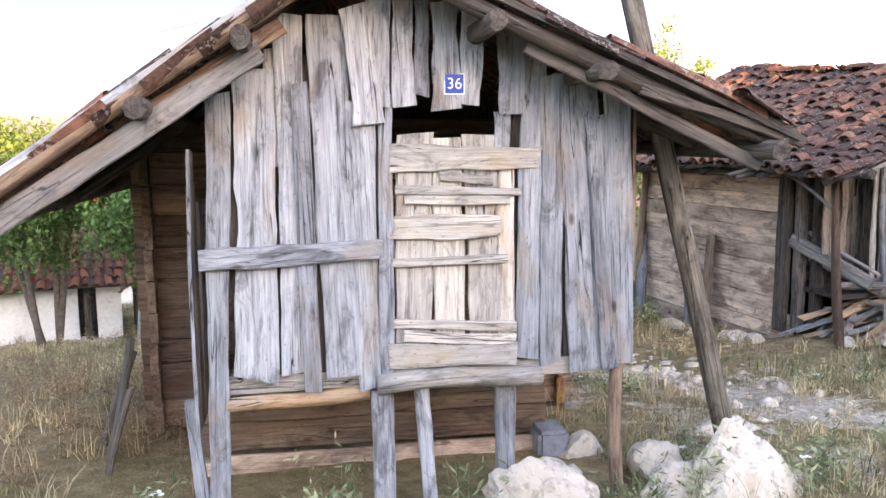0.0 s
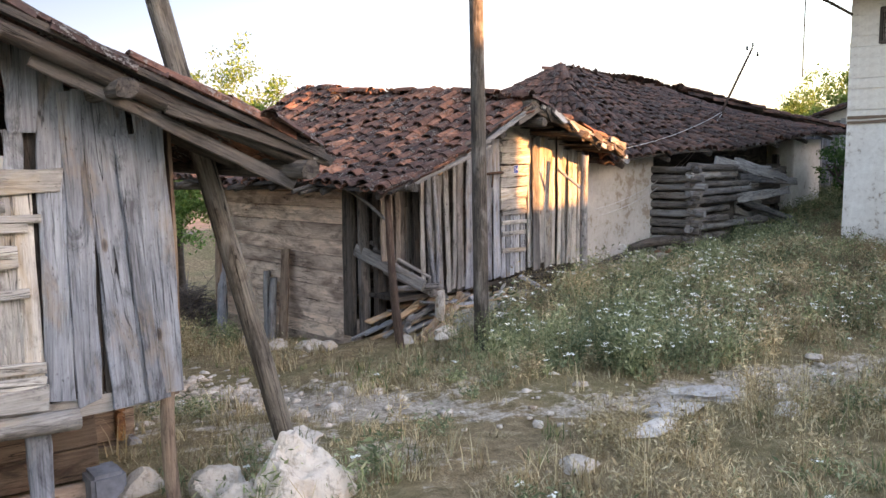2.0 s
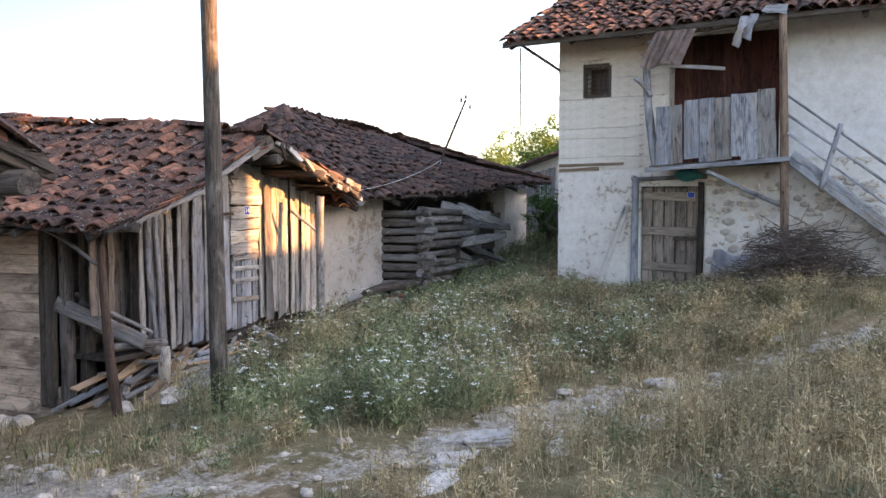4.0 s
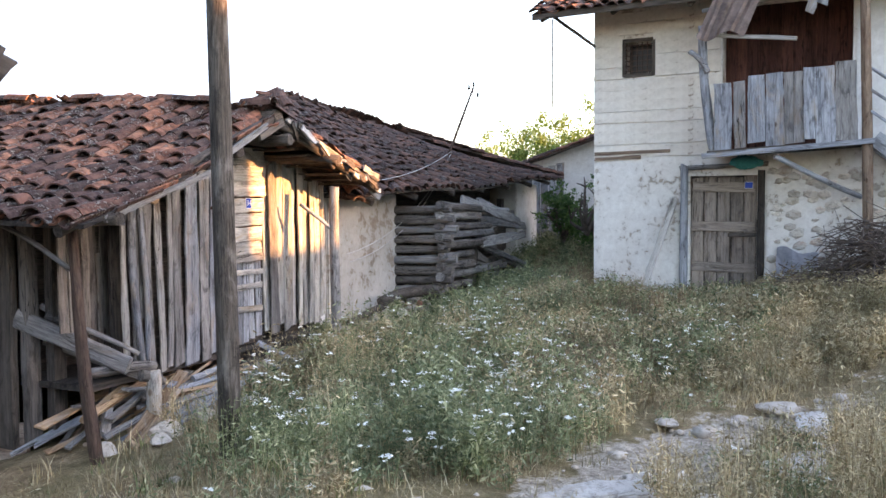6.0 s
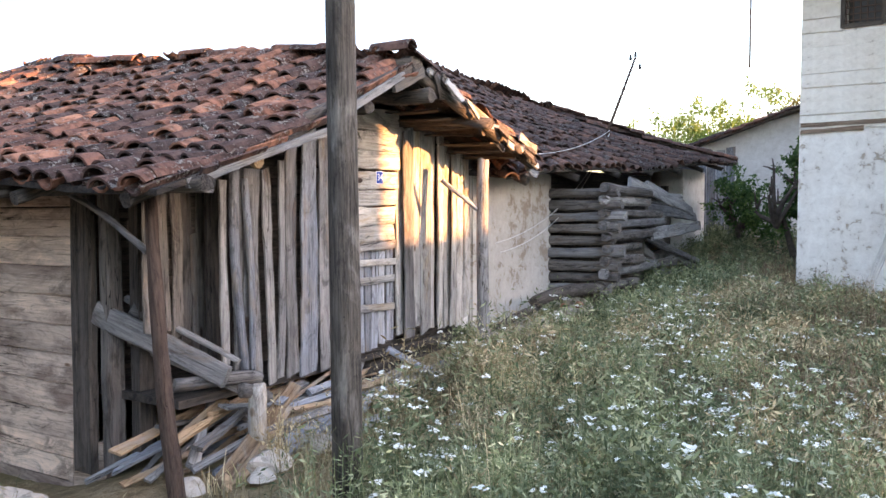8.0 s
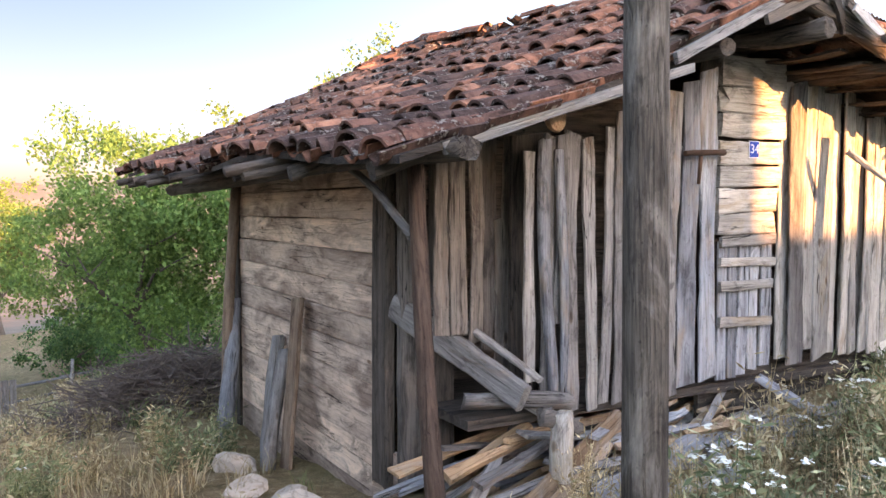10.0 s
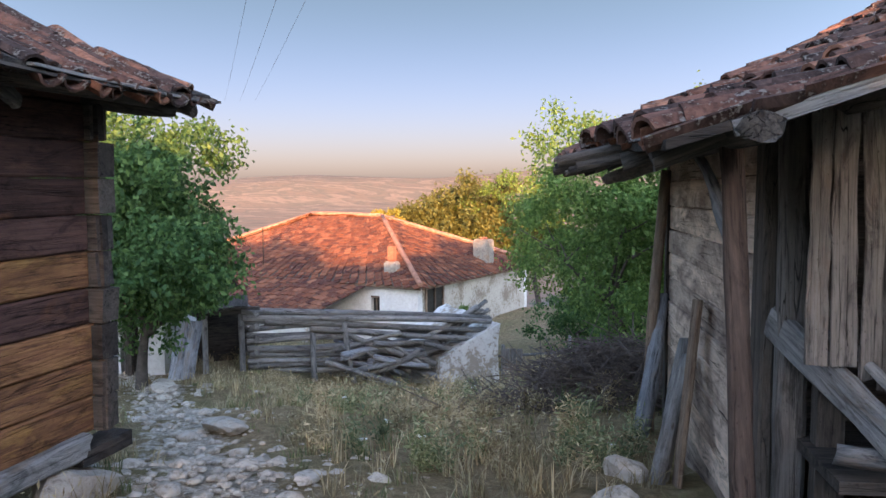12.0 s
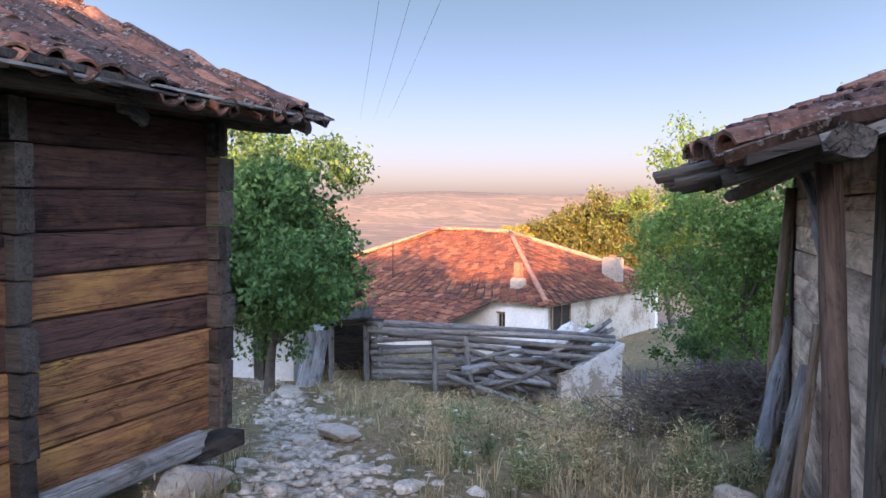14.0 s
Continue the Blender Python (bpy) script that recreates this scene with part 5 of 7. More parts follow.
for k in range(6):
    board(win, "grille_bar", (0.51 + k * 0.08, 0.04, 3.3), (0.51 + k * 0.08, 0.04, 3.78), 0.014, 0.012, FRONT, RUST, rough=0.2)
    board(win, "grille_bar", (0.5, 0.03, 3.34 + k * 0.08), (0.92, 0.03, 3.34 + k * 0.08), 0.014, 0.012, FRONT, RUST, rough=0.2)
for a in ((0.47, 3.27, 0.95, 3.27), (0.47, 3.81, 0.95, 3.81), (0.48, 3.25, 0.48, 3.83), (0.94, 3.25, 0.94, 3.83)):
    board(win, "frame_bar", (a[0], -0.01, a[1]), (a[2], -0.01, a[3]), 0.05, 0.04, FRONT, DARK, rough=0.4)
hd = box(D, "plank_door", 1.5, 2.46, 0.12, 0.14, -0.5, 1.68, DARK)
for k in range(5):
    board(hd, "door_board", (1.6 + k * 0.19, 0.1, 1.66), (1.6 + k * 0.19, 0.1, -0.45), 0.172, 0.025, FRONT, DOORWOOD, fine=True)
for z in (1.52, 0.92, 0.3):
    board(hd, "batten", (1.52, 0.075, z), (2.44, 0.075, z - 0.02), 0.15, 0.03, FRONT, DOORWOOD, fine=True)
board(hd, "bolt", (2.05, 0.05, 0.78), (2.5, 0.05, 0.79), 0.05, 0.03, FRONT, DARK)
board(D, "door_post", (1.42, -0.06, 1.85), (1.42, -0.06, -0.4), 0.11, 0.1, FRONT, GREY, fine=True)
board(D, "door_post", (2.52, -0.04, 1.75), (2.52, -0.04, -0.4), 0.1, 0.08, FRONT, DARK, fine=True)
board(D, "lintel", (1.35, -0.03, 1.8), (2.62, -0.03, 1.84), 0.07, 0.06, FRONT, OLD, fine=True)
box(D, "balcony_back_wall", 1.95, 3.7, 0.5, 0.54, 2.05, 4.25, MAROON)
for k in range(11):
    board(D, "maroon_board", (2.02 + k * 0.16, 0.48, 4.25), (2.02 + k * 0.16, 0.48, 2.05), 0.155, 0.02, FRONT, MAROON)
for k in range(6):
    board(D, "balcony_floor_board", (1.85, -0.85 + k * 0.18, 1.98), (3.85, -0.85 + k * 0.18, 2.05), 0.17, 0.03, UP, DARK)
for k, (x, w, zt) in enumerate([(2.06, 0.24, 2.93), (2.28, 0.16, 2.95), (2.5, 0.24, 3.0), (2.73, 0.24, 3.02), (2.97, 0.26, 3.03), (3.17, 0.17, 3.06), (3.36, 0.24, 3.08), (3.6, 0.27, 3.12)]):
    board(D, "balcony_board", (x, -0.9, zt), (x + 0.02, -0.9, 1.98 + 0.05 * (k % 3) + 0.03 * k / 4), w * 0.96, 0.022, FRONT, OLD if k % 3 == 1 else GREY, fine=True, rough=1.0)
board(D, "balcony_beam", (1.8, -0.92, 1.93), (3.95, -0.92, 2.06), 0.07, 0.07, FRONT, GREY)
timber(D, "balcony_post", (1.79, -0.9, 3.75), (1.9, -0.9, 1.95), 0.06, GREY, 0.07, 2.2)
timber(D, "forked_branch", (1.86, -0.9, 3.1), (1.62, -0.92, 3.4), 0.04, GREY, 0.03, 2.0)
timber(D, "balcony_post", (3.8, -0.9, 4.25), (3.89, -0.9, -0.2), 0.06, BROWN, 0.065, 0.8)
timber(D, "brace", (2.75, -0.88, 1.9), (3.85, -0.2, 1.35), 0.035, GREY)
board(D, "balcony_rail", (1.72, -0.95, 3.62), (3.0, -0.97, 3.45), 0.05, 0.04, FRONT, PALE, rough=2)
timber(D, "rail_pole", (1.75, -0.7, 4.0), (3.8, -0.6, 4.2), 0.03, GREY)
holed_wall(D, "right_wall_face", 3.75, 7.4, 2.1, 4.3, -0.03, -0.002, [], WHITEWASH)
box(D, "stone_face", 2.6, 7.4, -0.03, -0.002, -0.8, 2.0, PLASTER)
for k in range(230):
    x, z = rd.uniform(2.65, 5.2), rd.uniform(-0.3, 1.8)
    s = rd.uniform(0.035, 0.1)
    bm = bmesh.new()
    bmesh.ops.create_icosphere(bm, subdivisions=1, radius=1)
    for v in bm.verts:
        v.co = Vector((x + v.co.x * s * 1.3, -0.03 + v.co.y * 0.035, z + v.co.z * s * 0.8)) + Vector((rd.gauss(0, 0.008), 0, rd.gauss(0, 0.008)))
    part("wall_stone", bm, WALLSTONE, D)
# hanging remnants of the balcony roof
sh = bmesh.new()
nu = 14
vs = [[sh.verts.new((1.95 + 0.62 * u / nu - 0.22 * v, -1.0 + 0.018 * math.sin(u * 2.4) - 0.1 * v, 4.1 - 0.55 * v - 0.06 * math.sin(u * 0.5) * v)) for u in range(nu + 1)] for v in (0, 0.5, 1)]
for a, b in zip(vs, vs[1:]):
    for u in range(nu):
        sh.faces.new((a[u], a[u + 1], b[u + 1], b[u]))
bmesh.ops.solidify(sh, geom=sh.faces[:], thickness=0.006)
part("hanging_sheet", sh, SHEET, D, "rusted corrugated sheet hanging loose")
for p0, p1 in (((3.3, -1.0, 4.2), (3.15, -1.02, 3.75)), ((3.42, -1.0, 4.25), (3.3, -1.0, 3.85)), ((3.55, -0.98, 4.3), (3.9, -1.0, 4.25))):
    board(D, "broken_board", p0, p1, 0.12, 0.02, FRONT, GREY, rough=3)
# outside stair
for sx in (0.0, 0.75):
    board(D, "stair_stringer", (3.95, -0.85 + sx, 2.1), (6.3, -0.85 + sx, 0.2), 0.2, 0.05, FRONT, GREY, fine=True)
for k in range(10):
    board(D, "stair_tread", (4.05 + k * 0.235, -0.85, 2.03 - k * 0.19), (4.05 + k * 0.235, -0.1, 2.03 - k * 0.19), 0.22, 0.03, UP, GREY)
for dz in (0.35, 0.62, 0.9):
    timber(D, "stair_rail", (3.9, -0.9, 2.1 + dz), (6.2, -0.9, 0.3 + dz), 0.02, GREY)
timber(D, "stair_post", (4.62, -0.92, 2.55), (4.4, -0.92, 1.6), 0.035, GREY)
timber(D, "stair_post", (6.1, -0.9, 1.4), (6.1, -0.9, -0.2), 0.04, GREY)
roof(D, (-0.75, -0.85, 4.18), (8.0, -0.85, 4.28), (8.0, 3.3, 6.1), (-0.75, 3.3, 6.0), TILE, 31, keep=120, sag=0.05, rough=1.1)
roof(D, (8.0, 7.3, 4.28), (-0.75, 7.3, 4.2), (-0.75, 3.3, 6.0), (8.0, 3.3, 6.1), TILE, 32, sag=0.05)
for k in range(8):
    timber(D, "rafter_end", (-0.6 + k * 1.1, -0.8, 4.1), (-0.6 + k * 1.1, 0.6, 4.72), 0.045, DARK)
board(D, "eave_board", (-0.75, -0.87, 4.13), (8, -0.87, 4.22), 0.08, 0.03, FRONT, DARK)
bm = bmesh.new()
for x in (0.02, 7.48):
    q = [bm.verts.new(c) for c in ((x, 0.05, 4.3), (x, 6.45, 4.3), (x, 3.3, 5.85))]
    bm.faces.new(q if x > 1 else q[::-1])
part("gable", bm, LIMEWASH, D)
timber(D, "eave_brace", (-0.45, -0.7, 4.15), (0.02, -0.05, 3.75), 0.025, DARK)
timber(D, "hanging_pipe", (-0.45, -0.75, 4.1), (-0.45, -0.75, 2.75), 0.012, RUST, 0.012, 0.2, 6, 3)
number_plate(MD @ pose(2.34, 0.04, 1.53), "", 0.12, 0.1)
pp = thing("propped_board", MD, "grey board propped aslant on the house wall", "plank")
board(pp, "board", (1.3, -0.12, 1.35), (0.85, -0.5, -0.15), 0.1, 0.03, FRONT, PALE, fine=True)
tc = bmesh.new()
bmesh.ops.create_icosphere(tc, subdivisions=3, radius=1)
for v in tc.verts:
    n = noise.fractal(v.co * 2.5, 1, 2, 3) * 0.3
    v.co = Vector((2.32 + v.co.x * 0.22 * (1 + n), -0.12 + v.co.y * 0.06, 1.86 + v.co.z * 0.1 * (1 + n)))
cloth = part("teal_cloth", tc, TEAL, None)
cloth.matrix_basis = MD
tagged(cloth, "bunched teal cloth stuffed over the house door", "cloth")
sb = bmesh.new()
g = [[sb.verts.new((2.75 + 0.55 * u / 8, -0.1 - 0.55 * v / 6 + 0.05 * math.sin(u * 1.3), 0.62 - 0.5 * (v / 6) ** 0.8 - 0.1 * u / 8 + 0.03 * math.sin(u + v))) for u in range(9)] for v in range(7)]
for a, b in zip(g, g[1:]):
    for u in range(8):
        sb.faces.new((a[u], b[u], b[u + 1], a[u + 1]))
bmesh.ops.solidify(sb, geom=sb.faces[:], thickness=0.004)
tp = part("plastic_sheet", sb, TARP, None)
tp.matrix_basis = MD
tagged(tp, "crumpled grey plastic sheet against the stone wall", "sheet")

# ---- outbuilding down the alley ----
O = thing("outbuilding", pose(20.3, 13.7, 0, 0, 0, -62), "small whitewashed outbuilding with grey boards and a tiled gable", "shed")
box(O, "front_wall", -1.9, 2.6, 0, 0.2, -0.2, 2.3, WHITEWASH)
box(O, "side_wall", -1.9, -1.7, 0.2, 4, -0.2, 2.2, WHITEWASH)
bm = bmesh.new()
q = [bm.verts.new(c) for c in ((-1.9, 0.0, 2.3), (2.6, 0.0, 2.3), (0.9, 0.0, 3.1))]
bm.faces.new(q)
part("gable", bm, WHITEWASH, O)
for k in range(7):
    board(O, "grey_board", (-1.8 + k * 0.21, -0.04, 2.05 + 0.05 * k), (-1.8 + k * 0.21, -0.04, 0.0), 0.19, 0.025, FRONT, GREY)
roof(O, (-2.3, 4.0, 2.05), (-2.3, -0.4, 2.05), (0.9, -0.4, 3.2), (0.9, 4.0, 3.2), TILE, 41, sag=0.02)
roof(O, (3.2, -0.4, 2.2), (3.2, 4.0, 2.2), (0.9, 4.0, 3.2), (0.9, -0.4, 3.2), TILE, 42, sag=0.02)

# ---- ruined log shed in the gap ----
E = thing("ruined_log_shed", pose(-6.08, 20.4, 0, 0, 0, 44.6), "collapsed grey log shed with a whitewashed stone end wall", "shed")
re = random.Random(33)
for i in range(10):
    z = -3.12 + i * 0.14
    timber(E, "wall_log", (-0.2 + re.uniform(-0.05, 0.08), 0, z), (2.0 + re.uniform(-0.15, 0.25), 0.02, z - 0.06), 0.07, LOGS, 0.062, 1.3)
    if i % 2:
        timber(E, "cross_log", (0.02, -0.2, z + 0.07), (0.0, 2.6, z + 0.07), 0.06, LOGS)
for z0, z1, x0 in ((-1.72, -2.3, -0.3), (-1.86, -2.36, -0.25), (-1.98, -2.5, 0.2), (-2.2, -2.72, 1.2)):
    timber(E, "top_log", (x0, -0.06, z0), (5.6, -0.03, z1), 0.085, LOGS, 0.07, 1.2)
for k in range(58):
    x = re.uniform(2.3, 4.8)
    timber(E, "fallen_log", (x - re.uniform(0.5, 1.2), re.uniform(-0.25, 0.7), -2.85 - 0.03 * x + re.gauss(0, 0.3)), (x + re.uniform(0.4, 1.0), re.uniform(-0.2, 0.6), -3.1 + re.gauss(0, 0.3)), re.uniform(0.05, 0.08), GREY if k % 3 == 0 else LOGS, None, 1.5)
for p0, p1 in (((3.9, -0.1, -2.6), (5.3, 0.1, -1.95)), ((4.1, 0.1, -2.6), (5.5, 0.3, -2.05)), ((1.5, -0.2, -2.95), (3.9, -0.5, -3.95)), ((4.3, 0.0, -2.75), (5.6, 0.15, -1.9)), ((4.5, 0.2, -2.8), (5.75, 0.4, -2.15)), ((1.95, -0.12, -2.1), (2.2, -0.2, -3.5)), ((1.25, -0.1, -2.3), (1.3, -0.14, -3.4))):
    timber(E, "propped_log", p0, p1, 0.06, LOGS, None, 1.3)
bm = bmesh.new()
add_box(bm, 4.2, 5.75, -0.22, 3.2, -4.7, -2.38)
bmesh.ops.subdivide_edges(bm, edges=bm.edges[:], cuts=5, use_grid_fill=True)
for v in bm.verts:
    if v.co.z > -3.0:
        v.co.z -= (5.75 - v.co.x) * 0.5 + noise.noise(v.co * 3) * 0.1
    v.co += Vector((noise.noise(v.co * 2.2), noise.noise(v.co * 2.2 + Vector((9, 0, 0))), 0)) * 0.06
part("stone_end_wall", bm, FLAKED, E, "whitewashed stone end wall, broken top")
box(E, "inner_wall", 2.0, 4.8, 0.9, 1.1, -4.4, -2.85, FLAKED)
for x in (-1.05, -0.28):
    board(E, "door_post", (x, 0.0, -1.75), (x, 0.0, -3.2), 0.12, 0.1, FRONT, LOGS)
board(E, "door_lintel", (-1.3, -0.05, -1.72), (0.1, -0.05, -1.7), 0.12, 0.14, FRONT, DARK)
# dark slab added behind the doorway stands in for its shade
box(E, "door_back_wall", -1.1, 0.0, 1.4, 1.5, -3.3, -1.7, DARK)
for k in range(4):
    board(E, "leaning_board", (-1.15 - k * 0.13, -0.08, -1.85), (-1.4 - k * 0.13, -0.3, -3.15), 0.13, 0.03, FRONT, GREY)
for k in range(6):
    board(E, "porch_roof_board", (-1.6 + 0.25 * k, -0.5, -1.66 + 0.02 * k), (-1.5 + 0.28 * k, 1.2, -1.55), 0.26, 0.03, UP, DARK, rough=2)

# ---- tiled house below ----
HIPCAP = plain("mortared_hip_tile", (0.34, 0.17, 0.115), 0.9, 0, 6, 0.4)
MF = pose(-8.55, 33.98, 0, 0, 0, 173)
Fh = thing("hipped_house", MF, "white house with a hipped roof of red clay tiles", "house")
e, r0 = -2.92, -0.55
LX, LY = 14.4, -9.9
PX, PY = 5.1, -4.95
roof(Fh, (LX, 0.3, e), (-0.3, 0.3, e), (PX, PY, r0), (LX - PX, PY, r0), TILE_RED, 51, keep=120, spacing=0.27, expo=0.33, flat=True, sag=0.05, rough=0.8)
roof(Fh, (-0.3, 0.3, e), (-0.3, LY - 0.3, e), (PX, PY - 0.05, r0), (PX, PY + 0.05, r0), TILE_RED, 52, keep=60, spacing=0.27, expo=0.33, flat=True, sag=0.03, rough=0.8)
roof(Fh, (-0.3, LY - 0.3, e), (LX + 0.3, LY - 0.3, e), (LX - PX, PY, r0), (PX, PY, r0), TILE_RED, 53, spacing=0.5, expo=0.5, flat=True)
roof(Fh, (LX + 0.3, LY - 0.3, e), (LX + 0.3, 0.3, e), (LX - PX, PY + 0.05, r0), (LX - PX, PY - 0.05, r0), TILE_RED, 54, spacing=0.5, expo=0.5, flat=True)
holed_wall(Fh, "front_wall", 0, LX, -6.5, e - 0.02, -0.3, 0, [(1.8, 2.2, -4.2, -3.45)], WHITEWASH)
box(Fh, "back_wall", 0, LX, LY, LY + 0.3, -6.5, e - 0.02, WHITEWASH)
box(Fh, "end_wall", LX - 0.3, LX, LY + 0.3, -0.3, -6.5, e - 0.02, WHITEWASH)
# this end wall is tanner and darker than the whitewashed ones
box(Fh, "end_wall", 0, 0.3, LY + 0.3, -0.3, -6.5, e - 0.02, TAN_PLASTER)
for x0, x1, z0, z1 in ((1.8, 2.2, -4.2, -3.45),):
    w = box(Fh, "window", x0, x1, -0.2, -0.17, z0, z1, GLASS)
    board(w, "window_frame", (x0, 0.0, z1), (x1, 0.0, z1), 0.08, 0.06, (0, 1, 0), BROWN, rough=0.3)
    board(w, "window_frame", ((x0 + x1) / 2, -0.1, z0), ((x0 + x1) / 2, -0.1, z1), 0.05, 0.05, (0, 1, 0), BROWN, rough=0.3)
w = box(Fh, "window", -0.03, 0.0, -1.8, -0.5, -4.25, -3.1, GLASS)
for y in (-1.8, -1.15, -0.5):
    board(w, "window_frame", (-0.05, y, -4.25), (-0.05, y, -3.1), 0.09, 0.05, (-1, 0, 0), BROWN, rough=0.3)
for x, y, w, z0, z1, zf in ((1.7, -0.75, 0.28, -2.85, -2.1, -1.5), (0.7, -6.7, 0.4, -2.7, -1.55, -1.45)):
    ch = box(Fh, "chimney", x - w, x + w, y - w * 0.8, y + w * 0.8, z0, z1, RUBBLE, 0.06)
    box(ch, "flue", x - 0.14, x + 0.14, y - 0.12, y + 0.12, z1, zf, BRICK, 0.01)
for a, b in (((-0.3, 0.3, e + 0.1), (PX, PY, r0 + 0.08)), ((PX, PY, r0 + 0.08), (LX - PX, PY, r0 + 0.08)), ((-0.3, LY - 0.3, e + 0.1), (PX, PY, r0 + 0.08)), ((LX + 0.3, 0.3, e + 0.1), (LX - PX, PY, r0 + 0.08))):
    timber(Fh, "hip_cap", a, b, 0.1, HIPCAP, None, 0.6)
timber(Fh, "aerial", (8.3, -0.5, e + 0.3), (8.3, -0.5, e + 2.0), 0.025, RUST, None, 0.2, 6, 3)
for x in (0.2, 4, 8, 12):
    board(Fh, "eave_board", (x - 0.5, 0.3, e - 0.05), (min(x + 3.8, LX), 0.3, e - 0.05), 0.12, 0.03, (0, 1, 0), BROWN)
board(Fh, "eave_board", (-0.3, 0.2, e - 0.05), (-0.3, LY, e - 0.05), 0.14, 0.03, (-1, 0, 0), BROWN)
lt = thing("lean_to_roof", MF, "sunken lean-to of old red tiles before the white house", "shed")
roof(lt, (11.5, 2.9, -3.95), (3.5, 3.1, -4.05), (2.25, 0.3, e - 0.02), (11.5, 0.3, e - 0.02), TILE_RED, 55, spacing=0.27, expo=0.33, sag=0.12, rough=1.2, flat=True)
box(lt, "wall", 3.2, 11.2, 2.6, 2.8, -6.0, -4.1, PLASTER)

# ---- low white house beside the track ----
G = thing("low_white_house", pose(-7.7, 19.4, 0, 0, 0, 22.4), "low whitewashed house with a red tile roof beside the track", "house")
holed_wall(G, "front_wall", -6.5, 0, -3.6, -1.66, 0, 0.3, [(-4.3, -3.6, -3.6, -1.9), (-0.95, -0.55, -3.6, -1.8)], WHITEWASH)
box(G, "side_wall", -0.3, 0, 0.3, 4, -3.6, -1.66, WHITEWASH)
box(G, "side_wall", -6.5, -6.2, 0.3, 4, -3.6, -1.66, WHITEWASH)
box(G, "back_wall", -6.2, -0.3, 3.7, 4, -3.6, -1.66, WHITEWASH)
box(G, "door", -4.3, -3.6, 0.12, 0.18, -3.4, -1.9, MAROON)
# added dark slab gives the wall opening its shaded look
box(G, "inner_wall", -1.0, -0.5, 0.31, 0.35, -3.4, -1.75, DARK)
board(G, "post", (-0.75, -0.05, -1.7), (-0.75, -0.05, -3.1), 0.14, 0.1, FRONT, DARK)
board(G, "post", (0.35, -0.1, -1.8), (0.35, -0.1, -3.1), 0.12, 0.1, FRONT, DARK)
roof(G, (-7.0, -0.5, -1.72), (0.4, -0.5, -1.72), (0.4, 2.2, -0.35), (-7.0, 2.2, -0.35), TILE_RED, 61, sag=0.05, spacing=0.24, expo=0.33)
roof(G, (0.4, 4.5, -1.72), (-7.0, 4.5, -1.72), (-7.0, 2.2, -0.35), (0.4, 2.2, -0.35), TILE_RED, 62, sag=0.05, spacing=0.3, expo=0.4)

# ---- unseen blocks added behind the walker as houses, to shade the lane ----
NB = pose(8.0 + 0.48 * 25, 10.76 - 0.88 * 25, 0, 0, 0, math.degrees(math.atan2(0.48, 0.88)))
for x0, x1, zt in ((-46, -7.0, 6.95), (-6.99, -3.6, 6.6), (-3.59, -0.8, 7.05), (0.62, 40, 7.5)):
    nb = thing("shade_block", NB, "unseen added house block that shades the lane", "house", "houses across the lane")
    box(nb, "wall", x0, x1, -6, 0, -1, zt, PLASTER)
# added block fills the gap's foot, so sun reaches only the upper boards
nb = thing("sun_gap_block", NB, "unseen added low block that trims the sun gap", "shed")
box(nb, "wall", -0.8, 0.62, -4, -1, -1, 4.85, PLASTER)


# ---- trees ----
def leaf_cloud(r, centres, per, spread, size):
    """Small folded leaves gathered round twig ends: arrays of vertices and faces."""
    c = np.repeat(centres, per, axis=0)
    n = len(c)
    p = c + r.normal(0, spread, (n, 3)) * np.array([1, 1, 0.8])
    a = r.normal(0, 1, (n, 3))
    a[:, 2] -= 0.5
    a /= np.linalg.norm(a, axis=1, keepdims=True)
    b = np.cross(a, r.normal(0, 1, (n, 3)))
    b /= np.linalg.norm(b, axis=1, keepdims=True)
    up = np.cross(a, b)
    s = (size * r.uniform(0.6, 1.3, n))[:, None]
    v = np.stack([p, p + a * s * 0.5 + b * s * 0.28 + up * s * 0.08, p + a * s, p + a * s * 0.5 - b * s * 0.28 + up * s * 0.08], 1).reshape(-1, 3)
    f = np.arange(n * 4).reshape(n, 4)
    return v, f


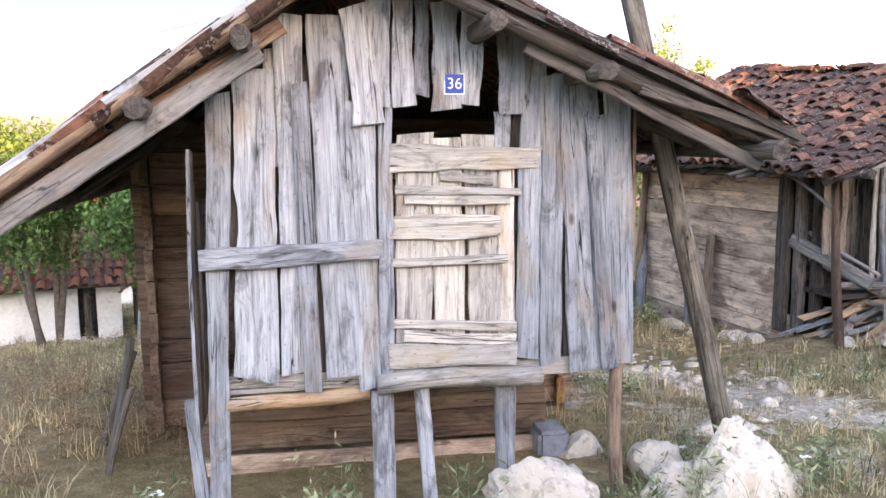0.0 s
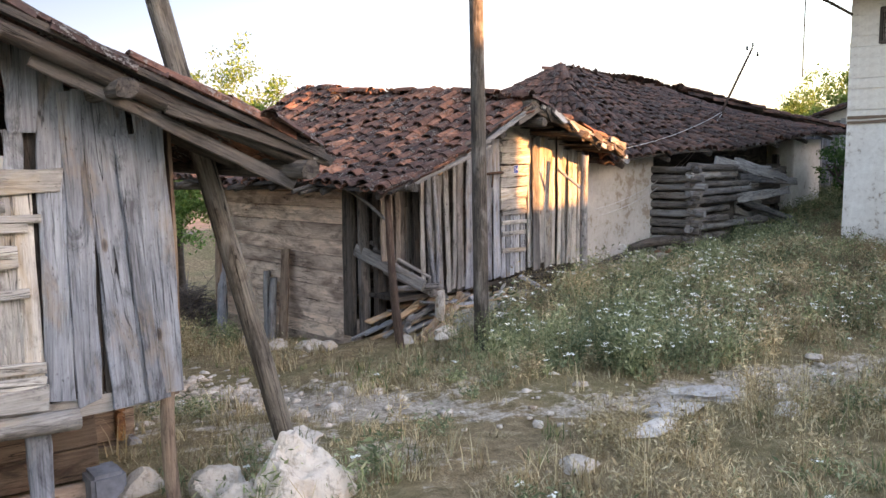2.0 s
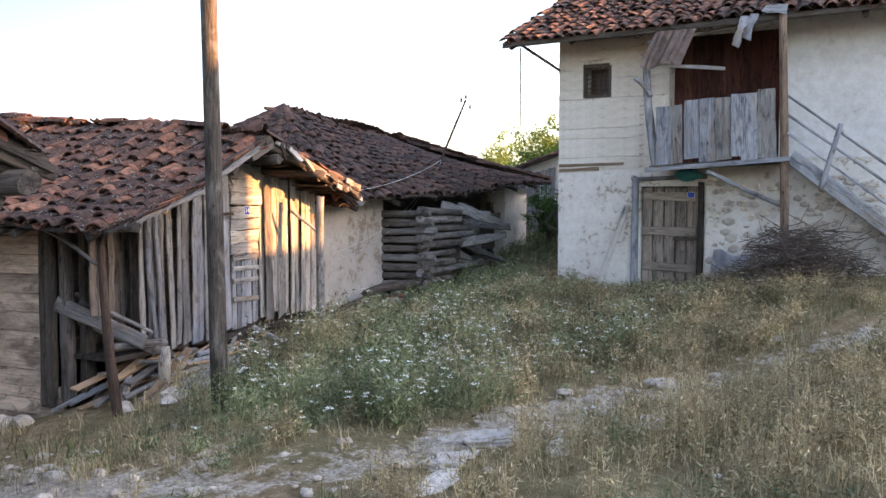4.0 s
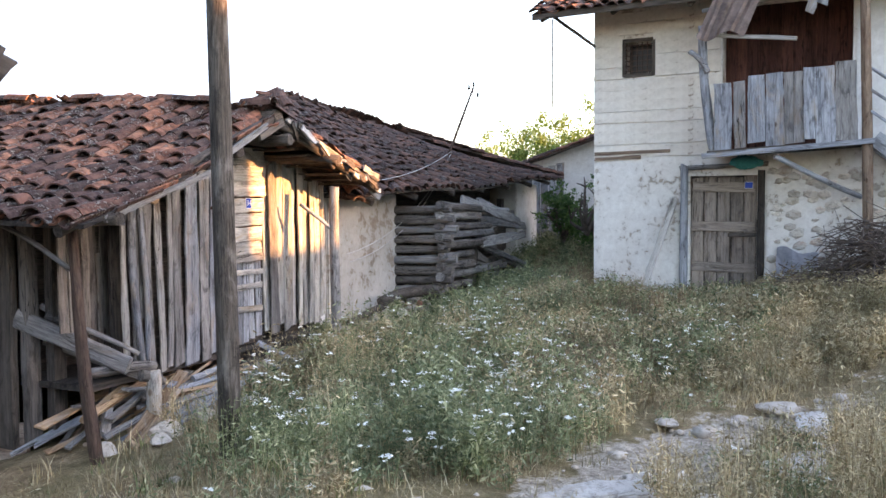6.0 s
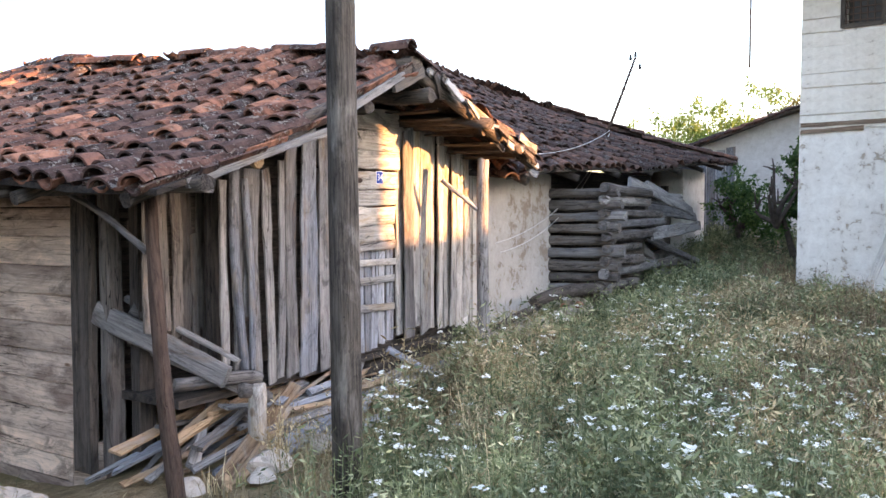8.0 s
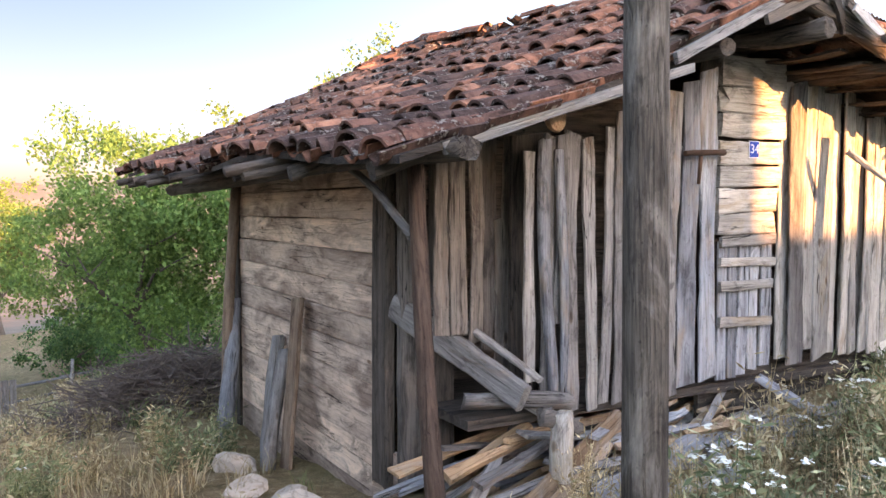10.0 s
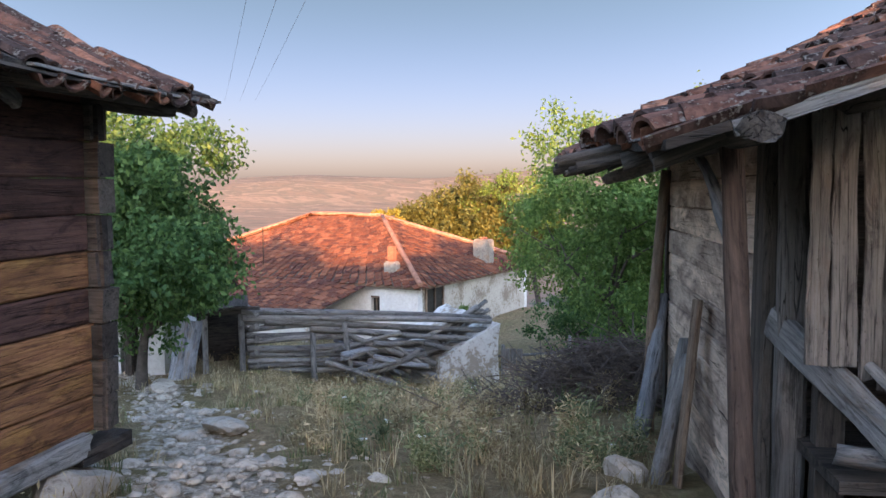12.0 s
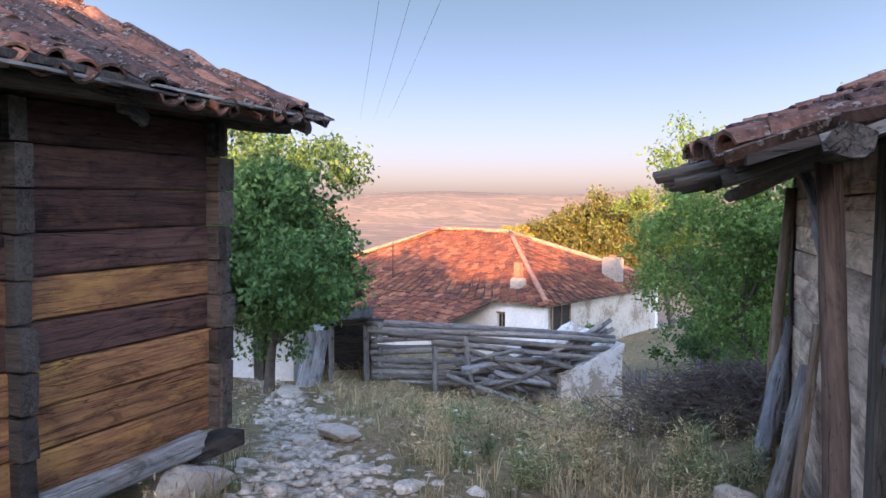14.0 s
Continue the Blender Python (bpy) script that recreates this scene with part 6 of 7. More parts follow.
def tree(x, y, h, rad, seed, mat, label, clumps=260, per=34, leaf=0.11, stems=1, low=0.25, lean_out=0.35, zshift=0.0, squash=1.0, group=""):
    r = np.random.default_rng(seed)
    z0 = gh(x, y) + zshift
    ob = thing("tree", pose(x, y, z0), label, "tree", group)
    ends = []
    bm_v, bm_f = [], []

    def limb(p, q, ra, rb, sides=7, n=5):
        base = len(bm_v)
        d = (q - p) / np.linalg.norm(q - p)
        u = np.cross(d, [0.3, 0.9, 0.2])
        u /= np.linalg.norm(u)
        w = np.cross(d, u)
        ph = r.uniform(0, 6, 2)
        for i in range(n):
            f = i / (n - 1)
            c = p + (q - p) * f + (u * math.sin(f * 3 + ph[0]) - u * math.sin(ph[0])) * ra * 0.7
            rr_ = ra + (rb - ra) * f
            for k in range(sides):
                a = 6.2832 * k / sides
                bm_v.append(c + (u * math.cos(a) + w * math.sin(a)) * rr_)
        for i in range(n - 1):
            for k in range(sides):
                bm_f.append((base + i * sides + k, base + i * sides + (k + 1) % sides, base + (i + 1) * sides + (k + 1) % sides, base + (i + 1) * sides + k))
        return bm_v[base + (n - 1) * sides:][0] * 0 + (p + (q - p))

    for s in range(stems):
        a = r.uniform(0, 6.28)
        base = np.array([math.cos(a), math.sin(a), 0]) * (0.25 if stems > 1 else 0)
        top = base * 3 + np.array([r.normal(0, 0.2), r.normal(0, 0.2), h * (low + 0.18)])
        limb(base - [0, 0, 0.15], top, 0.05 * h / 2.6 / stems ** 0.5 + 0.03, 0.035 * h / 2.6, 8, 6)
        for k in range(7):
            th = a + k * 0.9 + r.normal(0, 0.3)
            q = top + np.array([math.cos(th) * rad * 0.42, math.sin(th) * rad * 0.42, h * r.uniform(0.04, max(0.08, min(0.3, 0.62 - low)))])
            limb(top - [0, 0, 0.2 * k / 7], q, 0.05, 0.02)
            for j in range(3):
                q2 = q + np.array([r.normal(0, rad * 0.15), r.normal(0, rad * 0.15), r.uniform(0.0, h * 0.12)])
                limb(q, q2, 0.02, 0.008, 5, 3)
    put("trunk", link_mesh("trunk", bm_v, bm_f, BARK, True), ob)
    lobes = [(np.array([r.normal(0, rad * 0.42), r.normal(0, rad * 0.42), h * r.uniform(low + 0.2, 0.86)]), rad * r.uniform(0.38, 0.66)) for _ in range(11)]
    cs = []
    while len(cs) < clumps:
        c, lr = lobes[r.integers(len(lobes))]
        d = r.normal(0, 1, 3)
        d /= np.linalg.norm(d)
        q = c + d * lr * r.uniform(0.55, 1.06) * np.array([1, 1, 0.85 * squash])
        if q[2] > h * low * 0.7:
            cs.append(q)
    # long shoots that break the outline
    for _ in range(max(6, clumps // 12)):
        c, lr = lobes[r.integers(len(lobes))]
        d = r.normal(0, 1, 3) + np.array([0, 0, 0.4])
        d /= np.linalg.norm(d)
        q = c + d * lr * np.array([1, 1, 0.85 * squash])
        for j in range(4):
            cs.append(q + d * rad * 0.05 * j + np.array([0, 0, 0.008 * j * rad]))
    v, f = leaf_cloud(r, np.array(cs), per, 0.105 * rad / 1.6, leaf * 0.85)
    put("crown", bulk_mesh("crown", v, f, mat), ob)
    return ob


tree(-4.9, 15.8, 4.25, 1.75, 1, LEAF, "dense green fruit tree beside the track", 680, 50, 0.118, low=0.06)
tree(-7.9, 16.4, 4.3, 2.2, 2, LEAF, "green tree with several thin stems in the yard", 380, 50, 0.12, stems=4, low=0.42)
tree(2.1, 20.3, 4.1, 2.1, 3, LEAF_MID, "green leafy tree behind the barn, top in sun", 420, 56, 0.105, low=0.1)
tree(-0.4, 27.2, 2.0, 1.3, 15, LEAF, "low dark bush behind the pole fence", 160, 40, 0.1, low=0.05)
tree(1.9, 25.6, 2.2, 1.4, 16, LEAF, "low dark bush behind the pole fence", 160, 40, 0.1, low=0.05)
tree(4.2, 21.5, 4.9, 1.9, 4, LEAF_LIGHT, "light green tree with a sunlit top", 280, 34, 0.12, low=0.3)
tree(-0.2, 29.0, 4.6, 1.9, 5, LEAF_LIGHT, "light green tree beside the white house", 300, 36, 0.13, low=0.04)
tree(-15.0, 54.5, 0.6 - gh(-15.0, 54.5), 3.7, 6, LEAF_OLIVE, "broad dark olive-green tree beyond the houses", 800, 44, 0.26, low=0.4)
tree(-17.4, 48.5, 0.1 - gh(-17.4, 48.5), 1.2, 7, LEAF_YELLOW, "small yellow sunlit tree beyond the roof", 130, 34, 0.2, low=0.5)
tree(-9.5, 54.0, 10.0, 3.0, 8, LEAF_LIGHT, "light green tree beyond the white house", 260, 36, 0.2, low=0.15)
tree(6.6, 25.0, 7.4, 2.2, 9, LEAF_LIGHT, "light green tree with a sunlit top", 260, 34, 0.13, low=0.3)
tree(33.0, 22.5, 4.4, 2.4, 10, LEAF_LIGHT, "yellow-green sunlit tree up the slope", 320, 36, 0.15, low=0.15)
tree(38.0, 30.0, 4.6, 2.2, 11, LEAF_LIGHT, "yellow-green sunlit tree up the slope", 220, 34, 0.15, low=0.15)
tree(17.6, 12.6, 1.7, 0.8, 12, LEAF, "green bush in the alley", 130, 30, 0.09, low=0.05)
tree(15.9, 10.5, 2.6, 0.7, 13, LEAF, "dark green bush at the house corner", 110, 30, 0.1, low=0.2)
tree(-7.0, 33.6, 2.0, 0.7, 14, LEAF_LIGHT, "green vine bush under the white house wall", 120, 30, 0.1, low=0.05)
rf = np.random.default_rng(77)
for k in range(22):
    a = rf.uniform(-1.25, -0.5)
    d = rf.uniform(90, 260)
    tree(2 - math.sin(a) * d, 10 + math.cos(a) * d, rf.uniform(4, 7), rf.uniform(2.5, 4), 100 + k, LEAF_OLIVE if k % 2 else LEAF_LIGHT, "small far tree on the hillside", 60, 16, 0.55, low=0.1, group="trees on the hill")

# ---- stones ----
rock("boulder", *(MA @ Vector((1.86, -0.08, -0.58))), 0.46, 0.36, 0.5, 22, label="large pale jagged boulder by the granary", rz=30, sub=5, peak=0.6, rough=1.4)
rock("boulder", *(MA @ Vector((1.5, -0.12, -0.6))), 0.3, 0.22, 0.24, 27, label="tawny boulder leaning on the jagged one", rz=12, sub=4, peak=0.3, rough=1.4)
rock("boulder", *(MA @ Vector((1.45, 0.15, -0.52))), 0.22, 0.2, 0.17, 23, label="pale rounded boulder by the granary", sub=4)
rock("boulder", *(MA @ Vector((0.5, -0.3, -0.52))), 0.42, 0.28, 0.3, 24, label="grey-white pitted boulder before the granary", sub=5, rough=1.6)
rock("boulder", *(MA @ Vector((1.1, 0.75, -0.6))), 0.2, 0.2, 0.16, 25, label="pale boulder beside the granary prop", sub=3)
rock("boulder", *(MA @ Vector((2.3, 0.8, -0.6))), 0.3, 0.26, 0.14, 26, label="low pale boulder in the grass", sub=3)
for k, (x, y, s) in enumerate([(-1.25, 1.0, 0.17), (-1.15, 1.35, 0.14), (-1.35, 1.75, 0.16), (-1.3, 0.6, 0.13), (-0.8, -0.4, 0.12), (-0.2, -0.55, 0.15), (-0.45, -0.7, 0.1), (0.3, -0.6, 0.12), (-1.2, 2.6, 0.2), (2.6, -0.75, 0.13), (3.2, -0.6, 0.16), (4.1, -0.4, 0.15), (4.8, -0.5, 0.17), (5.6, -0.35, 0.2), (6.4, -0.4, 0.18)]):
    p = MB @ Vector((x, y, 0))
    rock("footing_stone", p.x, p.y, gh(p.x, p.y) + s * 0.25, s * 1.2, s, s * 0.75, 40 + k, label="pale footing stone along the barn", group="footing stones", sub=2, rz=k * 37)
for k, (x, y, s) in enumerate([(-0.75, 12.68, 0.2), (7.6, 5.6, 0.09), (8.6, 5.0, 0.14), (6.6, 6.6, 0.12), (3.6, 4.3, 0.13), (1.6, 10.6, 0.1), (-4.4, 15.8, 0.2), (-4.9, 16.3, 0.16)]):
    rock("field_stone", x, y, gh(x, y) + s * 0.2, s * 1.4, s * 1.1, s * 0.42, 70 + k, label="pale field stone lying on the track", group="stones on the track", sub=3, rz=k * 51)
for k, (x, y, sx, sy) in enumerate([(5.9, 5.2, 0.42, 0.2), (6.25, 5.05, 0.3, 0.16), (7.1, 4.35, 0.45, 0.22), (7.6, 4.2, 0.3, 0.2), (5.2, 5.05, 0.3, 0.18), (4.6, 4.75, 0.35, 0.15), (6.0, 4.6, 0.28, 0.14), (8.3, 4.6, 0.35, 0.2)]):
    rock("chalk_outcrop", x, y, gh(x, y) - 0.02, sx, sy, 0.075, 400 + k, CHALK, "flat white chalky outcrop in the track", group="chalk outcrops", sub=4, rz=-35 + k * 9, rough=2.2)
rs = np.random.default_rng(5)
V, Fq, base = [], [], 0
bm = bmesh.new()
bmesh.ops.create_icosphere(bm, subdivisions=1, radius=1.0)
ico_v = np.array([v.co for v in bm.verts])
ico_f = np.array([[v.index for v in f.verts] for f in bm.faces])
bm.free()
cnt = 0
while cnt < 2600:
    i = rs.integers(len(TRACK) - 1)
    f = rs.random()
    x = TRACK[i][0] * (1 - f) + TRACK[i + 1][0] * f + rs.normal(0, 0.55)
    y = TRACK[i][1] * (1 - f) + TRACK[i + 1][1] * f + rs.normal(0, 0.55)
    if rs.random() < 0.25:
        x, y = rs.normal(1.6, 1.4), rs.normal(8.4, 1.8)
    if (x > 2.6 and rs.random() < 0.6) or (y < 7.6 and rs.random() < 0.75):
        continue
    s = min(0.12, 0.014 + rs.exponential(0.02))
    v = ico_v * (1 + rs.normal(0, 0.16, (len(ico_v), 1))) * s * np.array([1.2, 1, 0.6])
    a = rs.uniform(0, 6.28)
    R = np.array([[math.cos(a), -math.sin(a), 0], [math.sin(a), math.cos(a), 0], [0, 0, 1]])
    V.append(v @ R.T + np.array([x, y, gh(x, y) - s * 0.1 - 0.025]))
    Fq.append(ico_f + base)
    base += len(ico_v)
    cnt += 1
tagged(new("track_stones", bulk_mesh("track_stones", np.concatenate(V), np.concatenate(Fq), ROCK)), "scattered pale stones on the dirt track", "stones", kind="stuff")


# ---- grass and weeds ----
def inside_buildings(x, y):
    """Where no plants grow."""
    out = np.zeros(np.shape(x), bool)
    for m, x0, x1, y0, y1 in ((MA, -1.8, 1.4, 1.7, 5.2), (MA, -1.3, 1.2, -0.05, 1.7), (MB, -0.95, 13.5, 0.0, 5.0), (MB, -0.9, 2.4, -0.45, 0.1), (MD, -0.05, 7.5, 0, 6.5), (MD, 3.9, 6.2, -0.9, 0)):
        inv = np.array(m.inverted())
        lx = inv[0, 0] * x + inv[0, 1] * y + inv[0, 3]
        ly = inv[1, 0] * x + inv[1, 1] * y + inv[1, 3]
        out |= (lx > x0) & (lx < x1) & (ly > y0) & (ly < y1)
    return out


def near_path(x, y, d):
    best = np.full(np.shape(x), 1e9)
    pts = [(p[1][0], p[1][1]) for p in PATH]
    for (x0, y0), (x1, y1) in zip(pts, pts[1:]):
        dx, dy = x1 - x0, y1 - y0
        f = np.clip(((x - x0) * dx + (y - y0) * dy) / (dx * dx + dy * dy + 1e-9), 0, 1)
        best = np.minimum(best, np.hypot(x - x0 - f * dx, y - y0 - f * dy))
    return best < d


def scatter(r, n, x0, x1, y0, y1, density):
    x, y = r.uniform(x0, x1, n), r.uniform(y0, y1, n)
    keep = (r.random(n) < density(x, y)) & ~inside_buildings(x, y)
    return x[keep], y[keep]


def tufts(name, seed, x, y, height, blades, mat, label, width=0.006, splay=0.5):
    """Tufts of bent grass blades, two segments each."""
    r = np.random.default_rng(seed)
    n = len(x) * blades
    bx, by = np.repeat(x, blades), np.repeat(y, blades)
    h = np.repeat(height * r.uniform(0.45, 1.35, len(x)), blades) * r.uniform(0.45, 1.1, n)
    bx, by = bx + r.normal(0, 0.05, n), by + r.normal(0, 0.05, n)
    bz = gz(bx, by) - 0.02
    th = r.uniform(0, 6.28, n)
    lean_ = np.abs(r.normal(0, splay, n))
    dx, dy = np.cos(th) * lean_ * h, np.sin(th) * lean_ * h
    ox, oy = -np.sin(th) * width, np.cos(th) * width
    p0 = np.stack([bx, by, bz], 1)
    p1 = p0 + np.stack([dx * 0.35, dy * 0.35, h * 0.6], 1)
    p2 = p0 + np.stack([dx, dy, h], 1)
    o = np.stack([ox, oy, np.zeros(n)], 1)
    v = np.stack([p0 - o, p0 + o, p1 + o * 0.8, p1 - o * 0.8, p2 + o * 0.2, p2 - o * 0.2], 1).reshape(-1, 3)
    k = np.arange(n)[:, None] * 6
    f = np.concatenate([k + np.array([[0, 1, 2, 3]]), k + np.array([[3, 2, 4, 5]])])
    return tagged(new(name, bulk_mesh(name, v, f, mat)), label, "grass", kind="stuff")


def weeds(name, seed, x, y, height, mat, label, leaves=26, flower=None, size=0.035):
    """Branching weeds: thin stems, many small leaves, flat flower heads."""
    r = np.random.default_rng(seed)
    V, F_, base = [], [], 0
    st, leaves = 7, int(leaves * 0.58)
    n = len(x) * st
    sx, sy = np.repeat(x, st), np.repeat(y, st)
    h = np.repeat(height * r.uniform(0.6, 1.2, len(x)), st) * r.uniform(0.6, 1.1, n)
    bz = gz(sx, sy) - 0.02
    th, le = r.uniform(0, 6.28, n), np.abs(r.normal(0, 0.35, n))
    p0 = np.stack([sx + r.normal(0, 0.03, n), sy + r.normal(0, 0.03, n), bz], 1)
    p1 = p0 + np.stack([np.cos(th) * le * h, np.sin(th) * le * h, h], 1)
    o = np.stack([-np.sin(th), np.cos(th), 0 * th], 1) * 0.0028
    V.append(np.stack([p0 - o, p0 + o, p1 + o * 0.5, p1 - o * 0.5], 1).reshape(-1, 3))
    fork = p0 + (p1 - p0) * r.uniform(0.35, 0.75, n)[:, None]
    twig = fork + np.stack([r.normal(0, 0.3, n) * h, r.normal(0, 0.3, n) * h, r.uniform(0.1, 0.4, n) * h], 1)
    V.append(np.stack([fork - o * 0.7, fork + o * 0.7, twig + o * 0.4, twig - o * 0.4], 1).reshape(-1, 3))
    nl = n * leaves
    f = r.uniform(0.12, 1.0, nl)[:, None]
    q = np.repeat(p0, leaves, 0) * (1 - f) + np.repeat(p1, leaves, 0) * f
    q = q + r.normal(0, 0.045, (nl, 3)) * (0.4 + f)
    a = r.normal(0, 1, (nl, 3))
    a[:, 2] = np.abs(a[:, 2]) * 0.9
    a /= np.linalg.norm(a, axis=1, keepdims=True)
    b = np.cross(a, r.normal(0, 1, (nl, 3)))
    b /= np.linalg.norm(b, axis=1, keepdims=True)
    s = (size * r.uniform(0.5, 1.5, nl))[:, None]
    wl_ = s * r.uniform(0.07, 0.2, nl)[:, None]
    V.append(np.stack([q, q + a * s * 0.6 + b * wl_, q + a * s * 1.25, q + a * s * 0.6 - b * wl_], 1).reshape(-1, 3))
    v = np.concatenate(V)
    ob = tagged(new(name, bulk_mesh(name, v, np.arange(len(v)).reshape(-1, 4), mat)), label, "weeds", kind="stuff")
    if flower is not None:
        pick = r.random(n) < flower * np.clip(0.55 + 1.3 * wobble(sx, sy, 1.6, 21.0), 0, 2)
        c = p1[pick]
        m = len(c)
        k = 9
        q = np.repeat(c, k, 0) + r.normal(0, 1, (m * k, 3)) * np.array([0.017, 0.017, 0.005])
        s = 0.009
        z = np.zeros(m * k)
        t1 = r.uniform(0, 6.28, m * k)
        e1 = np.stack([np.cos(t1), np.sin(t1), r.normal(0, 0.3, m * k)], 1) * s
        e2 = np.stack([-np.sin(t1), np.cos(t1), r.normal(0, 0.3, m * k)], 1) * s
        v = np.stack([q - e1 - e2, q + e1 - e2, q + e1 + e2, q - e1 + e2], 1).reshape(-1, 3)
        tagged(new(name + "_flowers", bulk_mesh(name + "_flowers", v, np.arange(len(v)).reshape(-1, 4), FLOWER)), "small white flower heads on the weeds", "flowers", kind="stuff")
    return ob


rv = np.random.default_rng(12)


def growth(x, y):
    """Plants stay low by the house and in the alley."""
    return np.clip(1.0 - 0.13 * np.clip(x - 7.5, 0, 6), 0.3, 1.0) * np.clip(0.35 + 0.5 * np.abs(y - 6 - (x - 5) * 0.287), 0.75, 1.0)



def off_track(x, y, w=0.55):
    return np.clip((track_dist(x, y) - w * (0.6 + 0.5 * wobble(x, y, 1.7, 3.0))) / 0.5, 0, 1)


def weed_bank(x, y):
    """The overgrown bank before the barns and the house."""
    inv = np.array(MB.inverted())
    ly = inv[1, 0] * x + inv[1, 1] * y + inv[1, 3]
    lx = inv[0, 0] * x + inv[0, 1] * y + inv[0, 3]
    heap = np.clip((lx - 0.9) / 0.6, 0, 1) + np.clip((-1.45 - ly) / 0.3, 0, 1) * np.clip((lx + 1.5) / 0.5, 0, 1)
    return np.clip(heap, 0, 1) * np.clip((x - 4.1) / 1.1, 0, 1) * np.clip((-0.7 - ly) / 0.4, 0, 1) * np.clip((y - 5.75 - 0.25 * wobble(x, y, 0.9)) / 0.4, 0, 1) * np.clip((14.5 - x) / 1.0, 0, 1)


x, y = scatter(rv, 9000, -10, 15, -1, 27, lambda x, y: off_track(x, y) * (0.55 + 0.4 * wobble(x, y, 0.8)) * (1 - 0.5 * weed_bank(x, y)) * ~((np.hypot(x - 0.5, y) < 2.0)))
tufts("dry_grass", 1, x, y, 0.2 + 0.09 * wobble(x, y, 1.4, 7.0), 15, GRASS_DRY, "dry straw-coloured grass tufts", 0.0045, 0.8)
x, y = scatter(rv, 9000, -10, 15, -1, 27, lambda x, y: off_track(x, y) * (0.35 + 0.6 * wobble(x, y, 0.6, 2.0)) * ~((np.hypot(x - 0.5, y) < 2.0)))
tufts("green_grass", 2, x, y, 0.15, 14, GRASS_GREEN, "short green grass tufts", 0.005, 0.7)
x, y = scatter(rv, 5600, 4, 15, 3.5, 11.5, lambda x, y: weed_bank(x, y) * np.clip(0.75 + 0.5 * wobble(x, y, 1.1), 0, 1) * ~near_path(x, y, 0.45))
weeds("white_flowered_weeds", 3, x, y, growth(x, y) * np.clip(0.46 + 0.24 * wobble(x, y, 1.5, 8.0), 0.2, 0.8), WEED, "tall grey-green weeds with white flowers before the barns", 26, 0.16)
x, y = scatter(rv, 4300, 5, 15, 1, 10, lambda x, y: off_track(x, y, 0.5) * np.clip(0.35 + 0.7 * wobble(x, y, 0.9, 1.0) + 0.05 * (x - 8), 0, 1) * ~near_path(x, y, 0.6))
xt, yt = scatter(rv, 420, 5.4, 14.5, 5.9, 10.2, lambda x, y: weed_bank(x, y) * np.clip(0.4 + 0.9 * wobble(x, y, 1.9, 13.0), 0, 1))
weeds("tall_weeds", 9, xt, yt, 0.72 * growth(xt, yt), WEED, "tall bushy green weeds on the bank", 60, 0.5, 0.05)
xt, yt = scatter(rv, 1300, 6.5, 15, 4.5, 9.6, lambda x, y: off_track(x, y, 0.5) * np.clip(0.1 + 0.9 * wobble(x, y, 1.3, 17.0) + 0.12 * (x - 8.5), 0, 1))
weeds("straw_weeds", 10, xt, yt, 0.66 * growth(xt, yt), WEED_DRY, "bushy straw-coloured weeds on the bank", 60, None, 0.045)
weeds("faded_weeds", 4, x, y, growth(x, y) * np.clip(0.46 + 0.22 * wobble(x, y, 1.7, 9.0), 0.2, 0.8), WEED_DRY, "faded straw-green weeds on the bank", 26, None, 0.03)
x, y = scatter(rv, 2600, 5, 14, 4, 10, lambda x, y: weed_bank(x, y) * np.clip(0.15 + 0.9 * wobble(x, y, 0.7, 11.0), 0, 1))
weeds("brown_weeds", 8, x, y, 0.42, WEED_BROWN, "brown seeding weeds on the bank", 22, None, 0.028)
rl = np.random.default_rng(91)
x, y = scatter(rl, 15000, -1.5, 11, 1.6, 8.8, lambda x, y: (0.15 + 0.85 * off_track(x, y, 0.45)) * np.clip(0.55 + 0.7 * wobble(x, y, 1.5, 2.5), 0.1, 1) * ~near_path(x, y, 0.3))
tufts("dry_stubble", 31, x, y, 0.085, 9, GRASS_DRY, "short dry grass stubble on the lane", 0.0032, 1.2)
x, y = scatter(rl, 1300, 0.8, 11, 2.2, 8.6, lambda x, y: off_track(x, y, 0.4) * np.clip(0.1 + 0.9 * wobble(x, y, 1.2, 31.0), 0, 1) * ~near_path(x, y, 0.4))
weeds("low_green_weeds", 32, x, y, 0.17, WEED, "low green weeds in the lane", 26, 0.05, 0.035)
x, y = scatter(rl, 900, 3.0, 11, 1.8, 6.6, lambda x, y: off_track(x, y, 0.45) * np.clip(0.15 + 0.9 * wobble(x, y, 1.7, 41.0), 0, 1) * ~near_path(x, y, 0.5))
weeds("straw_seed_weeds", 33, x, y, 0.36, WEED_DRY, "straw-coloured seeding weeds beside the lane", 34, None, 0.032)
ra = np.random.default_rng(88)
x, y = scatter(ra, 900, 12.5, 21, 8.5, 15.5, lambda x, y: np.clip(0.45 + 0.6 * wobble(x, y, 1.1, 5.0), 0, 1))
weeds("alley_weeds", 23, x, y, 0.34, WEED, "dark green weeds filling the alley", 40, None, 0.05)
x, y = scatter(ra, 500, 8, 13.2, 8.2, 12.2, lambda x, y: np.clip(0.5 + 0.6 * wobble(x, y, 1.4, 15.0), 0, 1))
weeds("wall_foot_weeds", 24, x, y, 0.3, WEED, "green weeds along the foot of the barn wall", 40, None, 0.045)
x, y = scatter(rv, 1500, -9, 4, 8.5, 24, lambda x, y: off_track(x, y, 0.7) * np.clip(0.25 + 0.7 * wobble(x, y, 0.7, 4.0), 0, 1))
weeds("yard_weeds", 5, x, y, 0.3, WEED_DRY, "low faded weeds on the slope", 24, None, 0.035)
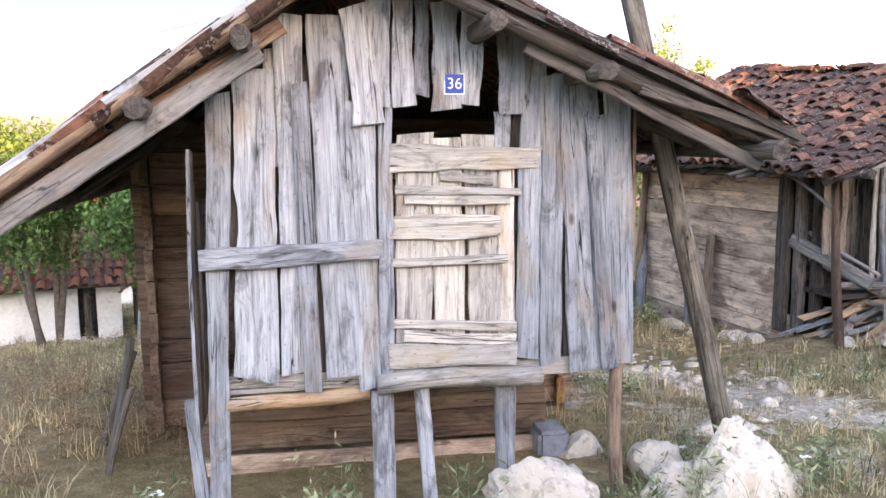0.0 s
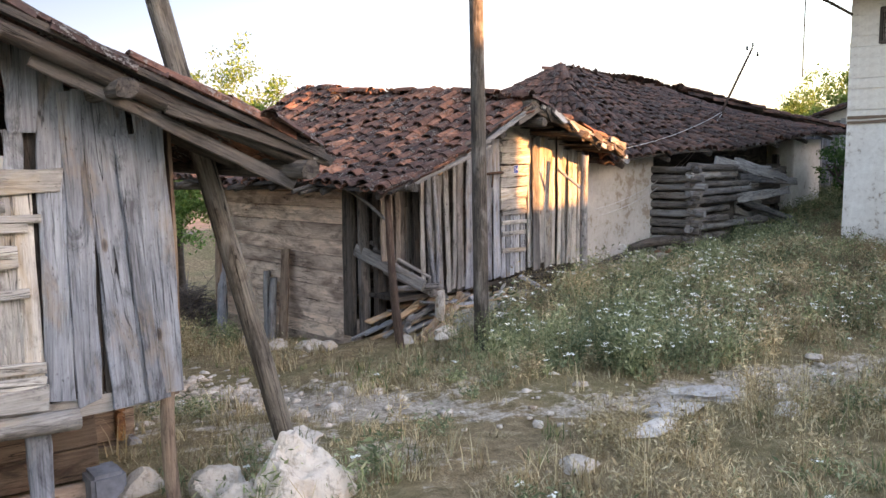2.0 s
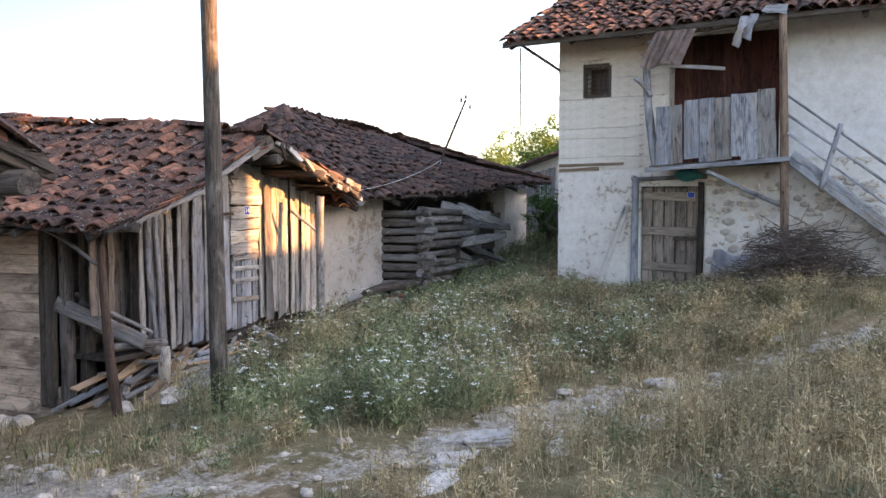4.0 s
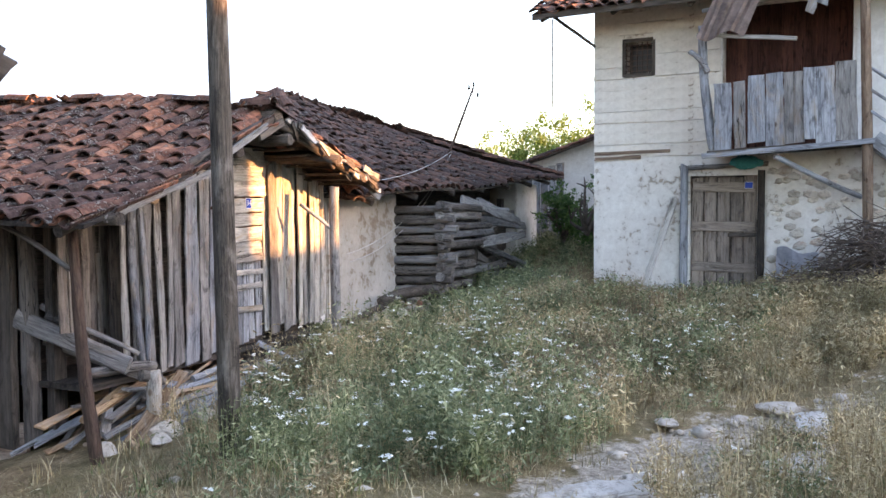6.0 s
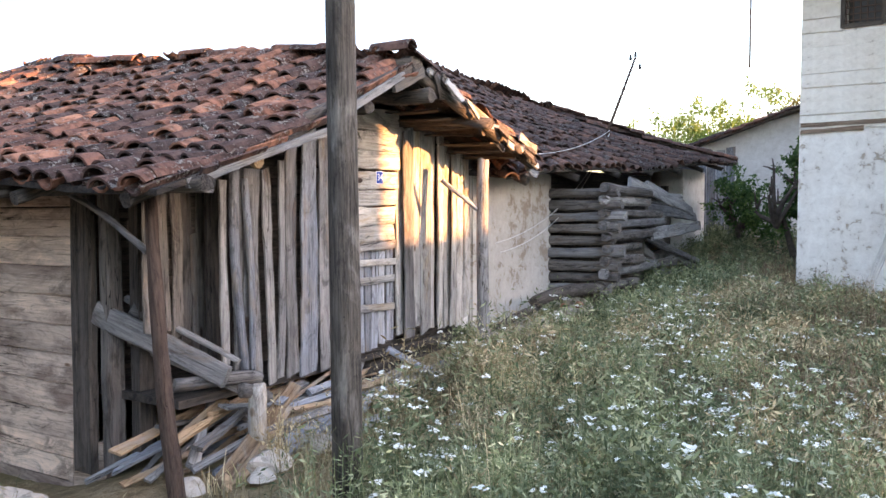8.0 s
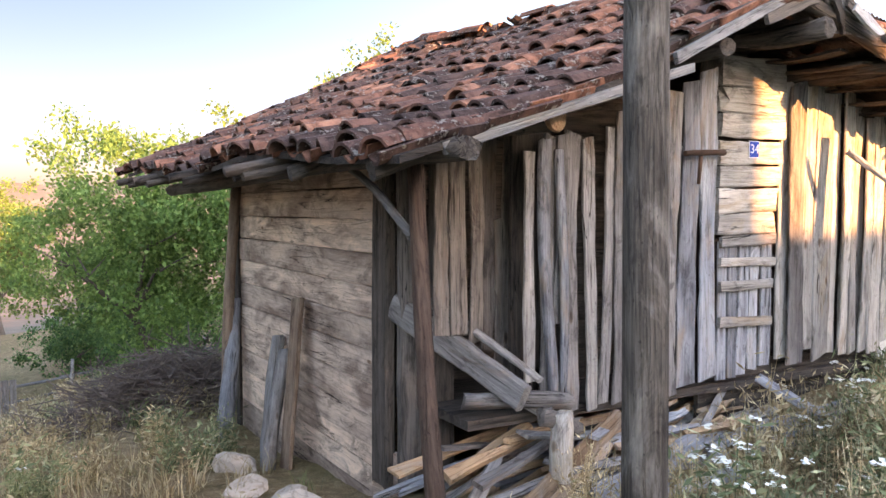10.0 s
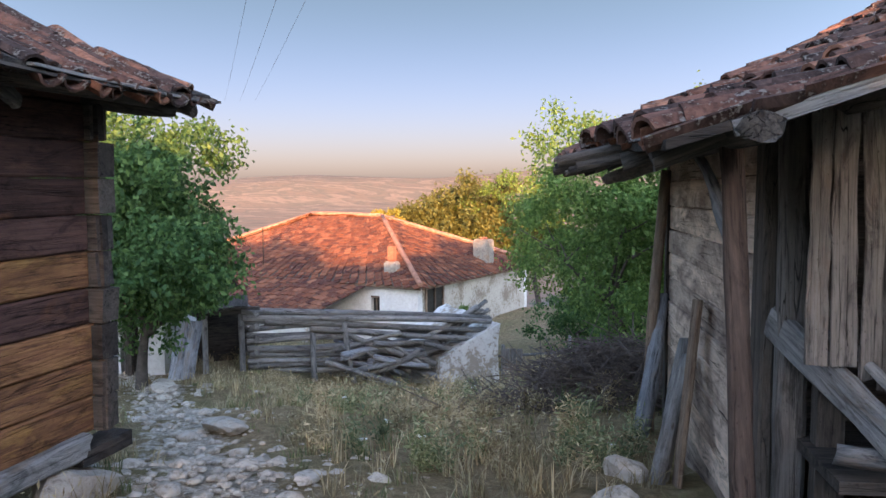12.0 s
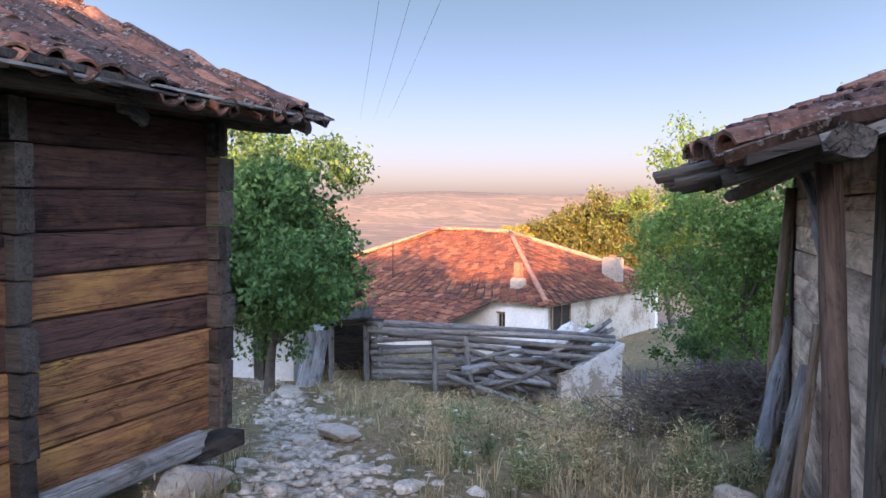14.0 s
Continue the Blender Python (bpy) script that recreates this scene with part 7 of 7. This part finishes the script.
x, y = scatter(rv, 900, -6, 5, 3.5, 9.5, lambda x, y: off_track(x, y, 0.6) * np.clip(0.2 + 0.5 * wobble(x, y, 1.2, 6.0), 0, 1) * ~near_path(x, y, 0.7))
ry = np.random.default_rng(61)
x, y = scatter(ry, 700, -5.5, 3.2, 11.0, 22.5, lambda x, y: off_track(x, y, 0.9) * np.clip(0.35 + 0.9 * wobble(x, y, 0.9, 3.0), 0, 1))
weeds("straw_bushes", 21, x, y, 0.34, WEED_DRY, "bushy straw-coloured weeds on the slope before the log shed", 44, None, 0.045)
x, y = scatter(ry, 520, -4.5, 3.6, 11.5, 23.5, lambda x, y: off_track(x, y, 1.0) * np.clip(0.1 - 0.9 * wobble(x, y, 0.9, 3.0) + 0.12 * (x + 1), 0, 1))
weeds("green_bushes", 22, x, y, 0.36, WEED, "bushy grey-green weeds on the slope before the log shed", 46, None, 0.05)
weeds("post_weeds", 12, np.array([-0.62, -0.55, -0.7, 1.55, 1.7, 2.4, -1.5, -1.6, 0.1, 2.2, 1.2]), np.array([4.25, 4.3, 4.2, 4.75, 4.85, 5.0, 4.1, 4.3, 4.25, 4.7, 4.5]), 0.42, WEED, "leafy green weeds growing before the granary", 40, 0.1, 0.05)
x2, y2 = scatter(rv, 1500, -8, -1.4, 3.0, 13, lambda x, y: np.clip(0.35 + 0.6 * wobble(x, y, 1.1, 19.0), 0, 1))
weeds("yard_brown_weeds", 13, x2, y2, 0.3, WEED_BROWN, "dry brown weeds on the bare yard soil", 24, None, 0.03)
weeds("lane_weeds", 6, x, y, 0.28, WEED, "green weeds round the granary posts", 26, 0.08)


def brush_pile(name, m, sx, sy, sz, n, seed, label, mat=None):
    r = np.random.default_rng(seed)
    V, F_ = [], []
    for k in range(n):
        u = r.normal(0, 0.45, 2)
        top = max(0.05, 1 - (u ** 2).sum()) * sz
        c = np.array([u[0] * sx, u[1] * sy, r.uniform(0, top)])
        d = r.normal(0, 1, 3) * np.array([1, 1, 0.35])
        d /= np.linalg.norm(d)
        L, ra = r.uniform(0.4, 1.2), r.uniform(0.003, 0.009)
        a = np.cross(d, [0.1, 0.2, 1])
        a /= np.linalg.norm(a)
        b = np.cross(d, a)
        base = len(V)
        bend = r.normal(0, 0.12, 3)
        for f in (-0.5, 0.0, 0.5):
            q = c + d * L * f + bend * (0.25 - f * f) * 2
            q[2] = max(q[2], -0.05)
            V += [q + a * ra, q - a * ra * 0.5 + b * ra * 0.87, q - a * ra * 0.5 - b * ra * 0.87]
        for i in range(2):
            for j in range(3):
                F_.append((base + i * 3 + j, base + i * 3 + (j + 1) % 3, base + i * 3 + 3 + (j + 1) % 3, base + i * 3 + 3 + j))
    ob = put(name, bulk_mesh(name, np.array(V), np.array(F_), mat or TWIG), None, m)
    return tagged(ob, label, "brushwood", kind="stuff")


brush_pile("brushwood", pose(2.75, 15.4, gh(2.75, 15.4), 0, 0, 20), 1.4, 1.0, 0.8, 1900, 3, "heap of dark dead brushwood behind the barn")
p = MD @ Vector((4.1, -1.0, 0))
brush_pile("brushwood", pose(p.x, p.y, gh(p.x, p.y) - 0.05, 0, 0, -76), 1.0, 0.5, 0.9, 700, 4, "heap of dead brushwood against the stone wall")

# ---- rail fence on the slope ----
fe = thing("rail_fence", pose(-2.0, 25.0, gh(-2, 25), 0, 0, 25), "rough grey pole fence on the slope", "fence")
for k in range(6):
    timber(fe, "fence_post", (k * 1.6, 0, -0.3 + k * 0.12), (k * 1.6 + 0.05, 0, 1.0 + k * 0.12 + 0.1 * (k % 2)), 0.055, LOGS, 0.045, 1.4)
    if k < 5:
        for z in (0.35, 0.7):
            timber(fe, "fence_rail", (k * 1.6 - 0.2, 0.06, z + k * 0.12), (k * 1.6 + 1.9, 0.06, z + k * 0.12 + 0.15), 0.03, LOGS, None, 2.0)
for k in range(3):
    board(fe, "fence_board", (0.1 + k * 0.16, 0, 0.9), (0.1 + k * 0.16, 0, -0.2), 0.14, 0.03, FRONT, LOGS)
rk = random.Random(3)
for k in range(26):
    x, y = -1 + rk.uniform(0, 4.5), 25.6 + rk.uniform(-0.7, 0.7)
    rock("wall_rubble", x, y, gh(x, y) + 0.12, rk.uniform(0.15, 0.28), rk.uniform(0.12, 0.22), rk.uniform(0.1, 0.2), 200 + k, RUBBLE, "pale rubble stone of a fallen wall", group="rubble of a fallen wall", sub=2, rz=k * 40)

# overhead wires above the gap
for k in range(3):
    cable("overhead_wire", sagging((-20.0 + k * 0.55, 37.3 + k * 0.4, 4.9), (3.0 + k * 0.35, 9.0 + k * 0.25, 4.05), 0.1), 0.0035, WIRE, "thin dark overhead power wire")
